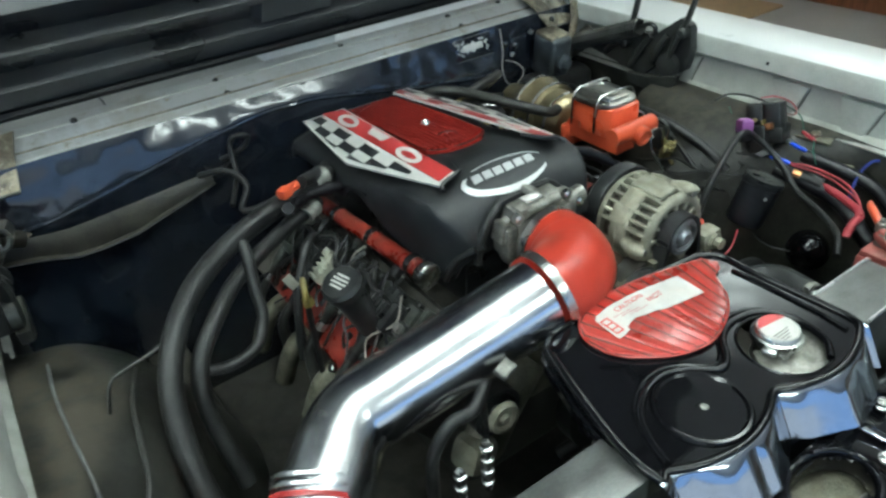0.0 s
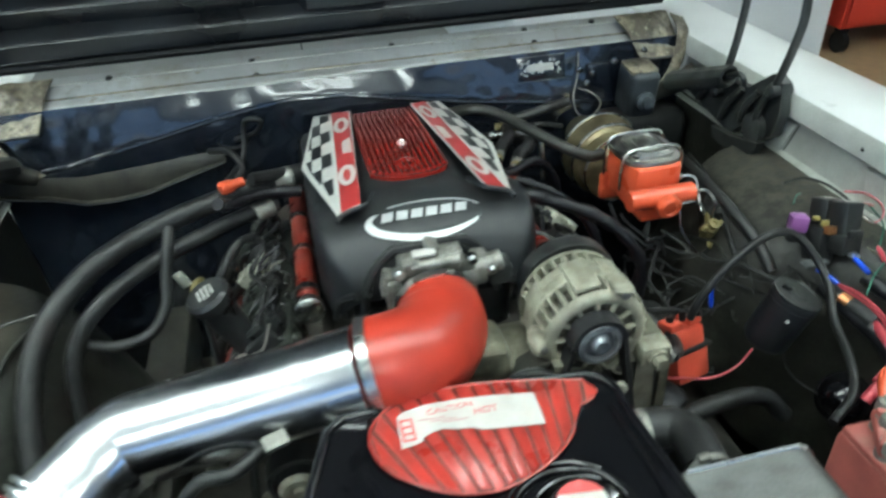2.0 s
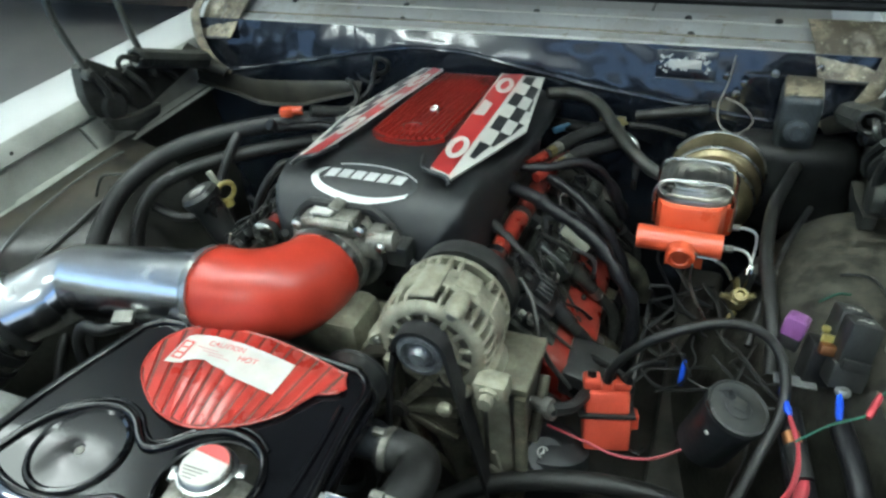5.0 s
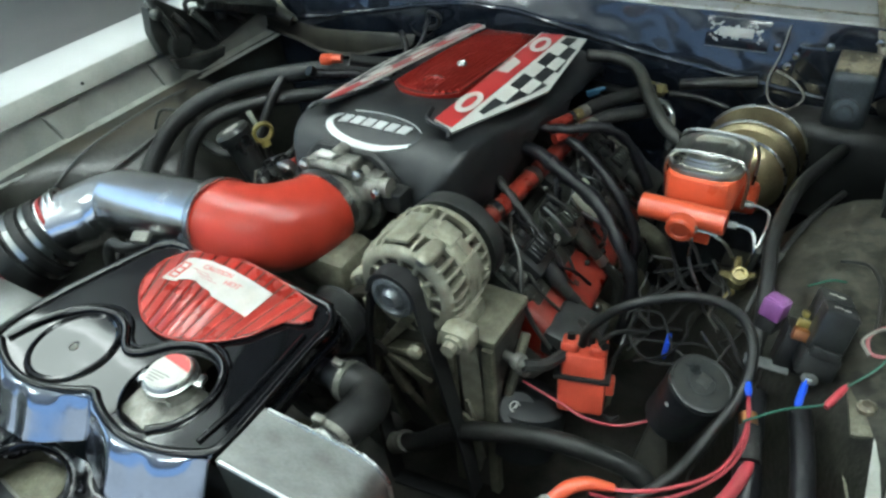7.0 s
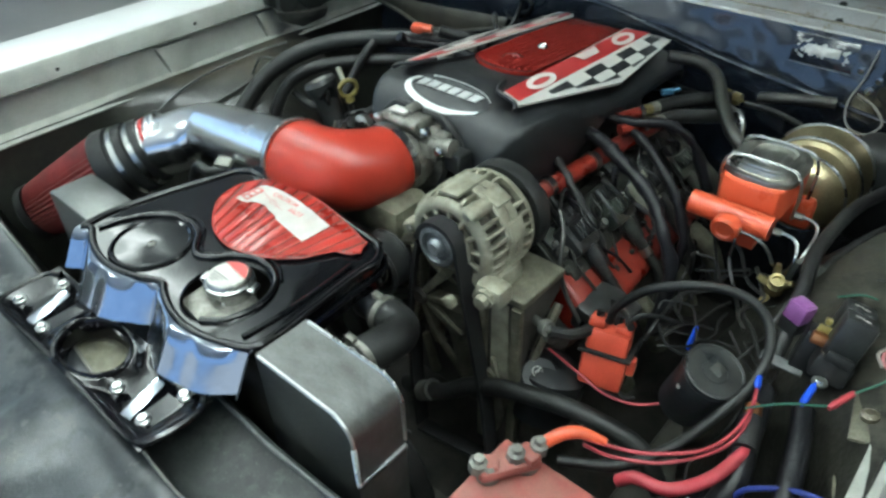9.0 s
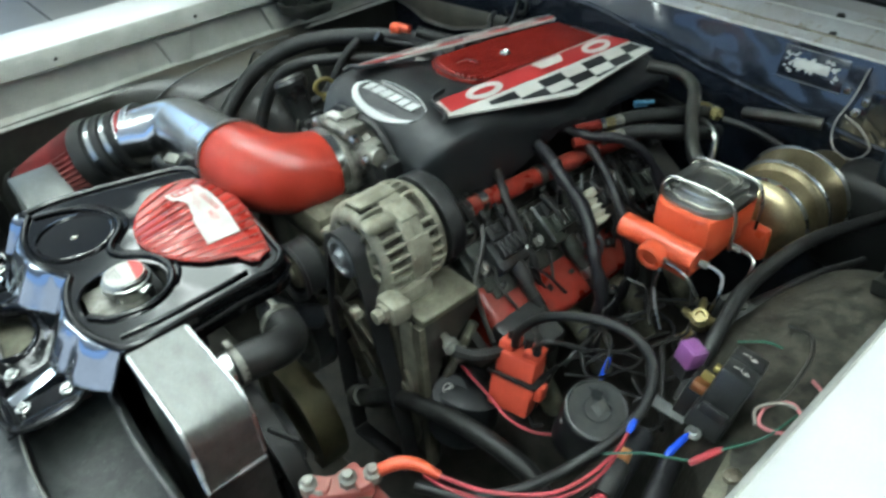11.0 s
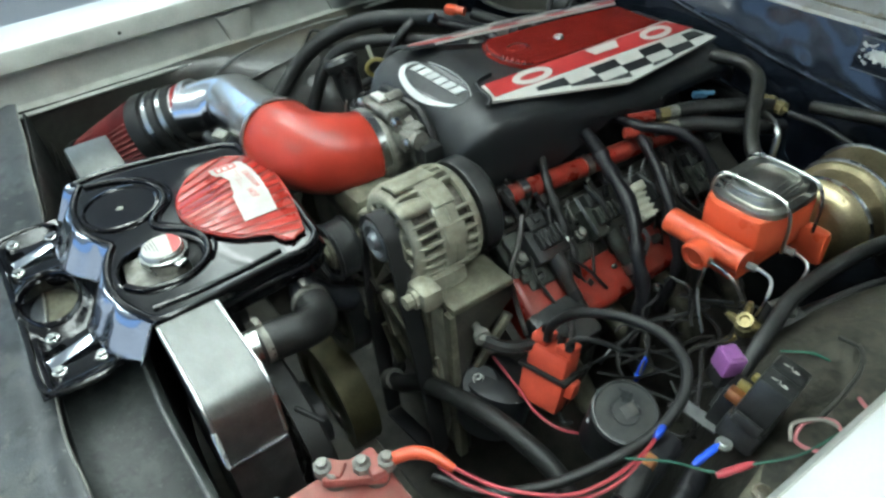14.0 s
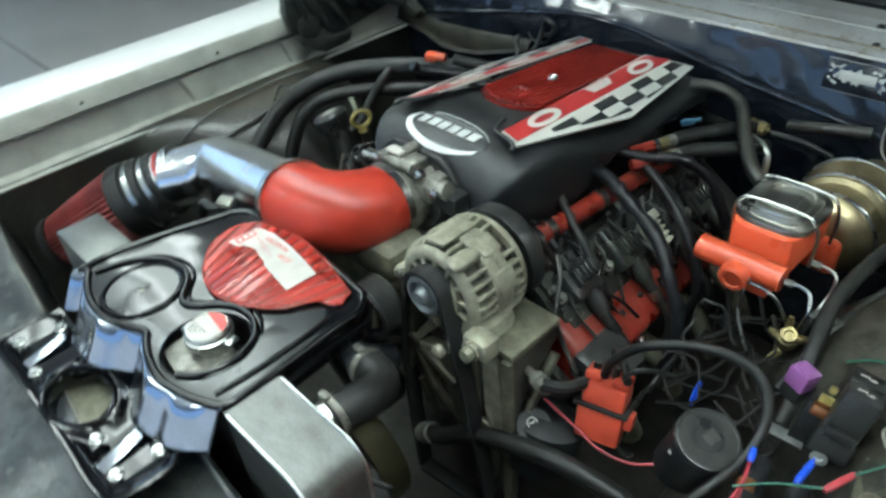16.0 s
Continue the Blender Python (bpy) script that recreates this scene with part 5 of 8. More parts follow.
def engine_harness():
    """Wrapped wiring looms lying over the banks."""
    runs = [([(0.165, 0.895, 0.87), (0.238, 0.864, 0.878), (0.28, 0.85, 0.866), (0.345, 0.83, 0.84), (0.388, 0.80, 0.805), (0.412, 0.793, 0.75), (0.405, 0.79, 0.64)], 0.0115),
            ([(0.22, 0.96, 0.86), (0.27, 0.94, 0.855), (0.32, 0.92, 0.83), (0.36, 0.905, 0.79), (0.385, 0.895, 0.73), (0.37, 0.89, 0.64)], 0.0088),
            ([(0.205, 0.735, 0.855), (0.24, 0.73, 0.845), (0.275, 0.735, 0.81), (0.305, 0.735, 0.76), (0.32, 0.72, 0.69)], 0.006),
            ([(0.245, 0.69, 0.88), (0.265, 0.71, 0.835), (0.287, 0.723, 0.785), (0.315, 0.723, 0.75), (0.35, 0.715, 0.735), (0.40, 0.68, 0.755), (0.43, 0.645, 0.77)], 0.0055),
            ([(0.20, 0.80, 0.87), (0.245, 0.775, 0.85), (0.285, 0.765, 0.815), (0.32, 0.76, 0.77), (0.34, 0.75, 0.70)], 0.008),
            ([(0.17, 0.94, 0.875), (0.24, 0.95, 0.872), (0.29, 0.98, 0.872), (0.33, 1.0, 0.84), (0.36, 1.02, 0.76)], 0.009),
            ([(-0.165, 1.0, 0.825), (-0.178, 0.93, 0.838), (-0.165, 0.88, 0.850), (-0.188, 0.84, 0.832), (-0.168, 0.79, 0.838), (-0.172, 0.75, 0.828), (-0.145, 0.725, 0.828)], 0.0042),
            ([(-0.18, 0.93, 0.84), (-0.21, 0.9, 0.842), (-0.25, 0.87, 0.78), (-0.27, 0.85, 0.68)], 0.008),
            ([(-0.10, 0.98, 0.88), (-0.16, 0.97, 0.89), (-0.21, 0.93, 0.90), (-0.22, 0.91, 0.915)], 0.010)]
    for i, (pts, r) in enumerate(runs):
        bm = tube(bmesh.new(), smooth_path(pts, 5), [r * (0.80 + 0.32 * noise.noise(Vector((i * 3.7, k * 0.9, 0.5))) + 0.1 * (k % 3)) for k in range(len(smooth_path(pts, 5)))], 10, 1)
        tagged(part("wiring_loom", bm, "loom" if r > 0.0085 else "rubber"), "black taped wiring loom lying across the engine", "wiring", "engine looms")


engine_harness()


def alternator():
    x, z, y0 = 0.222, 0.862, 0.541
    alt = thing("alternator", (x, y0 + 0.06, z - 0.075), "dusty cast aluminium alternator with a cooling-slotted case", "alternator")
    bm = lathe(bmesh.new(), [(0.006, 0.0), (0.006, 0.052), (0.016, 0.057), (0.09, 0.057), (0.096, 0.05), (0.096, 0)], (x, y0, z), (0, 1, 0), 32)
    part("winding", bm, "winding", alt, "dark windings behind the slots")
    # front shell: outer rim, hub ring and the webs between its slots
    bm = lathe(bmesh.new(), [(0.007, 0.0515), (0.0, 0.0525), (-0.001, 0.0575), (0.0005, 0.0625), (0.0035, 0.0665), (0.0075, 0.0685), (0.009, 0.067), (0.009, 0.060)], (x, y0, z), (0, 1, 0), 48)
    shell = part("front_shell", bm, "cast", alt, "cast aluminium front shell", smooth=45)
    bm = lathe(bmesh.new(), [(0.008, 0.024), (-0.001, 0.026), (-0.0035, 0.030), (-0.0025, 0.0375), (0.0035, 0.0395), (0.008, 0.0385)], (x, y0, z), (0, 1, 0), 36)
    part("hub_ring", bm, "cast", shell)
    for i in range(13):
        a = 2 * math.pi * (i + 0.3) / 13
        bm = bmesh.new()
        box(bm, (0, 0, 0), (0.0068, 0.007, 0.021), 0.002, segs=1)
        bm.transform(pose(x + 0.0455 * math.cos(a), y0 + 0.0025, z + 0.0455 * math.sin(a)) @ Matrix.Rotation(-a + math.pi / 2, 4, "Y"))
        part("web", bm, "cast", shell)

    def fins(host, at, long, n, skip):
        for i in range(n):
            deg = 360 * (i + 0.5) / n
            if any(abs((deg - k + 180) % 360 - 180) < 9 for k in skip):
                continue
            q = radians(deg)
            bm = bmesh.new()
            bm = tube(bm, [(0, -0.50 * long, 0.0002), (0, -0.40 * long, 0.0042), (0, -0.15 * long, 0.0062), (0, 0.2 * long, 0.0062), (0, 0.5 * long, 0.0045)], [0.0026, 0.0029, 0.0029, 0.0027, 0.0027], 8, 2)
            box(bm, (0, 0, -0.001), (0.0046, long, 0.011), 0.001, segs=1)
            bm.transform(pose(x + 0.0645 * math.cos(q), y0 + at, z + 0.0645 * math.sin(q)) @ Matrix.Rotation(-q + math.pi / 2, 4, "Y"))
            part("fin", bm, "cast", host)

    fins(shell, 0.0205, 0.031, 30, (62, 98, 182, 302))
    # the smooth middle band and the slotted rear shell
    bm = lathe(bmesh.new(), [(0.0345, 0.060), (0.0345, 0.070), (0.0365, 0.0722), (0.042, 0.0728), (0.050, 0.0728), (0.0505, 0.0716), (0.0515, 0.0716), (0.052, 0.0728), (0.0615, 0.0728), (0.0655, 0.0715), (0.066, 0.060)], (x, y0, z), (0, 1, 0), 48)
    band = part("middle_band", bm, "cast", alt, "smooth cast middle band", smooth=30)
    for deg, wide in ((20, 0.030), (62, 0.030), (98, 0.034), (150, 0.03), (330, 0.032)):
        q = radians(deg)
        bm = bmesh.new()
        box(bm, (0, 0.003 if deg != 98 else -0.012, 0), (wide, 0.030 if deg != 98 else 0.058, 0.006), 0.0025)
        bm.transform(pose(x + 0.0712 * math.cos(q), y0 + 0.051, z + 0.0712 * math.sin(q)) @ Matrix.Rotation(-q + math.pi / 2, 4, "Y"))
        part("pad", bm, "cast", band, "flat cast pad")
    bm = lathe(bmesh.new(), [(0.0835, 0.060), (0.0835, 0.0708), (0.090, 0.0705), (0.0955, 0.066), (0.0985, 0.058), (0.0985, 0.03)], (x, y0, z), (0, 1, 0), 48)
    rear = part("rear_shell", bm, "cast", alt, "cast aluminium rear shell", smooth=45)
    fins(rear, 0.0765, 0.022, 30, (62, 182, 302))
    for deg in (62, 182, 302):
        ca, sa = math.cos(radians(deg)), math.sin(radians(deg))
        bm = tube(bmesh.new(), [(x + 0.0695 * ca, y0 - 0.001, z + 0.0695 * sa), (x + 0.071 * ca, y0 + 0.003, z + 0.071 * sa), (x + 0.0695 * ca, y0 + 0.02, z + 0.0695 * sa), (x + 0.066 * ca, y0 + 0.036, z + 0.066 * sa)], [0.0085, 0.0105, 0.0108, 0.009], 14, 2, flat=1.25)
        lug = part("lug", bm, "cast", alt, "cast through-bolt lug")
        bm = lathe(bmesh.new(), [(0, 0.0062), (0.003, 0.0062), (0.004, 0.004), (0.004, 0)], (x + 0.0695 * ca, y0 - 0.001, z + 0.0695 * sa), (0, -1, 0), 6)
        part("bolt", bm, "lead", lug)
    shrink = pose(x - 0.004, 0, z - 0.002) @ Matrix.Diagonal((0.95, 1, 0.95, 1)) @ pose(-x, 0, -z)
    for ob in alt.children_recursive:
        ob.data.transform(shrink)
    bm = lathe(bmesh.new(), [(0.03, 0.013), (-0.004, 0.013), (-0.006, 0.027), (-0.008, 0.0285), (-0.010, 0.0255), (-0.012, 0.0275), (-0.014, 0.0255), (-0.016, 0.0275), (-0.018, 0.0255), (-0.020, 0.0275), (-0.022, 0.0255), (-0.024, 0.0275), (-0.026, 0.0285), (-0.029, 0.027),
                             (-0.030, 0.022), (-0.024, 0.019), (-0.024, 0.014), (-0.03, 0.012), (-0.034, 0.0085), (-0.034, 0)], (x - 0.008, y0 + 0.007, z + 0.005), (0, 1, 0), 32)
    part("pulley", bm, "pulley", alt, "worn blue-grey steel pulley")
    bm = lathe(bmesh.new(), [(0.0985, 0.05), (0.099, 0.0655), (0.104, 0.067), (0.122, 0.066), (0.130, 0.058), (0.132, 0.04), (0.132, 0)], (x, y0, z), (0, 1, 0), 36)
    part("rear_cap", bm, "plasticg", alt, "black rear cap")
    # bracket
    br = thing("accessory_bracket", (0.30, 0.57, 0.5), "grimy cast aluminium accessory bracket below the alternator", "bracket")
    bm = bmesh.new()
    box(bm, (0.292, 0.538, 0.826), (0.04, 0.03, 0.03), 0.007), box(bm, (0.268, 0.575, 0.818), (0.05, 0.06, 0.04), 0.012)
    part("ear", bm, "cast", br)
    bm = bmesh.new()
    side = Matrix(((0, 0, 1, 0), (1, 0, 0, 0), (0, 1, 0, 0), (0, 0, 0, 1)))
    slab(bm, [(0.552, 0.803), (0.648, 0.803), (0.648, 0.772), (0.612, 0.742), (0.585, 0.715), (0.574, 0.69), (0.570, 0.52), (0.552, 0.52)], 0.272, 0.322, 0.004, side)
    part("web", bm, "block", br, "grimy dark bracket web")
    bm = bmesh.new()
    box(bm, (0.297, 0.598, 0.809), (0.064, 0.094, 0.012), 0.004)
    part("shelf", bm, "cast_dirty", br, "grimy bracket shelf")
    bm = slab(bmesh.new(), [(0.546, 0.803), (0.556, 0.803), (0.56, 0.52), (0.546, 0.52)], 0.314, 0.328, 0.003, side)
    part("rib", bm, "cast_dirty", br)
    bm = slab(bmesh.new(), [(0.546, 0.803), (0.556, 0.803), (0.56, 0.52), (0.546, 0.52)], 0.262, 0.274, 0.003, side)
    part("rib", bm, "cast_dirty", br)
    bm = tube(bmesh.new(), [(0.326, 0.566, 0.665), (0.328, 0.60, 0.715), (0.328, 0.636, 0.758)], 0.007, 8, 2)
    part("brace", bm, "cast_dirty", br, "diagonal brace")
    front = Matrix(((1, 0, 0, 0), (0, 0, 1, 0), (0, 1, 0, 0), (0, 0, 0, 1)))
    bm = slab(bmesh.new(), [(0.281, 0.80), (0.306, 0.80), (0.311, 0.72), (0.312, 0.63), (0.300, 0.56), (0.285, 0.52), (0.281, 0.60)], 0.549, 0.553, 0.001, front)
    part("front_web", bm, "cast", br, "pale cast front web")
    bm = slab(bmesh.new(), [(0.285, 0.70), (0.290, 0.70), (0.312, 0.60), (0.307, 0.59)], 0.544, 0.55, 0.0015, front)
    part("cross_rib", bm, "cast", br)
    bm = lathe(bmesh.new(), [(0, 0.013), (0.006, 0.013), (0.006, 0.009), (0.016, 0.009), (0.016, 0)], (0.292, 0.524, 0.826), (0, -1, 0), 8)
    part("bolt", bm, "cast", br, "pale dusty bolt head")
    # power steering pump
    ps = thing("power_steering_pump", (0.345, 0.6, 0.62), "black power steering pump with a white-marked cap", "pump")
    bm = lathe(bmesh.new(), [(-0.02, 0), (-0.02, 0.045), (0, 0.05), (0.05, 0.05), (0.065, 0.03), (0.065, 0)], (0.345, 0.59, 0.62), (0, 0.35, 1), 24)
    part("reservoir", bm, "plastic", ps)
    bm = lathe(bmesh.new(), [(0, 0.026), (0.012, 0.027), (0.016, 0.023), (0.016, 0)], (0.341, 0.579, 0.672), (0.35, -0.45, 0.9), 20)
    cap = part("cap", bm, "plastic", ps, "black cap with white marks")
    mm = pose(0.3464, 0.5722, 0.6865) @ Vector((0.35, -0.45, 0.9)).to_track_quat("Z", "Y").to_matrix().to_4x4()
    bm = tube(bmesh.new(), [(-0.003 + 0.0065 * math.cos(a), 0.004 + 0.0065 * math.sin(a), 0) for a in (2 * math.pi * k / 20 for k in range(21))], 0.0007, 6, 1, caps=False)
    for at, size, tn in (((-0.003, 0.004), (0.008, 0.0016), 30), ((-0.001, 0.005), (0.0016, 0.006), -20), ((0.004, -0.009), (0.010, 0.0014), 8), ((0.004, -0.013), (0.006, 0.0014), 8)):
        box(bm, (*at, 0), (*size, 0.0006), 0, (0, 0, tn))
    bm.transform(mm)
    part("mark", bm, "sticker", cap, "white printed mark")
    for yy, zz in ((0.565, 0.775), (0.58, 0.75)):
        bm = lathe(bmesh.new(), [(0, 0.006), (0.02, 0.006), (0.02, 0.011), (0.03, 0.011), (0.03, 0.006), (0.036, 0)], (0.322, yy + 0.022, zz - 0.012), (1, -0.3, 0.15), 10)
        part("fitting", bm, "lead", ps, "bright hose fitting")
    bm = bmesh.new()
    box(bm, (0.372, 0.69, 0.725), (0.07, 0.08, 0.045), 0.010, (0, 15, 0))
    part("body", bm, "plasticg", ps)
    bm = tube(bmesh.new(), [(0.352, 0.578, 0.765), (0.372, 0.60, 0.755), (0.385, 0.65, 0.74), (0.39, 0.70, 0.70)], 0.008, 8)
    part("pressure_hose", bm, "rubber", ps)


alternator()


def front_drive():
    """Pump, pulleys and belt on the front of the engine."""
    def pulley(at, r, w, mat, name, label):
        bm = lathe(bmesh.new(), [(0, 0), (0, r * 0.25), (0.004, r * 0.3), (0.008, r * 0.75), (0.0, r * 0.82), (0.0, r), (w, r), (w, r * 0.8), (w, 0)], at, (0, 1, 0), 30)
        return part(name, bm, mat, engine, label)

    bm = lathe(bmesh.new(), [(0.004, 0), (0.004, 0.012), (0.0, 0.014), (0.0, 0.024), (0.007, 0.027), (0.007, 0.031), (-0.002, 0.034), (-0.003, 0.040), (0.001, 0.042), (0.003, 0.0395), (0.028, 0.0395), (0.031, 0.042), (0.034, 0.040), (0.034, 0)], (0.128, 0.492, 0.808), (0, 1, 0), 36)
    idler = part("idler_pulley", bm, "plasticg", engine, "shiny black idler pulley")
    bm = lathe(bmesh.new(), [(0.001, 0.0), (-0.006, 0.007), (-0.006, 0.010), (-0.001, 0.012), (-0.001, 0.023), (0.003, 0.025)], (0.128, 0.490, 0.808), (0, 1, 0), 24)
    part("idler_face", bm, "cast_dirty", idler, "tan idler face")
    bm = bmesh.new()
    tube(bm, [(0.128, 0.53, 0.806), (0.128, 0.56, 0.80), (0.14, 0.575, 0.78)], [0.014, 0.018, 0.02], 12, 3)
    part("tensioner_arm", bm, "cast_dirty", engine, "grimy cast tensioner arm")
    for p in ((0.242, 0.517, 0.798), (0.150, 0.528, 0.690)):
        bm = lathe(bmesh.new(), [(0, 0.009), (0.008, 0.009), (0.010, 0.006), (0.010, 0)], p, (0, -1, 0), 8)
        part("bolt", bm, "cast", engine, "pale dusty bolt head")
    pulley((-0.148, 0.50, 0.768), 0.036, 0.026, "plasticg", "tensioner_pulley", "black tensioner pulley")
    bm = lathe(bmesh.new(), [(-0.008, 0.0), (-0.008, 0.006), (-0.003, 0.008), (-0.002, 0.013), (-0.006, 0.016), (-0.006, 0.021), (0.002, 0.024)], (-0.148, 0.49, 0.768), (0, 1, 0), 24)
    part("tensioner_face", bm, "cast", engine, "pale tensioner face")
    bm = bmesh.new()
    box(bm, (-0.178, 0.515, 0.702), (0.05, 0.05, 0.05), 0.014, (0, 20, 10)), tube(bm, [(-0.175, 0.52, 0.70), (-0.15, 0.53, 0.74)], [0.02, 0.016], 10, 1)
    part("tensioner_body", bm, "cast", engine, "tan cast tensioner body")
    pulley((0.06, 0.495, 0.66), 0.085, 0.03, "plasticg", "water_pump_pulley", "black pump pulley")
    pulley((0.03, 0.465, 0.43), 0.105, 0.05, "olive", "crank_pulley", "olive plated crank pulley")
    bm = bmesh.new()
    box(bm, (0.06, 0.60, 0.75), (0.26, 0.1, 0.16), 0.03), box(bm, (0.06, 0.585, 0.83), (0.12, 0.08, 0.06), 0.02)
    tube(bm, [(0.20, 0.57, 0.76), (0.235, 0.56, 0.72), (0.25, 0.565, 0.64)], 0.03, 12), tube(bm, [(-0.05, 0.56, 0.76), (-0.1, 0.55, 0.72), (-0.13, 0.56, 0.64)], 0.03, 12)
    part("water_pump", bm, "cast_dirty", engine, "grimy cast water pump")
    # star-ribbed front casting, darker between its ribs
    hub = Vector((0.173, 0.528, 0.760))
    bm = lathe(bmesh.new(), [(0.04, 0.0), (0.04, 0.080), (0.012, 0.078), (0.010, 0.074), (0.016, 0.070), (0.018, 0.022), (0.0, 0.014), (-0.004, 0.010), (-0.004, 0.0)], hub, (0, 1, 0), 30)
    star = part("star_casting", bm, "rust_dark", engine, "dark cast cover with tan star ribs")
    for k in range(9):
        q = radians(12 + 40 * k)
        dv = Vector((math.cos(q), 0, math.sin(q)))
        bm = bmesh.new()
        slab(bm, [(0.008, -0.0045), (0.078, -0.0085 + 0.003 * (k % 2)), (0.080, 0.0085), (0.008, 0.0045)], 0.0, 0.018, 0.002)
        bm.transform(pose(*(hub + Vector((0, 0.018, 0)))) @ Matrix.Rotation(-q, 4, "Y") @ Matrix.Rotation(math.pi / 2, 4, "X"))
        part("rib", bm, "cast_dirty", star)
    for k in range(4):
        q = radians(250 + 22 * k)
        dv = Vector((math.cos(q), 0, math.sin(q)))
        bm = tube(bmesh.new(), [hub + dv * 0.075 + Vector((0, 0.006, 0)), hub + dv * 0.16 + Vector((0.012 * k - 0.01, 0.02, 0))], [0.006, 0.008], 8, 1, flat=0.6)
        part("rib", bm, "cast_dirty", star)
    # the ribbed belt
    bm = bmesh.new()
    line = [(0.1775, 0.868)] + [(0.214 + 0.0315 * math.cos(radians(a)), 0.868 + 0.0315 * math.sin(radians(a))) for a in range(180, -1, -15)] + [(0.25, 0.84), (0.29, 0.62), (0.30, 0.53), (0.29, 0.50), (0.16, 0.47)]
    line2 = [(0.16, 0.48), (0.155, 0.60), (0.158, 0.72), (0.168, 0.80), (0.181, 0.86)]
    for ln_ in (line, line2):
        rows = []
        for i, (x, z) in enumerate(ln_):
            a, b = ln_[max(i - 1, 0)], ln_[min(i + 1, len(ln_) - 1)]
            d = Vector((b[0] - a[0], 0, b[1] - a[1])).normalized()
            n = Vector((d.z, 0, -d.x)) * 0.0028
            rows.append([bm.verts.new((x + k * n.x, y, z + k * n.z)) for k, y in ((-1, 0.519), (1, 0.519), (1, 0.543), (-1, 0.543))])
        for a, b in zip(rows, rows[1:]):
            for i in range(4):
                bm.faces.new((a[i], a[(i + 1) % 4], b[(i + 1) % 4], b[i]))
    bmesh.ops.recalc_face_normals(bm, faces=bm.faces[:])
    part("drive_belt", bm, "belt", engine, "black ribbed drive belt")
    # electric fan ring behind the radiator
    fan = thing("cooling_fan", (0.15, 0.40, 0.42), "dark electric radiator fan in its ring", "fan")
    for x in (-0.09, 0.2):
        bm = lathe(bmesh.new(), [(0, 0.125), (0, 0.136), (0.025, 0.137), (0.029, 0.134), (0.025, 0.13), (0.01, 0.127), (0.01, 0.125)], (x, 0.345, 0.61), (0, 1, 0), 40)
        part("ring", bm, "rubber", fan, "dark fan ring")
        bm = lathe(bmesh.new(), [(0, 0), (0, 0.05), (0.05, 0.045), (0.055, 0)], (x, 0.35, 0.62), (0, 1, 0), 20)
        part("motor", bm, "plasticg", fan)
        for i in range(7):
            a = 2 * math.pi * i / 7
            bm = bmesh.new()
            box(bm, (0.09, 0, 0), (0.09, 0.006, 0.04), 0.002, (35, 0, 0), 1)
            bm.transform(pose(x, 0.365, 0.62) @ Matrix.Rotation(a, 4, "Y"))
            part("blade", bm, "plasticg", fan)


front_drive()


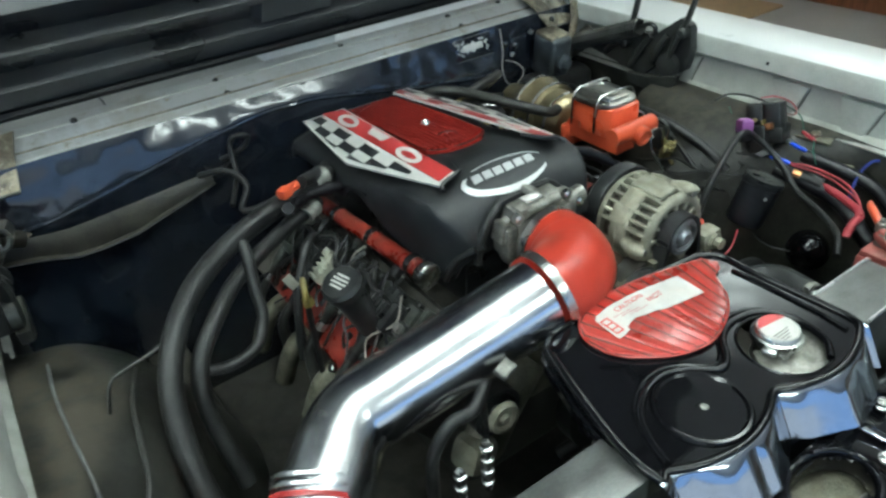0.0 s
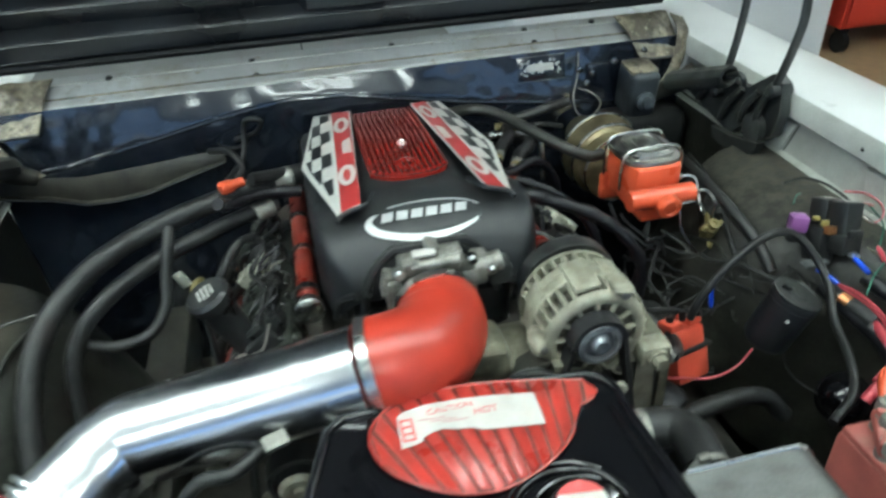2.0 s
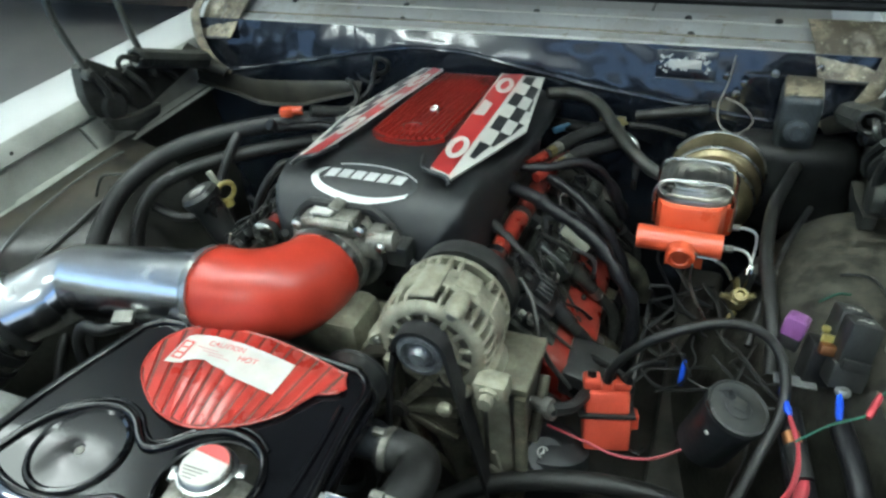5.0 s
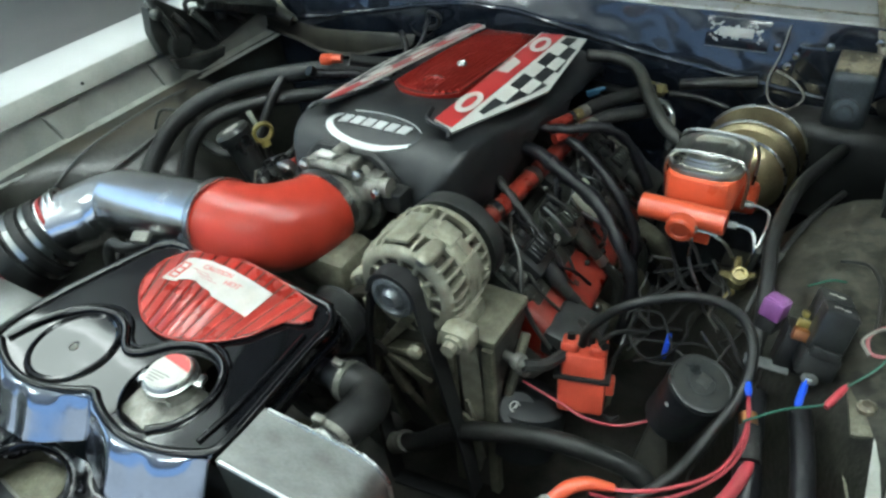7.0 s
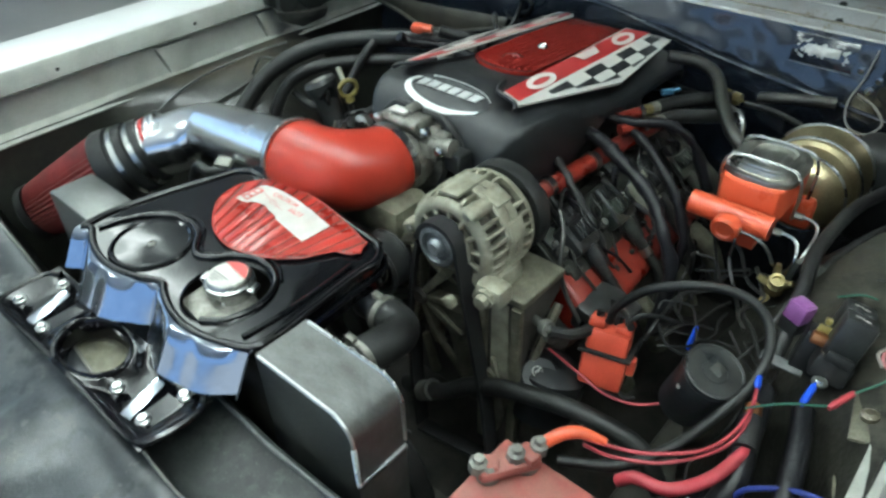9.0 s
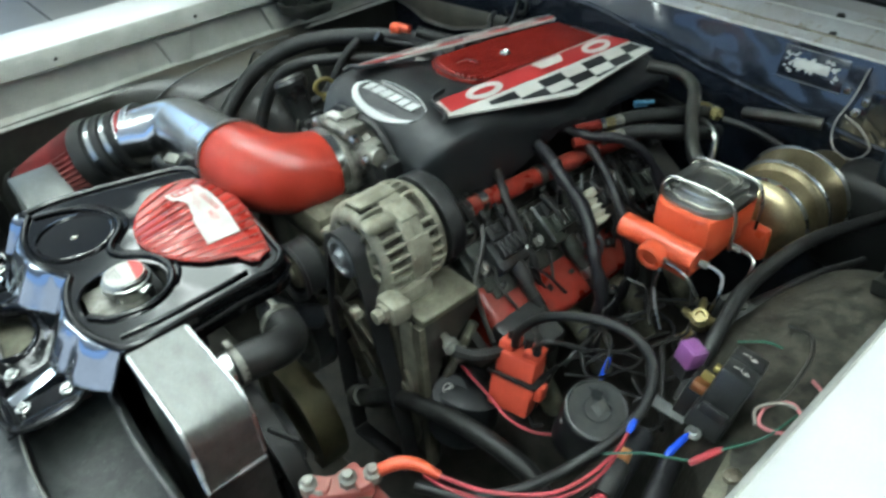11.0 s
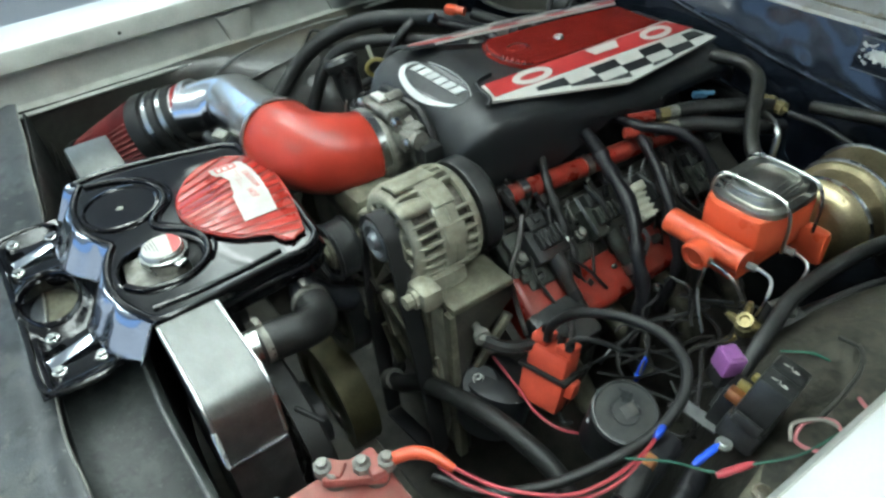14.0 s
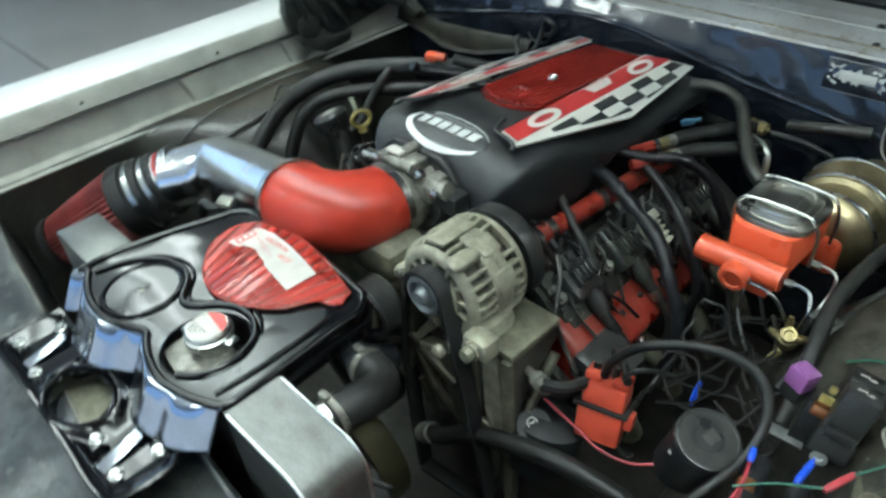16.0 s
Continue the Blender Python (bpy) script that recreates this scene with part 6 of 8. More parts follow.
# ---- air intake ----
def air_intake():
    it = thing("air_intake", (-0.3, 0.5, 0.70), "polished intake tube with a red silicone elbow and red cone filter", "air intake")
    z = 0.888
    joint, bend, end = Vector((-0.058, 0.525, 0.893)), Vector((-0.343, 0.552, 0.828)), Vector((-0.408, 0.482, 0.801))
    bm = tube(bmesh.new(), [(0.043, 0.614, 0.886), (0.043, 0.602, 0.886), (0.037, 0.576, 0.887), (0.018, 0.546, 0.890), (-0.014, 0.529, 0.893), joint], [0.0515, 0.053, 0.056, 0.0575, 0.0570, 0.0558], 64, 14)
    part("elbow", bm, "silicone", it, "matt red silicone elbow")
    along = (bend - joint).normalized()
    bm = tube(bmesh.new(), [joint, joint + along * 0.09, joint + along * 0.18, joint + along * 0.235, bend + Vector((0.027, -0.004, 0.006)), bend + Vector((-0.002, -0.018, -0.003)), bend + Vector((-0.028, -0.041, -0.013)), end], 0.0515, 48, 10)
    part("pipe", bm, "chrome", it, "polished metal pipe")
    d = along
    for at, dr, r, mat in ((joint - along * 0.012, along, 0.0580, "bright"), (Vector((0.043, 0.617, 0.886)), Vector((0, 1, 0)), 0.0535, "bright")):
        bm = lathe(bmesh.new(), [(-0.006, r - 0.003), (-0.006, r), (0.006, r), (0.006, r - 0.003)], at, dr, 36)
        cl = part("clamp", bm, mat, it, "bright band clamp")
        bm = bmesh.new()
        box(bm, (at.x - 0.0, at.y - 0.045, at.z - 0.04), (0.014, 0.022, 0.012), 0.002, (20, 0, 0))
        tube(bm, [(at.x, at.y - 0.06, at.z - 0.045), (at.x, at.y - 0.03, at.z - 0.036)], 0.004, 8, 1)
        part("screw", bm, "bright", cl)
    f = (Vector((-0.475, 0.392, 0.752)) - end).normalized()
    bm = lathe(bmesh.new(), [(-0.016, 0.051), (-0.016, 0.0535), (-0.010, 0.0535), (-0.010, 0.051)], end, f, 32)
    part("red_ring", bm, "decalred", it, "red sleeve edge")
    for h in (-0.034, -0.024, -0.006):
        bm = lathe(bmesh.new(), [(h - 0.0035, 0.051), (h - 0.003, 0.0530), (h, 0.0540), (h + 0.003, 0.0530), (h + 0.0035, 0.051)], end, f, 32)
        part("bead", bm, "chrome", it, "polished rolled bead")
    bm = lathe(bmesh.new(), [(-0.005, 0.051), (-0.005, 0.057), (0.003, 0.059), (0.02, 0.058), (0.022, 0.062), (0.03, 0.064), (0.05, 0.064), (0.052, 0.069), (0.075, 0.072), (0.08, 0.07), (0.08, 0)], end, f, 36)
    part("coupler", bm, "rubber", it, "black rubber coupler")
    for h, r in ((0.012, 0.0600), (0.040, 0.0655)):
        bm = lathe(bmesh.new(), [(h - 0.0045, r - 0.003), (h - 0.0045, r), (h + 0.0045, r), (h + 0.0045, r - 0.003)], end, f, 36)
        part("clamp", bm, "bright", it, "bright band clamp")
    base = end + f * 0.08
    bm = bmesh.new()
    n = 44
    rings = []
    for h, r in ((0, 0.07), (0.10, 0.058), (0.15, 0.05)):
        rings.append((h, r))
    ax = f
    s_ = ax.cross(Vector((0, 0, 1))).normalized()
    u_ = ax.cross(s_)
    loops = []
    for h, r in rings:
        loops.append([bm.verts.new(base + ax * h + (s_ * math.cos(2 * math.pi * k / (2 * n)) + u_ * math.sin(2 * math.pi * k / (2 * n))) * (r if k % 2 else r - 0.005)) for k in range(2 * n)])
    for a, b in zip(loops, loops[1:]):
        for k in range(2 * n):
            bm.faces.new((a[k], a[(k + 1) % (2 * n)], b[(k + 1) % (2 * n)], b[k]))
    bm.faces.new(loops[-1])
    bmesh.ops.recalc_face_normals(bm, faces=bm.faces[:])
    part("filter", bm, "filter", it, "pleated red cone filter", smooth=10)
    bm = lathe(bmesh.new(), [(0.15, 0.052), (0.165, 0.052), (0.17, 0.045), (0.17, 0)], base, f, 30)
    part("end_cap", bm, "rubber", it)


air_intake()


# ---- radiator and its cover ----
def radiator():
    r = thing("radiator", (0.03, 0.29, 0.38), "bare welded aluminium radiator with square side tanks", "radiator")
    bm = bmesh.new()
    box(bm, (0.03, 0.288, 0.62), (0.40, 0.05, 0.46), 0.004)
    part("core", bm, "block", r, "dark finned core")
    bm = bmesh.new()
    prof = [(0.205, 0.38), (0.205, 0.884)] + [(0.345 - 0.03 + 0.03 * math.sin(radians(a)), 0.884 - 0.03 + 0.03 * math.cos(radians(a))) for a in range(0, 91, 15)] + [(0.345, 0.795), (0.345, 0.38)]
    m = Matrix(((1, 0, 0, 0), (0, 0, 1, 0), (0, 1, 0, 0), (0, 0, 0, 1)))
    slab(bm, prof, 0.255, 0.322, 0, m)
    tank = part("side_tank", bm, "alloy", r, "brushed aluminium side tank with weld beads", smooth=30)
    for y in (0.2555, 0.3215):
        pts = [(x, y, z) for x, z in [(0.21, 0.884)] + [(0.315 + 0.0305 * math.sin(radians(a)), 0.854 + 0.0305 * math.cos(radians(a))) for a in range(0, 91, 15)] + [(0.3455, 0.80)]]
        bm = tube(bmesh.new(), pts, 0.0022, 6, 3)
        part("weld", bm, "weld", tank, "weld bead")
    bm = tube(bmesh.new(), [(0.3462, 0.255, 0.85 - i * 0.00145) for i in range(40)] + [(0.3465, 0.2565 + i * 0.0017, 0.792) for i in range(39)], [0.0034 if i % 2 else 0.0022 for i in range(79)], 8, 1)
    part("weld", bm, "weld", tank, "rippled weld bead")
    bm = bmesh.new()
    box(bm, (0.325, 0.29, 0.58), (0.034, 0.062, 0.41), 0.004)
    part("lower_tank", bm, "alloy", r)
    bm = bmesh.new()
    box(bm, (-0.213, 0.2965, 0.63), (0.13, 0.064, 0.495), 0.003)
    part("side_tank", bm, "alloy", r, "brushed aluminium side tank")
    # outlet and hose
    bm = tube(bmesh.new(), [(0.25, 0.318, 0.835), (0.255, 0.355, 0.838)], 0.021, 18, 1)
    part("outlet", bm, "bright", r, "bright outlet pipe")
    # filler neck and cap
    bm = bmesh.new()
    slab(bm, [(0.062, 0.256), (0.14, 0.246), (0.156, 0.285), (0.146, 0.312), (0.11, 0.318), (0.075, 0.312), (0.06, 0.29)], 0.868, 0.876, 0.003)
    part("filler_plate", bm, "silvercast", r, "dull mottled filler seat")
    bm = lathe(bmesh.new(), [(-0.02, 0.024), (0.0, 0.022), (0.004, 0.022), (0.006, 0.026), (0.008, 0.026), (0.008, 0)], (0.100, 0.302, 0.882), (0, 0, 1), 28)
    part("filler_neck", bm, "bright", r, "bright filler neck")
    bm = lathe(bmesh.new(), [(0.0, 0.0), (0.0, 0.028), (0.003, 0.0285), (0.008, 0.028), (0.009, 0.025), (0.013, 0.0245), (0.0145, 0.023), (0.0145, 0)], (0.100, 0.302, 0.889), (0, 0, 1), 32)
    for a in (20, 200):
        box(bm, (0.100 + 0.029 * math.cos(radians(a)), 0.302 + 0.029 * math.sin(radians(a)), 0.892), (0.014, 0.016, 0.006), 0.002, (0, 0, a))
    cap = part("cap", bm, "bright", r, "bright pressure cap with a red and white disc")
    bm = slab(bmesh.new(), arc(0.100, 0.302, 0.022, 0, 360, 32)[:-1], 0.9036, 0.9042)
    disc = part("disc", bm, "sticker", cap, "worn white disc", smooth=0)
    bm = slab(bmesh.new(), arc(0.100, 0.302, 0.0221, 18, 148, 14), 0.9043, 0.9047)
    part("red_sector", bm, "redink", disc, "red sector", smooth=0)
    for k in range(4):
        bm = bmesh.new()
        box(bm, (0.095 - k * 0.001, 0.296 - k * 0.0035, 0.9044), (0.026 - k * 0.005, 0.0012, 0.0005), 0)
        part("print_bar", bm, "lead", disc, smooth=0)


radiator()


def radiator_cover():
    cv = thing("radiator_cover", (0.05, 0.34, 0.86), "gloss black stamped radiator cover with a red ribbed insert", "cover")
    z = 0.884

    def front(x):
        return 0.259 - 0.026 * abs(math.sin(math.pi * (x + 0.135) / 0.165)) ** 0.8

    outline = [(x, front(x)) for x in span(-0.147, 0.195, 34)] + [(0.199, 0.27), (0.199, 0.30), (0.192, 0.40)]
    outline += arc(0.157, 0.43, 0.036, 0, 80, 6) + [(0.05, 0.475)] + arc(-0.075, 0.435, 0.036, 100, 160, 5) + [(-0.135, 0.36), (-0.15, 0.29)]
    hole = arc(0.103, 0.294, 0.050, 0, 360, 40)[:-1]
    # the plate, with the cap hole through it
    bm = bmesh.new()
    vo, vh = [bm.verts.new((x, y, z)) for x, y in outline], [bm.verts.new((x, y, z)) for x, y in hole]
    eo = [bm.edges.new((vo[i], vo[(i + 1) % len(vo)])) for i in range(len(vo))]
    eh = [bm.edges.new((vh[i], vh[(i + 1) % len(vh)])) for i in range(len(vh))]
    bmesh.ops.triangle_fill(bm, use_beauty=True, edges=eo + eh)
    bmesh.ops.recalc_face_normals(bm, faces=bm.faces[:])
    if bm.faces[0].normal.z < 0:
        bmesh.ops.reverse_faces(bm, faces=bm.faces[:])
    for f in [f for f in bm.faces if all(((v.co.x - 0.103) ** 2 + (v.co.y - 0.294) ** 2) < 0.0506 ** 2 for v in f.verts)]:
        bm.faces.remove(f)
    up = bmesh.ops.extrude_face_region(bm, geom=bm.faces[:])
    bmesh.ops.translate(bm, verts=[v for v in up["geom"] if isinstance(v, bmesh.types.BMVert)], vec=(0, 0, -0.003))
    bmesh.ops.recalc_face_normals(bm, faces=bm.faces[:])
    plate = part("plate", bm, "gloss", cv, "gloss black plate")
    # rolled rim, down-turned skirt and pressed rings
    bm = tube(bmesh.new(), [(x, y, z) for x, y in outline + outline[:1]], 0.005, 10, 3)
    part("rim", bm, "gloss", cv, "rolled black rim")
    back = outline[36:]
    bm = sheet(bmesh.new(), range(len(back)), range(5), lambda i, k: (back[i][0] + (back[i][0] - 0.03) * 0.006 * k, back[i][1] + (back[i][1] - 0.33) * 0.010 * k, z - 0.009 * k))
    thicken(bm, 0.002)
    part("skirt", bm, "gloss", cv, "down-turned black skirt")
    bm = tube(bmesh.new(), [(x + (x - 0.03) * 0.02, y + (y - 0.33) * 0.03, z - 0.019) for x, y in back], 0.0042, 8, 2)
    part("lip", bm, "gloss", cv, "rolled black lip")
    bead = [(-0.128, 0.262), (-0.119, 0.291), (-0.102, 0.319), (-0.076, 0.337), (-0.045, 0.344), (-0.017, 0.336), (0.004, 0.318), (0.020, 0.311), (0.037, 0.320), (0.058, 0.341), (0.084, 0.352), (0.113, 0.350), (0.136, 0.336), (0.149, 0.306), (0.142, 0.268), (0.120, 0.248)]
    bm = tube(bmesh.new(), [(x, y, z + 0.001) for x, y in bead], 0.0045, 10, 5)
    part("bead", bm, "gloss", cv, "black pressed double curve")
    bm = tube(bmesh.new(), [(x, y + 0.009, z) for x, y in bead[1:-3]], 0.0026, 8, 5)
    part("bead", bm, "gloss", cv)
    bm = tube(bmesh.new(), [(x, y, z - 0.001) for x, y in arc(0.103, 0.294, 0.0505, 0, 360, 40)], 0.0022, 8, 1, caps=False)
    part("hole_edge", bm, "gloss", cv)
    bm = lathe(bmesh.new(), [(0, 0.052), (0.003, 0.050), (0.0035, 0.047), (0.001, 0.044), (0.0004, 0.006), (-0.001, 0.005), (-0.001, 0)], (-0.045, 0.289, z + 0.0008), (0, 0, 1), 40)
    part("dish", bm, "gloss", cv, "black dished disc with a centre hole")
    bm = lathe(bmesh.new(), [(0, 0.005), (0.001, 0.004), (0.001, 0)], (-0.043, 0.287, z + 0.0015), (0, 0, 1), 14)
    part("centre_hole", bm, "lead", cv)
    # long pressed line along the driver's edge
    bm = tube(bmesh.new(), [(0.176, 0.262, z + 0.001), (0.180, 0.31, z + 0.001), (0.179, 0.37, z + 0.001), (0.176, 0.415, z + 0.001)], 0.003, 8, 4)
    part("bead", bm, "gloss", cv)
    # red ribbed insert, running out to a point in the corner
    lens = [(0.166, 0.431), (0.1625, 0.4525), (0.157, 0.4545), (0.112, 0.4665), (0.068, 0.4755), (0.020, 0.4795), (-0.023, 0.475), (-0.050, 0.462), (-0.066, 0.437), (-0.063, 0.406), (-0.049, 0.384), (-0.018, 0.359), (0.008, 0.3475), (0.039, 0.343), (0.070, 0.350), (0.101, 0.366), (0.124, 0.385), (0.133, 0.401), (0.1425, 0.4195), (0.154, 0.4225), (0.164, 0.427)]
    # base darker than the ribs, so shade in the gaps is coloured in
    bm = slab(bmesh.new(), lens, z + 0.001, z + 0.0050, 0.0012)
    red = part("insert", bm, "groove", cv, "worn red ribbed insert, the gaps between its ribs coloured dark as shade", smooth=25)

    def inside(x, y):
        hit = False
        for (x0, y0), (x1, y1) in zip(lens, lens[1:] + lens[:1]):
            if (y0 > y) != (y1 > y) and x < x0 + (x1 - x0) * (y - y0) / (y1 - y0):
                hit = not hit
        return hit

    # the ribs fan out from a point ahead of the cover
    fan = Vector((0.077, 0.13))
    for i in range(36):
        turn = radians(-60.8 + 3.2 * i)
        d, w = Vector((math.sin(turn), math.cos(turn))), Vector((math.cos(turn), -math.sin(turn)))
        wide = radians(3.2) * 0.42
        sides = []
        for e in (-1, 1):
            reach = [r for r in (0.10 + k * 0.002 for k in range(150)) if inside(*(fan + d * r + w * e * r * wide))]
            sides.append((reach[0], reach[-1]) if len(reach) > 3 else None)
        if sides == [None, None]:
            continue
        if None in sides:
            near, far = sides[0] or sides[1]
            middle = (0.5 * (near + far) - 0.003, 0.5 * (near + far) + 0.003)
            sides = [q or middle for q in sides]
            wide *= 0.9
        bm = bmesh.new()
        rings = []
        for k, inset, h in ((0, 0.0, 0.0048), (0, 0.002, 0.0068), (1, -0.002, 0.0068), (1, 0.0, 0.0048)):
            ring = []
            for j, e, f, lift in ((0, -1, 1.0, False), (0, -1, 0.8, True), (1, 1, 0.8, True), (1, 1, 1.0, False)):
                r = sides[j][k] + inset
                ring.append(bm.verts.new((*(fan + d * r + w * e * f * r * wide), z + (h if lift else 0.0046))))
            rings.append(ring)
        for p, q in zip(rings, rings[1:]):
            for k in range(3):
                bm.faces.new((p[k], p[k + 1], q[k + 1], q[k]))
        bmesh.ops.recalc_face_normals(bm, faces=bm.faces[:])
        part("rib", bm, "redlens", red, "red rounded rib", smooth=50)
    bm = tube(bmesh.new(), [(x, y, z + 0.0045) for x, y in lens + lens[:1]], 0.0012, 8, 3, caps=False)
    part("edge", bm, "redlens", red, "thin red edge")
    # torn caution sticker
    st = [(-0.036, 0.450), (-0.0375, 0.430), (-0.038, 0.409), (-0.027, 0.410), (-0.016, 0.413), (-0.016, 0.417), (-0.006, 0.4215), (0.005, 0.4235), (0.019, 0.419), (0.034, 0.417), (0.042, 0.412), (0.073, 0.4075), (0.104, 0.403), (0.106, 0.446), (0.065, 0.4535), (0.030, 0.458), (-0.006, 0.459), (-0.030, 0.4545)]
    bm = slab(bmesh.new(), st, z + 0.0079, z + 0.0084)
    sticker = part("caution_sticker", bm, "sticker", red, "torn white caution sticker", smooth=0)
    lettering("sticker_word", "CAUTION", 0.0105, pose(0.018, 0.4475, z + 0.0088, 0, 0, 1), "redink", sticker, "faded red word")
    lettering("sticker_word", "HOT", 0.0115, pose(0.052, 0.436, z + 0.0088, 0, 0, 0), "redink", sticker, "faded red word")
    for k in range(3):
        bm = bmesh.new()
        box(bm, (-0.002 + 0.010 * k, 0.4385 - 0.004 * k, z + 0.0087), (0.028, 0.0007, 0.0004), 0, (0, 0, -3))
        part("print_bar", bm, "pinkwire", sticker, smooth=0)
    bm = bmesh.new()
    for dx, dy, sx, sy in ((0, 0.013, 0.013, 0.0022), (0, -0.013, 0.013, 0.0022), (-0.0055, 0, 0.0022, 0.024), (0.0055, 0, 0.0022, 0.024), (0, 0.004, 0.011, 0.0022), (0, -0.005, 0.011, 0.0022)):
        box(bm, (-0.0285 + dx, 0.430 + dy, z + 0.0087), (sx, sy, 0.0004), 0)
    part("warning_mark", bm, "redink", sticker, "red boxed mark", smooth=0)
    # one wavy fold stepping down in front, mirror in place of daylit gloss black
    prof = [(0.002, 0.886), (-0.003, 0.8855), (-0.006, 0.882), (-0.013, 0.868), (-0.021, 0.851), (-0.027, 0.839), (-0.043, 0.8345)]

    def fold(x, i):
        flute = 0.0017 * math.sin(x * 2 * math.pi / 0.061 + 0.6) + 0.0003 * math.sin(x * 2 * math.pi / 0.026)
        return (x, front(x) + prof[i][0] * 1.15 - 0.010 * (i / 6) * abs(math.sin(math.pi * (x + 0.135) / 0.165)) + flute * (1 < i < 6), prof[i][1])

    bm = sheet(bmesh.new(), span(-0.152, 0.2, 140), range(6), fold)
    thicken(bm, 0.002)
    part("fold", bm, "mirror_sheet", cv, "bright reflective wavy fold", smooth=60)
    # lower tray with the half-round cut-out
    def tray(x, y):
        d = math.hypot((x - 0.01) / 0.05, (y - 0.168) / 0.032)
        e = min(x + 0.165, 0.178 - x, y - 0.128) / 0.012
        lobe = 0.0
        for lx in (-0.105, 0.115):
            q = max(abs(x - lx) / 0.05, abs(y - 0.172) / 0.034)
            lobe += -0.007 * max(0, min(1, (1.0 - q) * 5))
        lip = 0.006 * math.exp(-((d - 1.18) / 0.12) ** 2)
        return (x, y, 0.831 + lobe + lip + 0.004 * (1 - max(0, min(1, e))))

    us, vs = span(-0.165, 0.178, 56), span(0.126, 0.212, 18)
    bm = sheet(bmesh.new(), us, vs, tray)
    gone = [f for f in bm.faces if math.hypot((f.calc_center_median().x - 0.01) / 0.05, (f.calc_center_median().y - 0.168) / 0.032) < 1]
    bmesh.ops.delete(bm, geom=gone, context="FACES")
    thicken(bm, 0.002)
    part("tray", bm, "gloss", cv, "gloss black lower tray with a round cut-out", smooth=50)
    ring = [(0.01 + 0.0535 * math.cos(a), 0.168 + 0.0345 * math.sin(a)) for a in (2 * math.pi * k / 48 for k in range(49))]
    wall = [(1.10, 0.833), (1.05, 0.8385), (1.0, 0.8405), (0.95, 0.8385), (0.92, 0.830), (0.91, 0.812)]
    bm = sheet(bmesh.new(), range(49), range(len(wall)), lambda i, k: (0.01 + (ring[i][0] - 0.01) * wall[k][0], 0.168 + (ring[i][1] - 0.168) * wall[k][0], wall[k][1]))
    bmesh.ops.remove_doubles(bm, verts=bm.verts[:], dist=1e-5)
    thicken(bm, 0.0015)
    part("collar", bm, "gloss", cv, "raised gloss black collar", smooth=60)
    bm = bmesh.new()
    box(bm, (0.01, 0.17, 0.800), (0.13, 0.075, 0.006), 0.002)
    part("under_plate", bm, "cast_dirty", cv, "tan dusty plate under the cut-out")
    bm = tube(bmesh.new(), [(x, y, 0.833) for x, y in [(-0.15, 0.206), (-0.165, 0.19), (-0.163, 0.14), (-0.14, 0.128)]] + [(x, y, 0.834) for x, y in ((-0.06, 0.130), (0.06, 0.130), (0.15, 0.128), (0.176, 0.142), (0.18, 0.19), (0.165, 0.21))], 0.004, 8, 4)
    part("tray_rim", bm, "gloss", cv)
    rng = random.Random(3)
    for x, y in ((-0.14, 0.15), (-0.07, 0.145), (0.085, 0.155), (0.145, 0.15), (0.15, 0.195), (-0.125, 0.197)):
        bm = lathe(bmesh.new(), [(0, 0.008), (0.003, 0.008), (0.004, 0.005), (0.007, 0.005), (0.007, 0)], (x, y, 0.832), (0, 0, 1), 10)
        part("bolt", bm, "bright", cv, "bright bolt")
    # bright strips added in the recesses as the gloss tray's reflections
    for x0 in (-0.105, 0.115):
        bm = bmesh.new()
        box(bm, (x0 + 0.0, 0.168, 0.829), (0.014, 0.055, 0.003), 0.001, (6, 10, 12))
        part("plate_flat", bm, "mirror_sheet", cv, "bright strip added in place of a reflection on the tray")


radiator_cover()

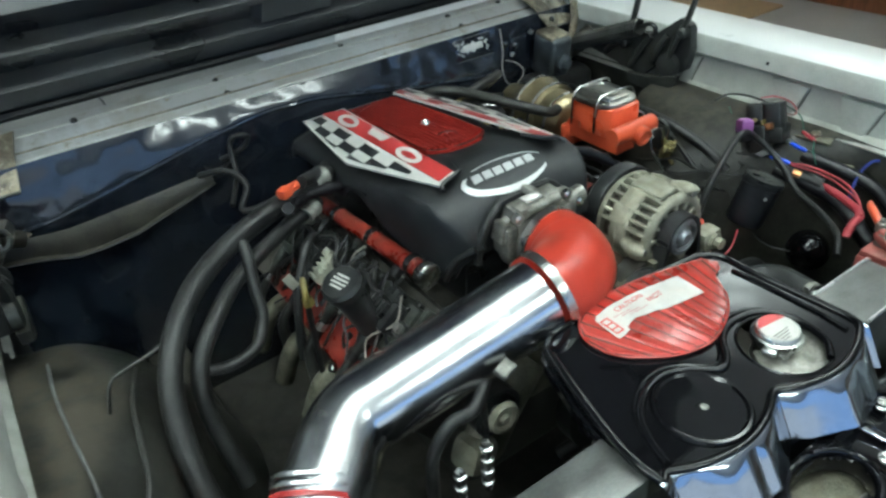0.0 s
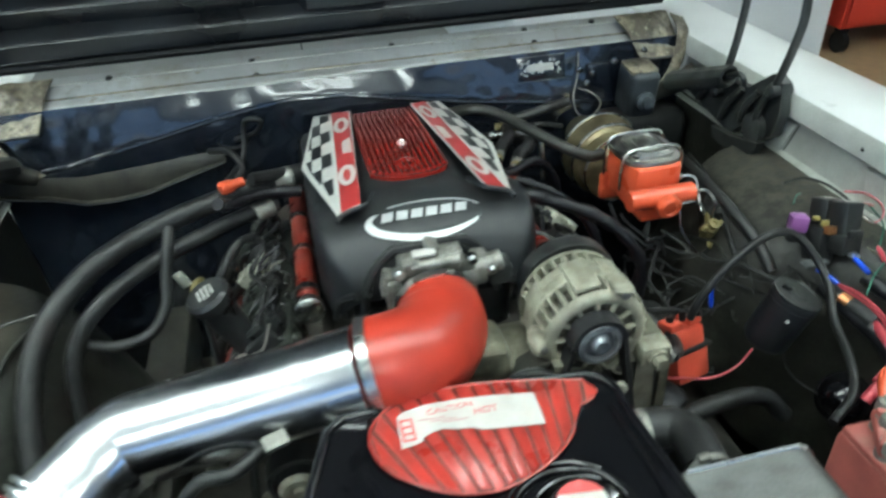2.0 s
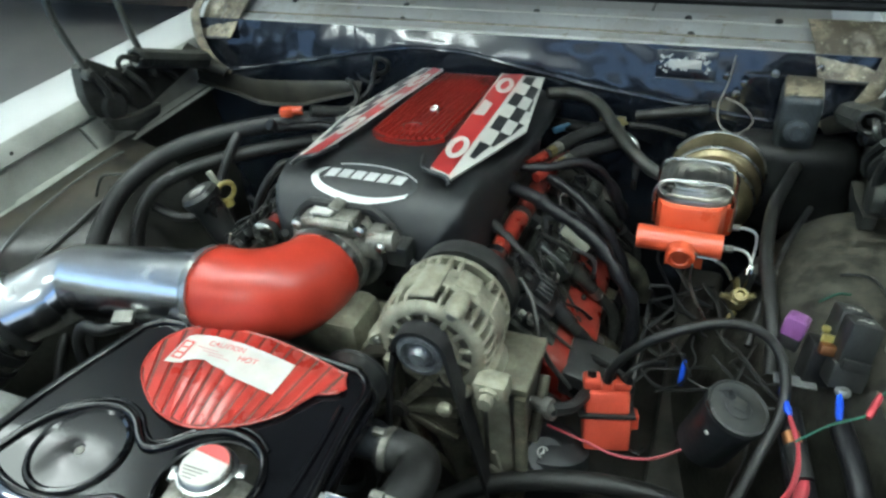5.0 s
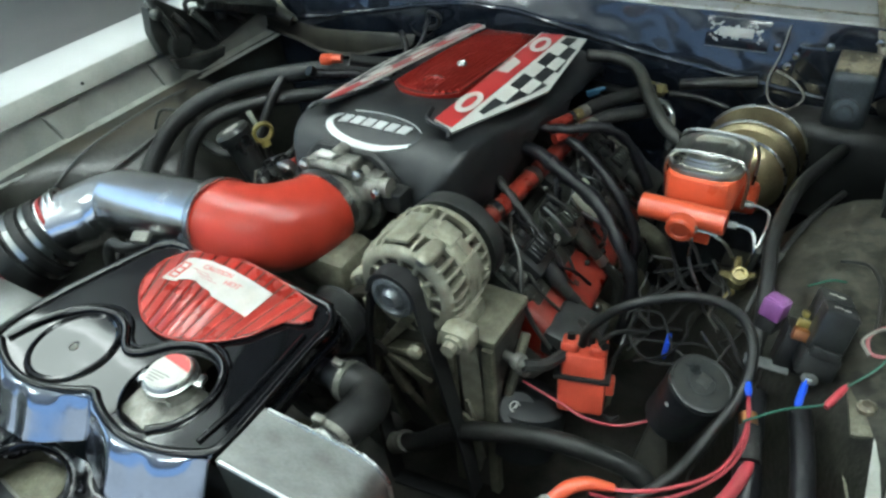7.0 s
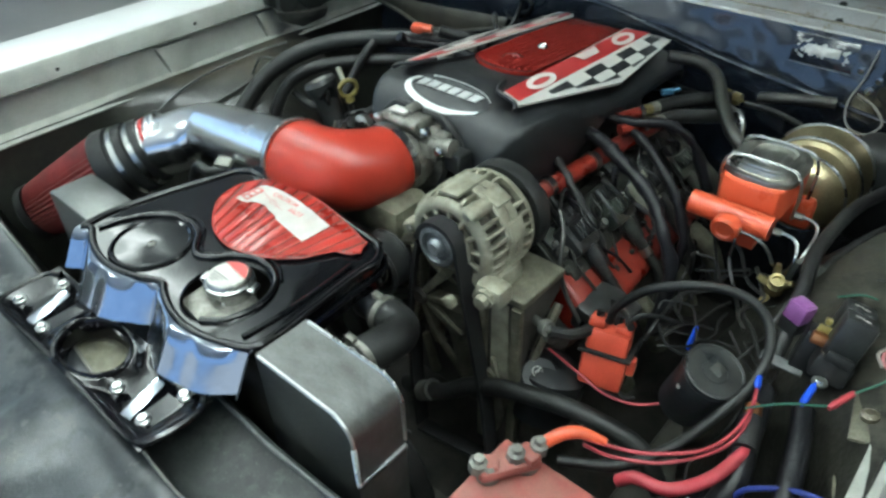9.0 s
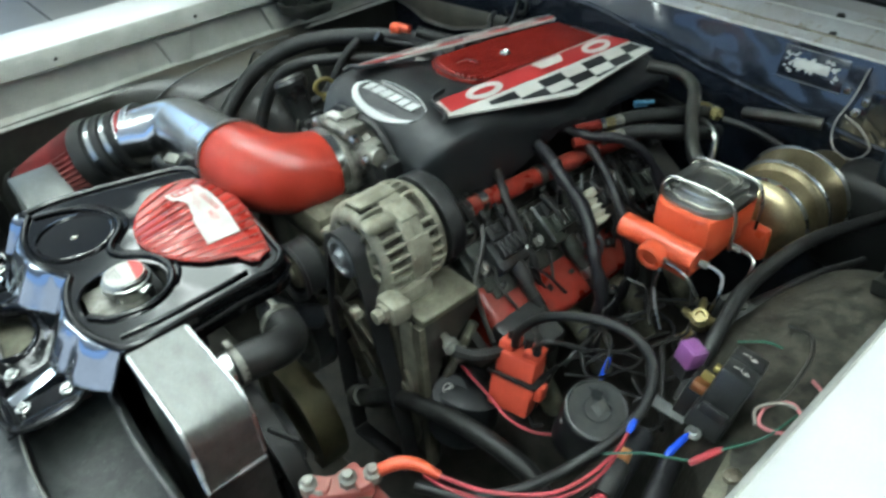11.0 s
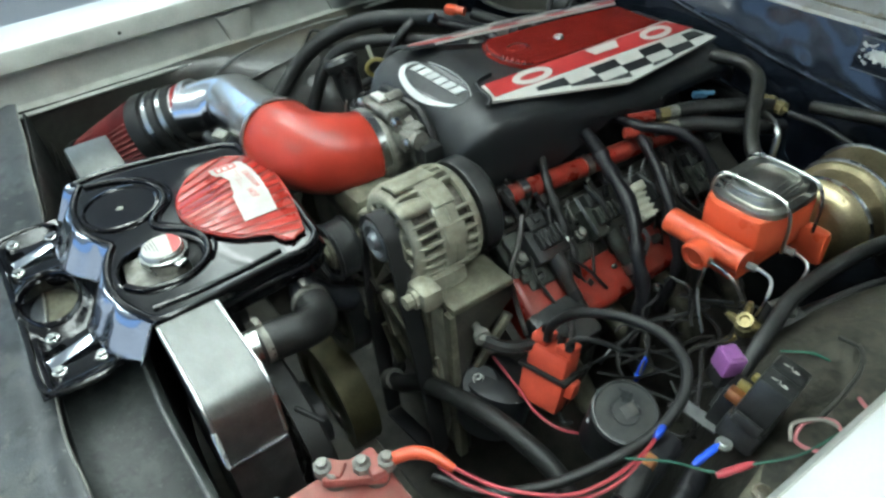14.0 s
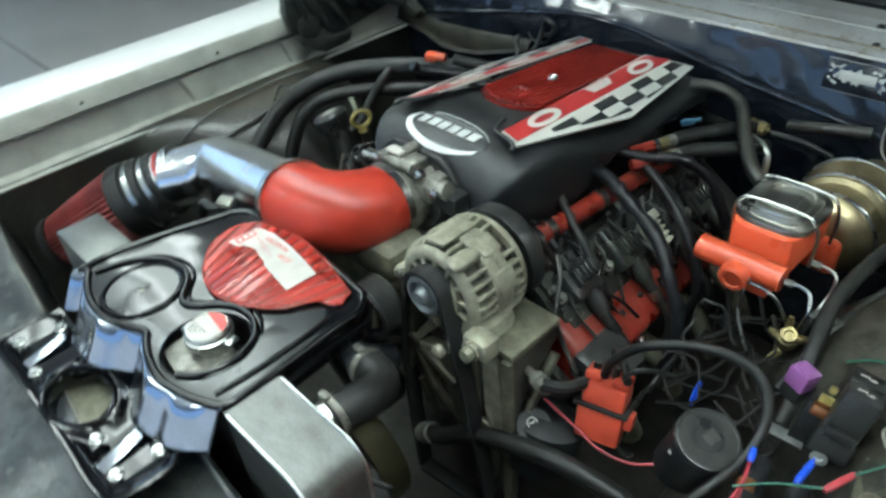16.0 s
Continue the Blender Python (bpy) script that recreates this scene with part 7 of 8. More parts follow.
# ---- brakes ----
def brake_booster():
    b = thing("brake_booster", (0.49, 1.15, 0.70), "gold plated brake booster with an orange master cylinder", "brake booster")
    c = (0.487, 1.03, 0.797)
    prof = [(0, 0), (0, 0.055), (0.012, 0.075), (0.022, 0.08), (0.026, 0.088), (0.032, 0.09), (0.036, 0.084), (0.07, 0.09), (0.075, 0.10), (0.083, 0.103), (0.088, 0.096), (0.11, 0.098), (0.13, 0.105), (0.137, 0.108), (0.145, 0.104), (0.16, 0.09), (0.2, 0.06), (0.25, 0.05), (0.25, 0)]
    bm = lathe(bmesh.new(), [(h * 0.84, r * 0.80) for h, r in prof], c, (0.02, 1, 0), 44)
    shell = part("shell", bm, "cad", b, "gold cadmium plated twin shell")
    for y, r in ((1.0565, 0.0724), (1.0995, 0.0828), (1.1455, 0.0868)):
        bm = tube(bmesh.new(), [(0.487 + (y - 1.03) * 0.02 + r * math.cos(a), y, 0.797 + r * math.sin(a)) for a in (2 * math.pi * k / 40 for k in range(41))], 0.0030, 8, 1, caps=False)
        part("crimp_ring", bm, "bright", shell, "bright crimped ring")
    fit_in = pose(0.487, 0, 0.788) @ Matrix.Diagonal((0.89, 1, 0.89, 1)) @ pose(-0.487, 0, -0.797)
    for ob in b.children_recursive:
        ob.data.transform(fit_in)
    # master cylinder
    bm = bmesh.new()
    outl = [(0.420, 0.880), (0.427, 0.866), (0.440, 0.860), (0.490, 0.860), (0.502, 0.866), (0.509, 0.880), (0.510, 0.955), (0.502, 0.966), (0.428, 0.966), (0.420, 0.955)]
    slab(bm, [(x, y + 0.008 * (y > 0.9)) for x, y in outl], 0.846, 0.890, 0.007)
    slab(bm, [(0.4645 + (x - 0.4645) * 0.86, 0.915 + (y - 0.915) * 0.86) for x, y in outl], 0.828, 0.85, 0.006)
    slab(bm, [(0.44, 0.86), (0.49, 0.86), (0.49, 1.0), (0.44, 1.0)], 0.795, 0.835, 0.014)
    mc = part("master_cylinder", bm, "orange", b, "orange painted master cylinder", smooth=30)
    bm = tube(bmesh.new(), [(0.402, 0.839, 0.851), (0.511, 0.839, 0.851)], 0.0165, 20, 1)
    lathe(bm, [(0, 0.019), (0.014, 0.019), (0.017, 0.016), (0.017, 0.011), (0.015, 0.010), (0.015, 0)], (0.461, 0.826, 0.845), (0, -0.9, -0.15), 22)
    part("valve_barrel", bm, "orange", mc, "orange cross barrel")
    bm = bmesh.new()
    box(bm, (0.476, 1.0, 0.792), (0.100, 0.018, 0.055), 0.009)
    part("flange", bm, "orange", mc)
    # lid with its dished top and wire bails
    lid = arc(0.481, 0.891, 0.032, -90, 0, 6) + arc(0.481, 0.939, 0.032, 0, 90, 6) + arc(0.448, 0.939, 0.032, 90, 180, 6) + arc(0.448, 0.891, 0.032, 180, 270, 6)
    bm = slab(bmesh.new(), lid, 0.886, 0.894, 0.002)
    cx, cy = 0.4645, 0.915
    ld = part("lid", bm, "lidmetal", mc, "bright domed lid")
    dome = arc(0.480, 0.893, 0.026, -90, 0, 6) + arc(0.480, 0.937, 0.026, 0, 90, 6) + arc(0.449, 0.937, 0.026, 90, 180, 6) + arc(0.449, 0.893, 0.026, 180, 270, 6)
    bm = slab(bmesh.new(), [(cx + (x - cx) * 0.93, cy + (y - cy) * 0.93) for x, y in dome], 0.894, 0.901, 0.003)
    part("lid_dome", bm, "lidmetal", ld)
    bm = tube(bmesh.new(), [(cx + (x - cx) * 0.7, cy + (y - cy) * 0.78, 0.901) for x, y in dome + dome[:1]], 0.003, 8, 1)
    part("lid_bead", bm, "lidmetal", ld)
    bm = slab(bmesh.new(), [(cx + (x - cx) * 0.4, cy + (y - cy) * 0.55) for x, y in dome], 0.900, 0.904, 0.002)
    part("lid_dome", bm, "lidmetal", ld)
    raised = pose(0.0, 0.009, 0.003)
    for ob in [ld] + list(ld.children):
        ob.data.transform(raised)
    for y in (0.896, 0.958):
        bm = tube(bmesh.new(), [(0.415, y + 0.004, 0.838), (0.413, y, 0.880), (0.418, y, 0.901), (0.436, y, 0.910), (0.498, y, 0.910), (0.514, y, 0.901), (0.520, y, 0.880), (0.518, y + 0.004, 0.838)], 0.0023, 8, 4)
        part("bail", bm, "bright", mc, "bright wire bail")
    # lines
    for pts in ([(0.470, 0.818, 0.842), (0.478, 0.812, 0.834), (0.479, 0.806, 0.812), (0.486, 0.80, 0.794), (0.506, 0.79, 0.765)], [(0.474, 0.820, 0.844), (0.484, 0.812, 0.850), (0.500, 0.812, 0.849), (0.517, 0.815, 0.838), (0.530, 0.822, 0.812)],
                [(0.513, 0.838, 0.851), (0.531, 0.843, 0.849), (0.544, 0.842, 0.843), (0.551, 0.828, 0.828), (0.546, 0.826, 0.802)], [(0.518, 0.905, 0.842), (0.540, 0.904, 0.843), (0.553, 0.898, 0.838), (0.554, 0.885, 0.818), (0.548, 0.86, 0.796)]):
        bm = tube(bmesh.new(), pts, 0.0021, 8, 5)
        part("brake_line", bm, "bright", b, "bright steel brake line")
        bm = tube(bmesh.new(), [pts[0], Vector(pts[0]).lerp(Vector(pts[1]), 0.6)], 0.0048, 6, 1)
        part("fitting", bm, "lead", b)
    v = thing("combination_valve", (0.534, 0.828, 0.77), "yellow brass brake combination valve with fittings", "valve")
    up = Vector((0.1, -0.45, 0.85))
    bm = lathe(bmesh.new(), [(-0.022, 0), (-0.022, 0.007), (-0.012, 0.008), (-0.012, 0.0125), (0.008, 0.0125), (0.010, 0.0095), (0.018, 0.0095), (0.018, 0.006), (0.014, 0.005), (0.014, 0)], (0.534, 0.828, 0.790), up, 10)
    part("body", bm, "brass", v, smooth=20)
    for at, d, r in (((0.523, 0.822, 0.795), (-1, -0.2, 0.4), 0.0055), ((0.544, 0.826, 0.797), (0.9, 0, 0.6), 0.0055), ((0.530, 0.834, 0.806), (-0.1, 0.2, 1), 0.005), ((0.53, 0.815, 0.774), (-0.4, -0.8, -0.3), 0.0045)):
        bm = lathe(bmesh.new(), [(-0.004, 0), (-0.004, r), (0.007, r), (0.007, r * 0.7), (0.012, r * 0.7), (0.012, 0)], at, d, 6)
        part("fitting", bm, "brass", v, smooth=0)
    forward = pose(0.007, -0.010, -0.003)
    for ob in v.children:
        ob.data.transform(forward)


brake_booster()


def run(name, pts, r, mat, label, category, group="", n=10, steps=6):
    bm = tube(bmesh.new(), pts, r, n, steps)
    return tagged(part(name, bm, mat), label, category, group)


def ferrule(hose, at, d, r):
    bm = lathe(bmesh.new(), [(-0.018, r), (-0.018, r + 0.003), (-0.012, r + 0.0035), (-0.010, r + 0.002), (0.004, r + 0.002), (0.006, r + 0.0035), (0.014, r + 0.003), (0.014, r - 0.002)], at, d, 18)
    part("ferrule", bm, "lead", hose, "dull grey crimped ferrule")


# ---- hoses ----
run("vacuum_hose", [(0.19, 1.17, 0.895), (0.235, 1.19, 0.89), (0.28, 1.17, 0.885), (0.325, 1.10, 0.875), (0.37, 1.04, 0.86), (0.41, 1.02, 0.845), (0.44, 1.03, 0.84)], 0.0108, "oldhose", "grey worn vacuum hose between cover and booster", "hose")
run("heater_hose", [(0.10, 1.2, 0.82), (0.18, 1.22, 0.815), (0.26, 1.21, 0.815), (0.3, 1.2, 0.825)], 0.012, "rubber", "black hose with a brass end at the firewall", "hose")
bm = lathe(bmesh.new(), [(0, 0.0), (0, 0.008), (0.012, 0.008), (0.012, 0.011), (0.022, 0.011), (0.022, 0.008), (0.03, 0.008), (0.03, 0.011), (0.042, 0.011), (0.042, 0.006), (0.05, 0)], (0.285, 1.185, 0.85), (1, -0.1, -0.05), 8)
tagged(part("brass_union", bm, "brass", smooth=0), "yellow brass pipe union near the firewall", "fitting")
run("steel_pipe", [(0.27, 1.17, 0.84), (0.32, 1.15, 0.845), (0.352, 1.13, 0.84), (0.36, 1.12, 0.81), (0.36, 1.11, 0.76)], 0.0055, "bright", "bent bright steel pipe beside the booster", "pipe")
run("thin_hose", [(0.335, 1.18, 0.845), (0.38, 1.19, 0.84), (0.43, 1.2, 0.825)], 0.005, "rubber", "thin black hose at the firewall", "hose")
rad_hose = run("radiator_hose", [(0.255, 0.342, 0.838), (0.260, 0.372, 0.838), (0.262, 0.395, 0.836), (0.254, 0.413, 0.832), (0.236, 0.420, 0.830), (0.212, 0.421, 0.829)], 0.0225, "rubber", "dark rubber upper radiator hose bent in a tight elbow", "hose", n=18)
run("coolant_neck", [(0.224, 0.421, 0.829), (0.19, 0.425, 0.825), (0.165, 0.44, 0.80), (0.155, 0.47, 0.76), (0.155, 0.50, 0.74)], 0.0175, "black", "dark cast coolant neck behind the radiator", "pipe", n=16)
for p, d in (((0.2555, 0.347, 0.838), (0, 1, 0)), ((0.221, 0.4208, 0.829), (-1, 0.05, -0.05))):
    bm = lathe(bmesh.new(), [(-0.0042, 0.0222), (-0.0042, 0.0240), (-0.002, 0.0234), (0.002, 0.0234), (0.0042, 0.0240), (0.0042, 0.0222)], p, d, 24)
    box(bm, (p[0] - 0.010, p[1], p[2] + 0.0245), (0.014, 0.009, 0.007), 0.002)
    tagged(part("hose_clamp", bm, "silvercast"), "bright worm-drive clamp round the radiator hose", "clamp", "hose clamps")
low_hose = run("lower_hose", [(0.06, 0.60, 0.44), (0.14, 0.55, 0.52), (0.22, 0.525, 0.60), (0.27, 0.53, 0.645), (0.34, 0.545, 0.668), (0.42, 0.56, 0.675), (0.50, 0.57, 0.66), (0.54, 0.56, 0.62)], 0.013, "rubber", "thick dark hose below the terminal box", "hose", n=16)
ac = run("air_conditioning_hose", [(-0.10, 1.02, 0.89), (-0.20, 0.97, 0.895), (-0.31, 0.93, 0.883), (-0.402, 0.865, 0.866), (-0.463, 0.79, 0.825), (-0.487, 0.72, 0.76), (-0.482, 0.64, 0.67), (-0.44, 0.55, 0.54)], 0.0165, "rubber", "thick black hose arching down past the wheelhouse", "hose", "side hoses", 14)
ac2 = run("air_conditioning_hose", [(-0.14, 0.99, 0.862), (-0.238, 0.945, 0.853), (-0.325, 0.89, 0.846), (-0.385, 0.83, 0.835), (-0.428, 0.795, 0.80), (-0.442, 0.76, 0.74), (-0.43, 0.71, 0.64)], 0.0125, "rubber", "dull black hose arching beside the engine", "hose", "side hoses", 12)
run("coolant_hose", [(-0.298, 0.92, 0.882), (-0.302, 0.895, 0.864), (-0.310, 0.87, 0.831), (-0.316, 0.845, 0.797), (-0.342, 0.82, 0.770), (-0.387, 0.81, 0.765), (-0.43, 0.81, 0.778)], 0.009, "rubber", "thin black looping hose", "hose")
run("side_hose", [(-0.53, 0.80, 0.70), (-0.54, 0.7, 0.66), (-0.53, 0.6, 0.60), (-0.5, 0.52, 0.52)], 0.009, "rubber", "black hose along the wheelhouse", "hose")
run("wheelhouse_wire", [(-0.598, 0.93, 0.806), (-0.601, 0.86, 0.809), (-0.598, 0.77, 0.807), (-0.592, 0.68, 0.801), (-0.594, 0.61, 0.776), (-0.60, 0.54, 0.73)], 0.0022, "strap", "thin grey wire lying on the wheelhouse", "wire", "wheelhouse wires", 7)
run("wheelhouse_wire", [(-0.50, 0.86, 0.79), (-0.522, 0.79, 0.79), (-0.532, 0.73, 0.777), (-0.54, 0.68, 0.765), (-0.556, 0.64, 0.75), (-0.57, 0.58, 0.71)], 0.0042, "oldhose", "dull brown cable lying over the wheelhouse", "wire", "wheelhouse wires", 8)
run("ground_wire", [(-0.44, 0.84, 0.835), (-0.475, 0.83, 0.828), (-0.51, 0.82, 0.828), (-0.537, 0.811, 0.822), (-0.552, 0.795, 0.785), (-0.57, 0.78, 0.74), (-0.585, 0.765, 0.68), (-0.595, 0.75, 0.60)], 0.0028, "oldhose", "thin dusty wire along the wheelhouse", "wire", n=7)

ferrule(ac, (-0.13, 1.005, 0.8915), (-1, -0.45, 0.05), 0.0165), ferrule(ac2, (-0.165, 0.974, 0.8575), (-1, -0.6, -0.1), 0.0125)
ferrule(low_hose, (0.18, 0.529, 0.57), (1, -0.05, 0.9), 0.013)

# firewall side items
bm = bmesh.new()
box(bm, (-0.207, 0.947, 0.922), (0.024, 0.02, 0.018), 0.006, (0, 0, 25))
tube(bm, [(-0.20, 0.95, 0.923), (-0.182, 0.958, 0.922)], 0.0075, 14, 1)
tagged(part("line_cap", bm, "orange"), "small orange plastic cap on a pipe end", "cap")
run("capped_pipe", [(-0.17, 0.965, 0.92), (-0.13, 1.0, 0.905), (-0.08, 1.07, 0.88), (-0.06, 1.18, 0.86)], 0.010, "rubber", "dark capped pipe behind the engine", "pipe")
run("wire_loop", [(0.49, 1.28, 0.945), (0.485, 1.265, 0.90), (0.475, 1.255, 0.86), (0.485, 1.25, 0.825), (0.515, 1.25, 0.815), (0.535, 1.25, 0.84), (0.515, 1.252, 0.865), (0.485, 1.255, 0.878)], 0.0017, "whitewire", "thin grey wire hanging in a loop from the cowl", "wire", n=8)
run("speedometer_cable", [(0.34, 1.24, 0.835), (0.40, 1.235, 0.85), (0.46, 1.25, 0.855)], 0.010, "oldhose", "pale dusty grommet tube on the firewall", "cable")
run("vacuum_line", [(-0.21, 1.265, 0.86), (-0.17, 1.25, 0.875), (-0.155, 1.24, 0.90), (-0.18, 1.245, 0.905), (-0.19, 1.25, 0.885), (-0.2, 1.22, 0.84), (-0.24, 1.15, 0.82)], 0.005, "rubber", "black curled line on the firewall", "hose")
run("vacuum_line", [(-0.26, 1.25, 0.85), (-0.22, 1.2, 0.865), (-0.2, 1.17, 0.84), (-0.23, 1.12, 0.82), (-0.17, 1.08, 0.84)], 0.006, "rubber", "black tangled line near the firewall", "hose")


def wiper_motor():
    w = thing("wiper_motor", (0.585, 1.255, 0.82), "dusty grey wiper motor with a rusty top", "motor")
    bm = bmesh.new()
    box(bm, (0.600, 1.225, 0.872), (0.062, 0.075, 0.10), 0.012, (8, 0, 0), 3)
    part("case", bm, "motor", w, "dusty blue-grey case")
    bm = bmesh.new()
    box(bm, (0.600, 1.222, 0.92), (0.058, 0.06, 0.012), 0.005, (8, 0, 0))
    part("cap", bm, "rust", w, "rusty top")
    bm = lathe(bmesh.new(), [(0, 0.02), (0.01, 0.02), (0.012, 0.012), (0.02, 0.011), (0.02, 0)], (0.600, 1.188, 0.86), (0, -1, 0.1), 18)
    part("boss", bm, "motor", w)
    bm = bmesh.new()
    box(bm, (0.545, 1.272, 0.875), (0.075, 0.012, 0.09), 0.004)
    part("mount", bm, "firewall", w, "dark mounting plate")
    for x, z in ((0.555, 0.93), (0.48, 0.92), (0.5, 0.89), (0.51, 0.91), (0.62, 0.945)):
        bm = lathe(bmesh.new(), [(0, 0.006), (0.006, 0.006), (0.008, 0)], (x, 1.25, z), (0, -1, 0), 8)
        part("screw", bm, "bright", w)


wiper_motor()


def dipstick():
    d = thing("dipstick", (-0.265, 0.80, 0.62), "oil dipstick with a yellow ring handle", "dipstick")
    bm = tube(bmesh.new(), [(-0.255, 0.81, 0.62), (-0.258, 0.808, 0.72), (-0.258, 0.806, 0.82)], 0.005, 8, 3)
    part("tube", bm, "rubber", d)
    bm = tube(bmesh.new(), [(-0.258 + 0.006 * math.cos(a), 0.806 + 0.016 * math.cos(a), 0.838 + 0.016 * math.sin(a)) for a in (2 * math.pi * k / 20 for k in range(21))], 0.0045, 8, 1, caps=False)
    lathe(bm, [(0, 0.008), (0.012, 0.009), (0.016, 0)], (-0.258, 0.806, 0.824), (0.2, 0, -1), 12)
    part("ring", bm, "yellow", d, "yellow ring handle")
    bm = bmesh.new()
    box(bm, (-0.275, 0.806, 0.862), (0.014, 0.003, 0.026), 0.001, (0, -25, 0))
    part("tag", bm, "connector", d, "pale tag")
    o = thing("oil_filler", (-0.25, 0.74, 0.7), "black oil filler neck and cap with white print", "filler cap")
    bm = tube(bmesh.new(), [(-0.185, 0.73, 0.76), (-0.205, 0.728, 0.81), (-0.228, 0.726, 0.872)], [0.022, 0.02, 0.024], 18, 4)
    part("neck", bm, "plasticg", o)
    bm = lathe(bmesh.new(), [(0, 0.028), (0.014, 0.03), (0.02, 0.026), (0.02, 0)], (-0.228, 0.726, 0.872), (-0.35, -0.1, 0.9), 20)
    cap = part("cap", bm, "plasticg", o, "black cap with white print")
    mm = pose(-0.2353, 0.724, 0.8909) @ Vector((-0.35, -0.1, 0.9)).to_track_quat("Z", "Y").to_matrix().to_4x4()
    for k in range(4):
        bm = bmesh.new()
        box(bm, (0.0, -0.009 + k * 0.006, 0), (0.03 - abs(k - 1.5) * 0.006, 0.0028, 0.0006), 0)
        bm.transform(mm)
        part("print_bar", bm, "sticker", cap, smooth=0)


dipstick()


# ---- driver's side small things ----
def terminal_box():
    t = thing("terminal_box", (0.412, 0.63, 0.66), "faded red plastic terminal box tied with a black strap", "terminal box")
    m = pose(0.406, 0.638, 0.712, -18, 0, 15)
    bm = bmesh.new()
    box(bm, (0, 0, -0.018), (0.058, 0.042, 0.048), 0.005, taper=1.03), box(bm, (0, 0.0, 0.023), (0.055, 0.038, 0.032), 0.005)
    box(bm, (0.03, 0.0, -0.006), (0.02, 0.02, 0.022), 0.003), box(bm, (-0.018, 0, 0.046), (0.022, 0.03, 0.012), 0.003), box(bm, (0.017, 0, 0.045), (0.022, 0.03, 0.01), 0.003)
    bm.transform(m)
    part("body", bm, "boxred", t, "faded red plastic body")
    bm = bmesh.new()
    box(bm, (0, 0, 0.008), (0.069, 0.049, 0.005), 0.001)
    bm.transform(m)
    part("strap", bm, "rubber", t, "black cable tie")
    p = m @ Vector((-0.016, 0, 0.05))
    for k, dx in enumerate((-0.018, 0.006)):
        bm = tube(bmesh.new(), [m @ Vector((dx, 0, 0.046)), m @ Vector((dx, 0, 0.060))], 0.0055, 10, 1)
        part("boot", bm, "rubber", t, "black cable boot")


terminal_box()
run("battery_cable", [(0.405, 0.633, 0.775), (0.413, 0.632, 0.805), (0.448, 0.637, 0.85), (0.503, 0.651, 0.876), (0.545, 0.661, 0.876), (0.575, 0.658, 0.86), (0.59, 0.636, 0.838), (0.59, 0.60, 0.815), (0.574, 0.56, 0.79), (0.553, 0.50, 0.78), (0.52, 0.45, 0.775), (0.47, 0.42, 0.77)], 0.0058, "rubber", "thick black battery cable looping over the bay", "cable", n=12)
run("small_cable", [(0.422, 0.648, 0.768), (0.434, 0.655, 0.785), (0.45, 0.672, 0.782), (0.465, 0.695, 0.765)], 0.0032, "rubber", "thin black cable from the terminal box", "cable", n=8)


def battery():
    b = thing("battery", (0.565, 0.30, 0.62), "faded red car battery with a grey strap across it", "battery")
    bm = bmesh.new()
    box(bm, (0.565, 0.296, 0.725), (0.27, 0.168, 0.18), 0.008)
    part("case", bm, "battery", b, "faded red case")
    bm = bmesh.new()
    box(bm, (0.565, 0.296, 0.817), (0.265, 0.162, 0.012), 0.005)
    lid = part("lid", bm, "battery", b, "faded red lid")
    bm = bmesh.new()
    box(bm, (0.565, 0.262, 0.826), (0.268, 0.034, 0.012), 0.004), box(bm, (0.565, 0.266, 0.834), (0.26, 0.012, 0.006), 0.002)
    part("strap", bm, "strap", b, "grey-black hold-down strap")
    for x, y, w, h, mat in ((0.575, 0.315, 0.13, 0.02, "sticker"), (0.62, 0.342, 0.05, 0.024, "sticker"), (0.635, 0.322, 0.06, 0.012, "yellow")):
        bm = bmesh.new()
        box(bm, (x, y, 0.8238), (w, h, 0.001), 0)
        part("label", bm, mat, lid, "printed paper label", smooth=0)
    for k in range(6):
        bm = bmesh.new()
        box(bm, (0.53 + k * 0.013, 0.352, 0.8238), (0.009, 0.013, 0.001), 0, (0, 0, 12))
        part("print_bar", bm, "blue", lid, "blue print", smooth=0)
    for k, (x, y) in enumerate(((0.447, 0.330), (0.468, 0.362))):
        bm = lathe(bmesh.new(), [(0, 0.012), (0.02, 0.010), (0.022, 0.008), (0.022, 0)], (x, y, 0.822), (0, 0, 1), 16)
        part("post", bm, "lead", b, "grey lead post")
    cl = thing("battery_clamp", (0.46, 0.35, 0.83), "red battery terminal clamp with lead bolts", "clamp")
    bm = bmesh.new()
    box(bm, (0.458, 0.346, 0.834), (0.024, 0.062, 0.014), 0.005, (0, 0, -33)), box(bm, (0.470, 0.362, 0.842), (0.022, 0.016, 0.012), 0.004, (0, 0, -10)), box(bm, (0.446, 0.330, 0.840), (0.018, 0.022, 0.010), 0.004, (0, 0, -50))
    part("body", bm, "battery", cl)
    for p in ((0.441, 0.322, 0.842), (0.474, 0.372, 0.846), (0.462, 0.352, 0.844)):
        bm = lathe(bmesh.new(), [(-0.006, 0.009), (0.006, 0.009), (0.008, 0.006), (0.013, 0.005), (0.013, 0)], p, (0.1, 0, 1), 8)
        part("bolt", bm, "lead", cl, "grey bolt")


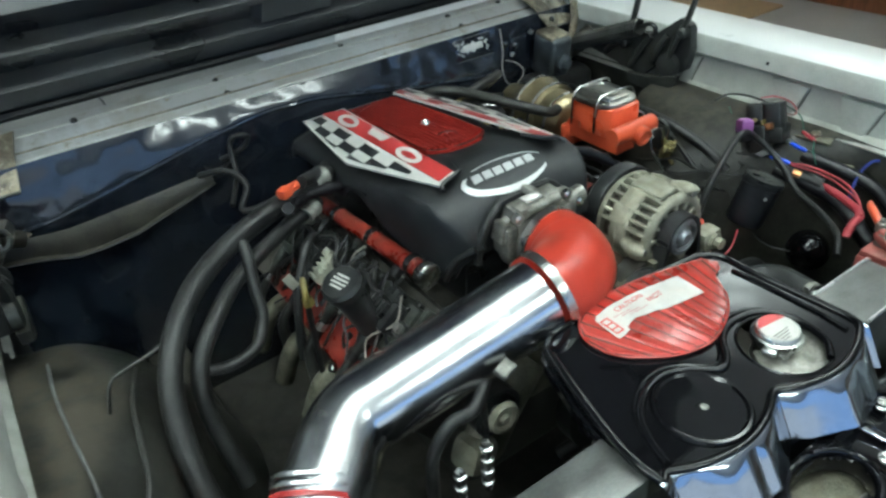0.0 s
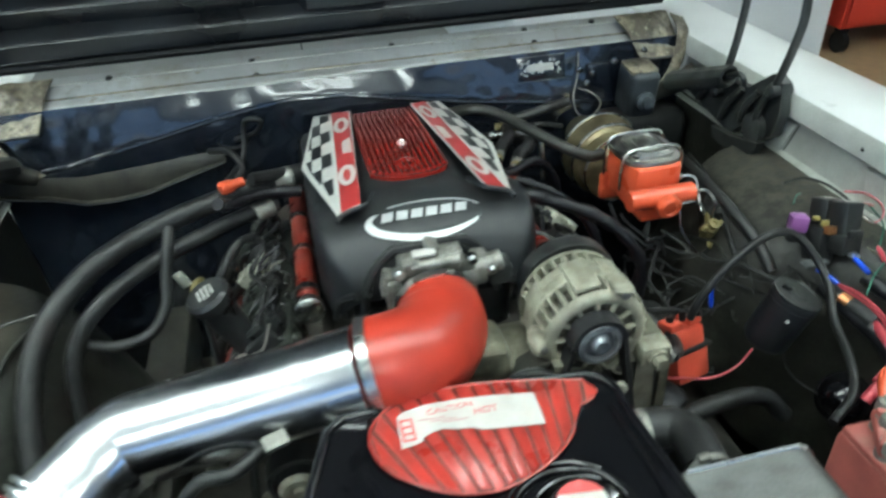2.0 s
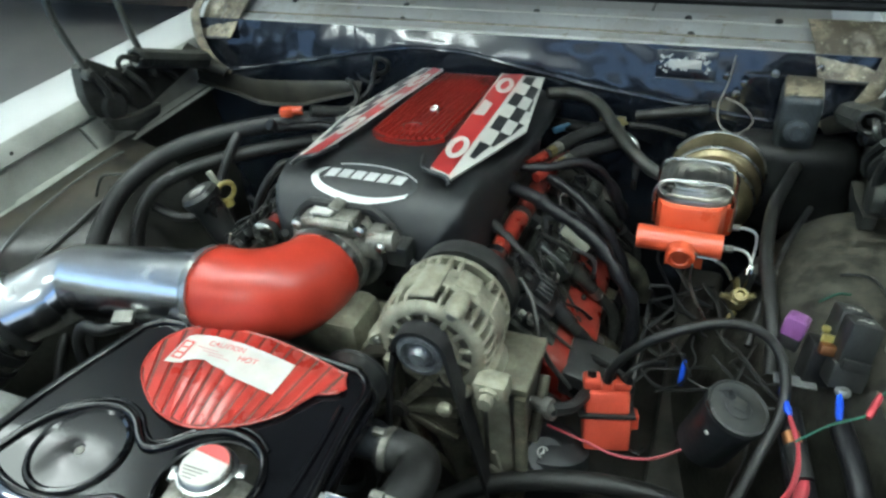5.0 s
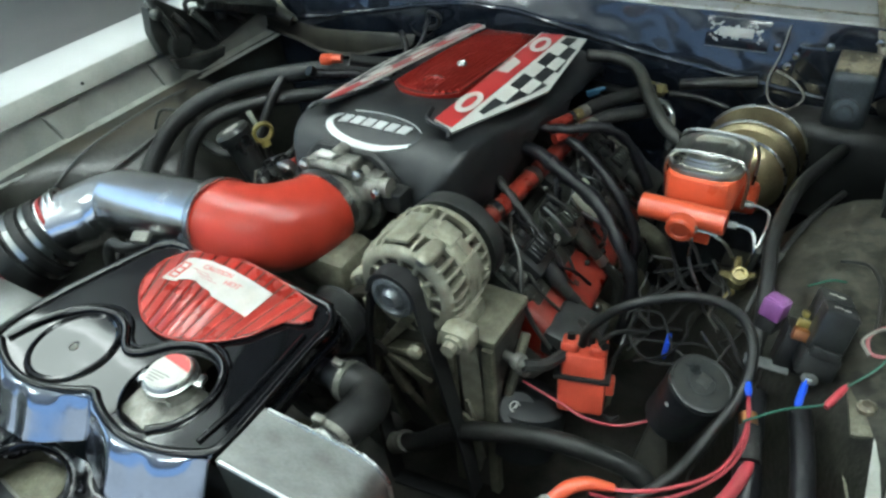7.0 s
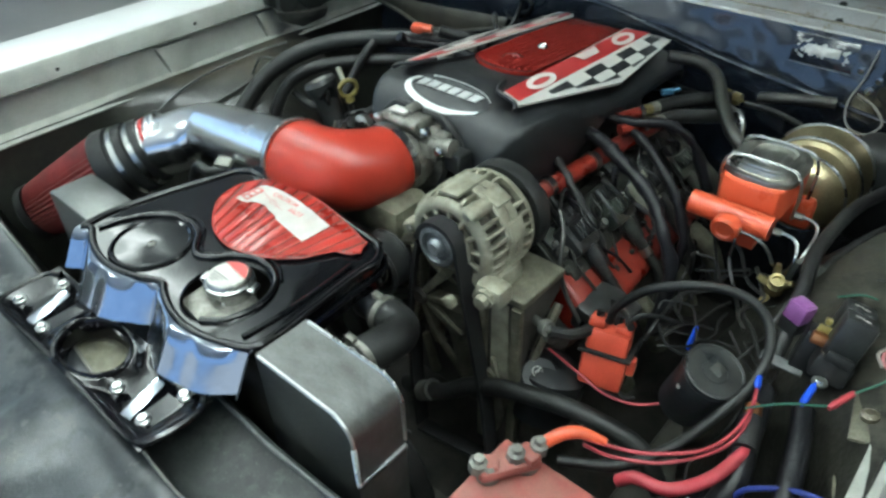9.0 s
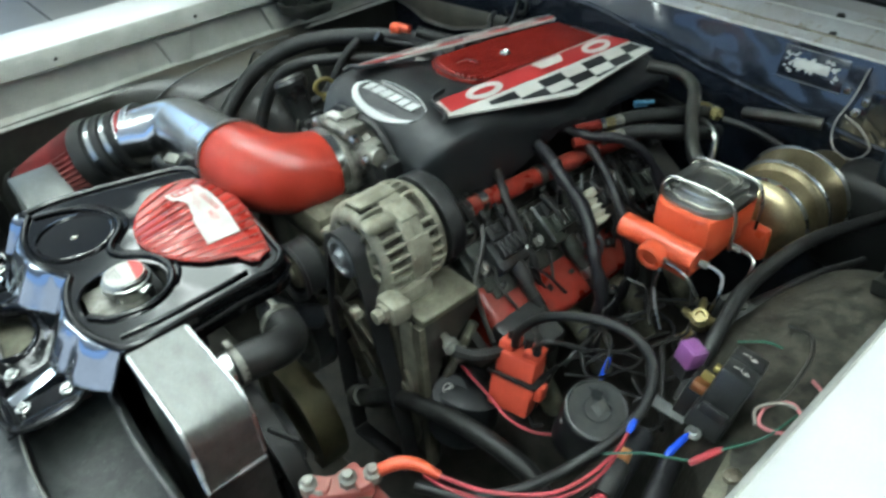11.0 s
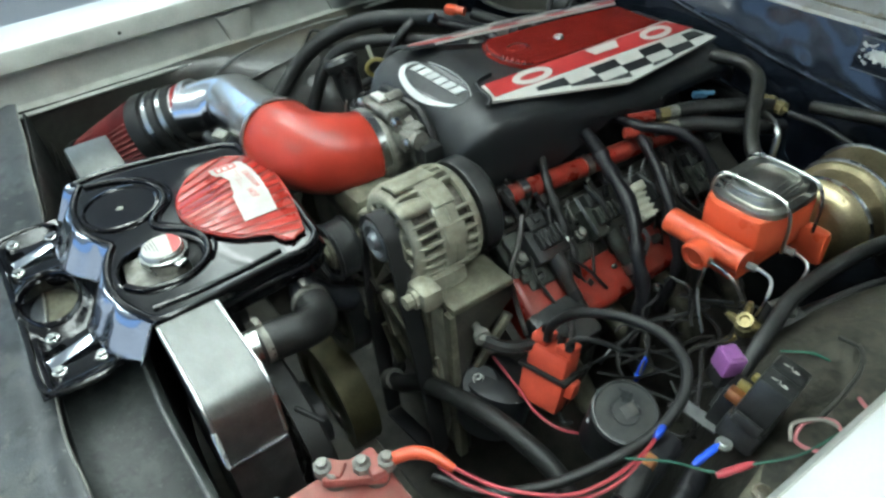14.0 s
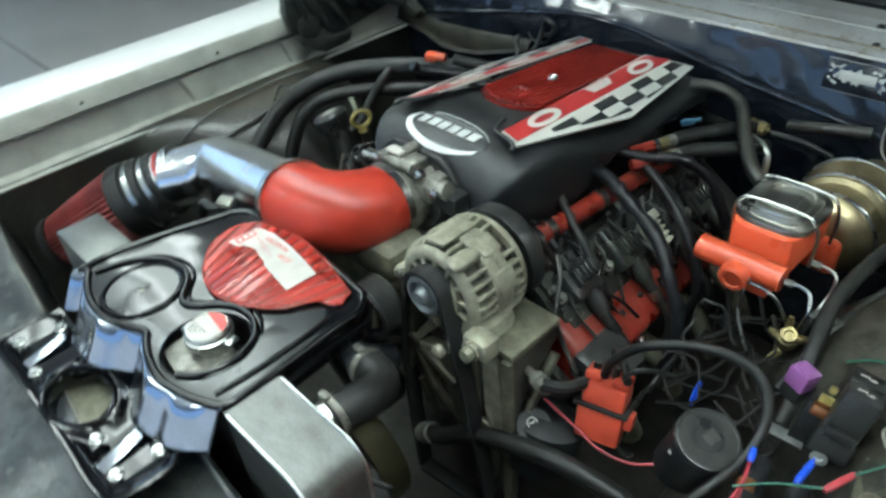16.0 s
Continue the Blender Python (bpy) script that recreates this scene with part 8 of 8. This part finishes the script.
battery()
run("positive_cable", [(0.475, 0.375, 0.848), (0.486, 0.392, 0.856), (0.50, 0.405, 0.856), (0.52, 0.415, 0.85)], [0.006, 0.0065, 0.006, 0.004], "orange", "red boot on the positive cable", "cable", n=12)
run("red_wire", [(0.497, 0.413, 0.838), (0.515, 0.424, 0.832), (0.55, 0.444, 0.828), (0.588, 0.482, 0.826), (0.602, 0.52, 0.826), (0.604, 0.563, 0.826), (0.597, 0.596, 0.822)], 0.0019, "redwire", "bright red wire looping to a blue crimp", "wire", "red wires", 8)
run("red_wire", [(0.50, 0.41, 0.834), (0.525, 0.424, 0.822), (0.565, 0.452, 0.818), (0.598, 0.50, 0.816), (0.607, 0.545, 0.818), (0.598, 0.592, 0.82)], 0.0018, "redwire", "bright red wire looping to a blue crimp", "wire", "red wires", 8)
run("red_wire", [(0.34, 0.60, 0.71), (0.39, 0.60, 0.695), (0.43, 0.595, 0.69), (0.47, 0.60, 0.695), (0.505, 0.615, 0.71)], 0.0018, "redwire", "thin red wire below the terminal box", "wire", "red wires", 8)
run("red_cable", [(0.53, 0.44, 0.77), (0.545, 0.443, 0.785), (0.578, 0.449, 0.79), (0.602, 0.484, 0.79), (0.614, 0.525, 0.792), (0.616, 0.545, 0.792)], 0.0068, "redwire", "thick faded red cable by the battery", "cable", n=12)
run("blue_wire", [(0.612, 0.485, 0.755), (0.625, 0.491, 0.772), (0.636, 0.497, 0.792), (0.668, 0.505, 0.812), (0.702, 0.503, 0.824), (0.722, 0.49, 0.815), (0.728, 0.47, 0.78)], 0.0028, "bluewire", "dark blue wire arching to the fender", "wire", n=8)


def crimp(at, d, mat, label):
    dv = Vector(d).normalized()
    p = Vector(at)
    bm = tube(bmesh.new(), [p - dv * 0.019, p - dv * 0.012, p - dv * 0.001, p + dv * 0.001, p + dv * 0.012, p + dv * 0.017], [0.0026, 0.0040, 0.0036, 0.0040, 0.0034, 0.0022], 10, 2)
    tagged(part("crimp_connector", bm, mat), label, "connector", "crimp connectors")


crimp((0.5925, 0.613, 0.8245), (-0.27, 1, 0.1), "blue", "bright blue crimp connector on the red wires")
crimp((0.488, 0.708, 0.742), (0.05, 0.3, 1), "blue", "bright blue crimp connector beside the black canister")
crimp((0.642, 0.612, 0.834), (0.05, 1, 0.1), "blue", "bright blue crimp connector on a loose terminal")
crimp((0.671, 0.611, 0.846), (0.4, 1, 0.1), "redwire", "red crimp connector on a green wire")
run("green_wire", [(0.60, 0.55, 0.835), (0.63, 0.575, 0.842), (0.664, 0.597, 0.845), (0.676, 0.622, 0.848), (0.70, 0.65, 0.865), (0.71, 0.69, 0.872)], 0.0013, "greenwire", "thin green wire joined to a red crimp", "wire", n=7)
run("green_wire", [(0.62, 0.74, 0.865), (0.64, 0.76, 0.865), (0.655, 0.77, 0.86)], 0.0013, "greenwire", "short green wire behind the relays", "wire", n=7)
run("pink_wire", [(0.70, 0.735, 0.875), (0.725, 0.72, 0.875), (0.728, 0.69, 0.872), (0.71, 0.665, 0.868), (0.69, 0.66, 0.866), (0.685, 0.68, 0.87), (0.70, 0.695, 0.875), (0.715, 0.69, 0.872)], 0.0019, "pinkwire", "curled pink wire by the fender", "wire", n=7)
run("white_wire", [(0.715, 0.695, 0.873), (0.695, 0.69, 0.875), (0.68, 0.67, 0.872), (0.688, 0.655, 0.868)], 0.0018, "whitewire", "short grey-white wire by the fender", "wire", n=7)
run("brown_wire", [(0.645, 0.80, 0.865), (0.67, 0.79, 0.875), (0.685, 0.76, 0.878), (0.69, 0.72, 0.875), (0.69, 0.69, 0.87)], 0.0022, "oldhose", "dull brown wire behind the relays", "wire", n=7)


def canister():
    c = thing("canister", (0.514, 0.622, 0.72), "round black canister with a flat lid", "canister")
    ax, top = Vector((0.30, -0.12, 0.95)).normalized(), Vector((0.549, 0.608, 0.803))
    bm = lathe(bmesh.new(), [(-0.088, 0), (-0.088, 0.029), (-0.083, 0.0325), (-0.012, 0.0335), (-0.010, 0.0352), (-0.002, 0.0352), (-0.002, 0)], top, ax, 40)
    part("body", bm, "black", c, "shiny black body")
    bm = lathe(bmesh.new(), [(-0.002, 0.0345), (0.003, 0.0345), (0.0035, 0.0325), (0.002, 0.031), (0.002, 0.0150), (0.003, 0.0142), (0.003, 0)], top, ax, 40)
    lid = part("lid", bm, "lidgrey", c, "scuffed slate grey lid")
    m = pose(*(top + ax * 0.0035)) @ ax.to_track_quat("Z", "Y").to_matrix().to_4x4()
    bm = bmesh.new()
    box(bm, (0.004, 0, 0), (0.016, 0.013, 0.001), 0.0004, (0, 0, 12))
    bm.transform(m)
    part("worn_patch", bm, "hinge", lid, "scuffed patch")
    side = Vector((-0.55, -0.8, 0.1))
    side = (side - ax * side.dot(ax)).normalized()
    bm = lathe(bmesh.new(), [(0, 0.003), (0.0008, 0.0028), (0.001, 0)], top - ax * 0.026 + side * 0.0334, side, 8)
    part("dot", bm, "sticker", c, "white paint dot")


canister()
hb = thing("horn", (0.60, 0.525, 0.63), "glossy black round horn low behind the battery", "horn")
bm = lathe(bmesh.new(), [(0.034, 0), (0.033, 0.012), (0.026, 0.024), (0.012, 0.032), (0.0, 0.034), (-0.004, 0.038), (-0.008, 0.038), (-0.012, 0.030), (-0.03, 0.02), (-0.03, 0)], (0.597, 0.524, 0.672), (-0.55, -0.55, 0.65), 28)
part("dome", bm, "gloss", hb)
bm = tube(bmesh.new(), [(0.612, 0.545, 0.655), (0.64, 0.57, 0.64), (0.70, 0.60, 0.63)], 0.006, 8, 2)
part("stay", bm, "black", hb, "black steel stay")


def relays():
    mm = pose(0.628, 0.695, 0.862, 18, 14, -24)

    def blk(bm, at, size, bev=0.003):
        box(bm, at, size, bev)

    p = thing("purple_relay", (0.595, 0.70, 0.83), "dusty purple relay beside the fuse holders", "relay")
    bm = bmesh.new()
    box(bm, (0, 0, 0), (0.024, 0.022, 0.024), 0.003)
    box(bm, (0, 0, 0.012), (0.018, 0.016, 0.004), 0.002)
    bm.transform(pose(0.596, 0.694, 0.862, -10, 4, -20))
    part("case", bm, "purple", p)
    bm = bmesh.new()
    box(bm, (0, 0, -0.02), (0.022, 0.02, 0.016), 0.002)
    bm.transform(pose(0.596, 0.694, 0.862, -10, 4, -20))
    part("base", bm, "rubber", p)
    f = thing("fuse_holder", (0.62, 0.685, 0.84), "open fuse holder with yellow and brown fuses", "fuse holder")
    for k, (at, size, mat) in enumerate((((0.004, 0.006, 0.004), (0.010, 0.010, 0.007), "yellow"), ((0.0, -0.012, 0.0), (0.013, 0.006, 0.010), "yellow"), ((0.0, -0.022, -0.008), (0.018, 0.012, 0.012), "copper"), ((0.002, -0.004, -0.03), (0.03, 0.03, 0.05), "rubber"))):
        bm = bmesh.new()
        box(bm, at, size, 0.002)
        bm.transform(pose(0.624, 0.688, 0.862, -18, 10, 8))
        part(("cover", "fuse", "fuse", "base")[k], bm, mat, f)
    r = thing("relay_block", (0.655, 0.69, 0.83), "black twin relay block with white scribbled marks", "relay")
    dx = -0.003
    for dy in (0.010, -0.023):
        bm = bmesh.new()
        box(bm, (dx, dy, 0), (0.033, 0.031, 0.05), 0.004)
        bm.transform(pose(0.650, 0.692, 0.866, -18, 12, 8))
        b = part("relay", bm, "plasticg", r)
        for j, (mx, my, wx, wy, tn) in enumerate(((-0.006, -0.009, 0.006, 0.0011, 20), (-0.001, -0.008, 0.0011, 0.005, 10), (0.005, -0.009, 0.005, 0.0011, -25), (0.003, -0.0115, 0.005, 0.001, 5))):
            bm = bmesh.new()
            box(bm, (dx + mx, dy + my + 0.007, 0.0253), (wx, wy, 0.0007), 0, (0, 0, tn))
            bm.transform(pose(0.650, 0.692, 0.866, -18, 12, 8))
            part("mark", bm, "sticker", b, "white scribble" if j == 0 else "", smooth=0)
    bm = bmesh.new()
    box(bm, (-0.003, -0.006, -0.036), (0.038, 0.072, 0.03), 0.005), box(bm, (-0.003, -0.042, -0.02), (0.028, 0.006, 0.012), 0.002)
    bm.transform(pose(0.650, 0.692, 0.866, -18, 12, 8))
    part("base", bm, "rubber", r)
    # copper-ended link and the loose terminal strip below
    k = thing("fuse_link", (0.61, 0.57, 0.79), "black cable end with a copper terminal", "terminal")
    bm = tube(bmesh.new(), [(0.608, 0.566, 0.80), (0.602, 0.588, 0.803)], 0.0095, 12, 1)
    part("lug", bm, "copper", k, "copper lug")
    bm = tube(bmesh.new(), [(0.606, 0.574, 0.80), (0.611, 0.555, 0.798), (0.615, 0.538, 0.794)], 0.0115, 12, 4)
    part("sleeve", bm, "rubber", k)
    bm = bmesh.new()
    box(bm, (0.603, 0.650, 0.82), (0.045, 0.014, 0.003), 0.001, (10, 6, 8))
    tagged(part("metal_tab", bm, "strap"), "dull grey metal strap end", "bracket")
    bm = lathe(bmesh.new(), [(0, 0.008), (0.002, 0.008), (0.002, 0.004), (0.005, 0.004), (0.005, 0)], (0.645, 0.630, 0.836), (0, 0, 1), 12)
    tagged(part("ring_terminal", bm, "bright"), "bright ring terminal lying loose", "terminal")


relays()
run("fender_loom", [(0.588, 0.71, 0.765), (0.584, 0.75, 0.792), (0.574, 0.81, 0.818), (0.567, 0.87, 0.832), (0.575, 0.99, 0.832), (0.60, 1.12, 0.81), (0.62, 1.22, 0.79)], 0.0095, "rubber", "thick black loom along the wheelhouse", "wiring", n=12)
run("fender_loom", [(0.56, 0.76, 0.76), (0.575, 0.84, 0.80), (0.60, 0.94, 0.815), (0.63, 1.05, 0.80)], 0.005, "rubber", "thin black loom along the wheelhouse", "wiring", n=10)
run("washer_hose", [(0.60, 0.62, 0.80), (0.61, 0.56, 0.79), (0.62, 0.50, 0.77), (0.60, 0.42, 0.72)], 0.014, "loom", "thick black hose by the fender", "hose", n=12)
run("washer_hose", [(0.645, 0.60, 0.82), (0.66, 0.54, 0.81), (0.67, 0.47, 0.79), (0.66, 0.40, 0.74)], 0.0115, "loom", "thick black hose by the fender", "hose", n=12)

# bracket strut and small pipe left of the pump
st = thing("bracket_strut", (-0.1, 0.45, 0.7), "bright bolt and strut beside the intake pipe", "bracket")
bm = tube(bmesh.new(), [(-0.186, 0.478, 0.84), (-0.190, 0.47, 0.80), (-0.191, 0.47, 0.735)], 0.0042, 8, 2)
part("rod", bm, "bright", st)
bm = bmesh.new()
box(bm, (-0.158, 0.47, 0.872), (0.026, 0.018, 0.010), 0.003, (20, 0, 20))
part("bolt_head", bm, "lead", st)
run("bypass_hose", [(-0.15, 0.51, 0.85), (-0.202, 0.47, 0.840), (-0.238, 0.47, 0.836), (-0.264, 0.47, 0.804), (-0.27, 0.47, 0.756), (-0.262, 0.485, 0.69)], 0.008, "rubber", "thin black bypass hose by the tensioner", "hose")
for x, y, z in ((-0.205, 0.45, 0.765), (-0.245, 0.45, 0.745)):
    bm = tube(bmesh.new(), [(x, y, z - 0.05), (x, y, z + 0.035)], 0.005, 10, 1)
    for k in range(4):
        lathe(bm, [(-0.004, 0.006), (-0.003, 0.0085), (0.003, 0.0085), (0.004, 0.006)], (x, y, z - 0.035 + k * 0.02), (0, 0, 1), 8)
    tagged(part("threaded_fitting", bm, "bright"), "grey threaded pipe fitting behind the radiator", "fitting", "pipe fittings")


# ---- clutter low on the driver's side ----
def tangle():
    rng = random.Random(31)
    for k in range(36):
        p = Vector((rng.uniform(0.43, 0.58), rng.uniform(0.66, 0.88), rng.uniform(0.69, 0.77)))
        pts = [p.copy()]
        d = Vector((rng.uniform(-1, 1), rng.uniform(-1, 1), rng.uniform(-0.25, 0.25)))
        for q in range(5):
            d = (d + Vector((rng.uniform(-0.7, 0.7), rng.uniform(-0.7, 0.7), rng.uniform(-0.3, 0.3)))).normalized()
            p = p + d * rng.uniform(0.02, 0.045)
            p.z = min(0.785, max(0.67, p.z))
            p.x = min(0.60, max(0.43, p.x))
            pts.append(p.copy())
        mt = rng.choice(("rubber", "rubber", "oldhose", "rubber", "rubber", "rubber", "oldhose"))
        label = {"rubber": "thin black wire tangled low in the bay", "oldhose": "thin dusty wire tangled low in the bay"}[mt]
        run("wire", pts, rng.choice((0.0016, 0.0022, 0.003)), mt, label, "wire", "tangled wires", 6, 4)


tangle()
v = thing("valve_bracket", (0.555, 0.85, 0.77), "dirty metal bracket beside the brass valve", "bracket")
bm = bmesh.new()
box(bm, (0.556, 0.852, 0.800), (0.008, 0.045, 0.05), 0.002, (0, 10, -14)), box(bm, (0.572, 0.85, 0.806), (0.026, 0.03, 0.005), 0.002, (18, 10, -14))
part("plate", bm, "hinge", v)
bm = lathe(bmesh.new(), [(-0.004, 0), (-0.004, 0.006), (0.005, 0.006), (0.005, 0)], (0.573, 0.85, 0.811), (0.2, -0.2, 1), 6)
part("bolt", bm, "lead", v, smooth=0)

fb = thing("fender_bracket", (0.697, 0.615, 0.80), "pale grey metal bracket under the fender flange", "bracket")
bm = bmesh.new()
box(bm, (0.699, 0.618, 0.836), (0.034, 0.075, 0.005), 0.002, (0, -12, 10)), box(bm, (0.704, 0.57, 0.806), (0.03, 0.075, 0.005), 0.002, (0, -25, 14))
part("plate", bm, "cast_dirty", fb)
bm = lathe(bmesh.new(), [(0, 0.009), (0.005, 0.009), (0.008, 0.005), (0.008, 0)], (0.698, 0.612, 0.839), (-0.2, 0, 1), 8)
part("bolt", bm, "rust", fb)

bm = bmesh.new()
box(bm, (0, 0, 0), (0.012, 0.03, 0.012), 0.002), box(bm, (0, 0.02, 0.003), (0.008, 0.02, 0.006), 0.001), box(bm, (0.004, -0.004, 0.007), (0.005, 0.02, 0.005), 0.001)
bm.transform(pose(0.228, 1.105, 0.862, 0, 10, -35) @ Matrix.Scale(0.75, 4))
tagged(part("blue_clip", bm, "blue_pale"), "pale blue plastic clip behind the engine cover", "clip")
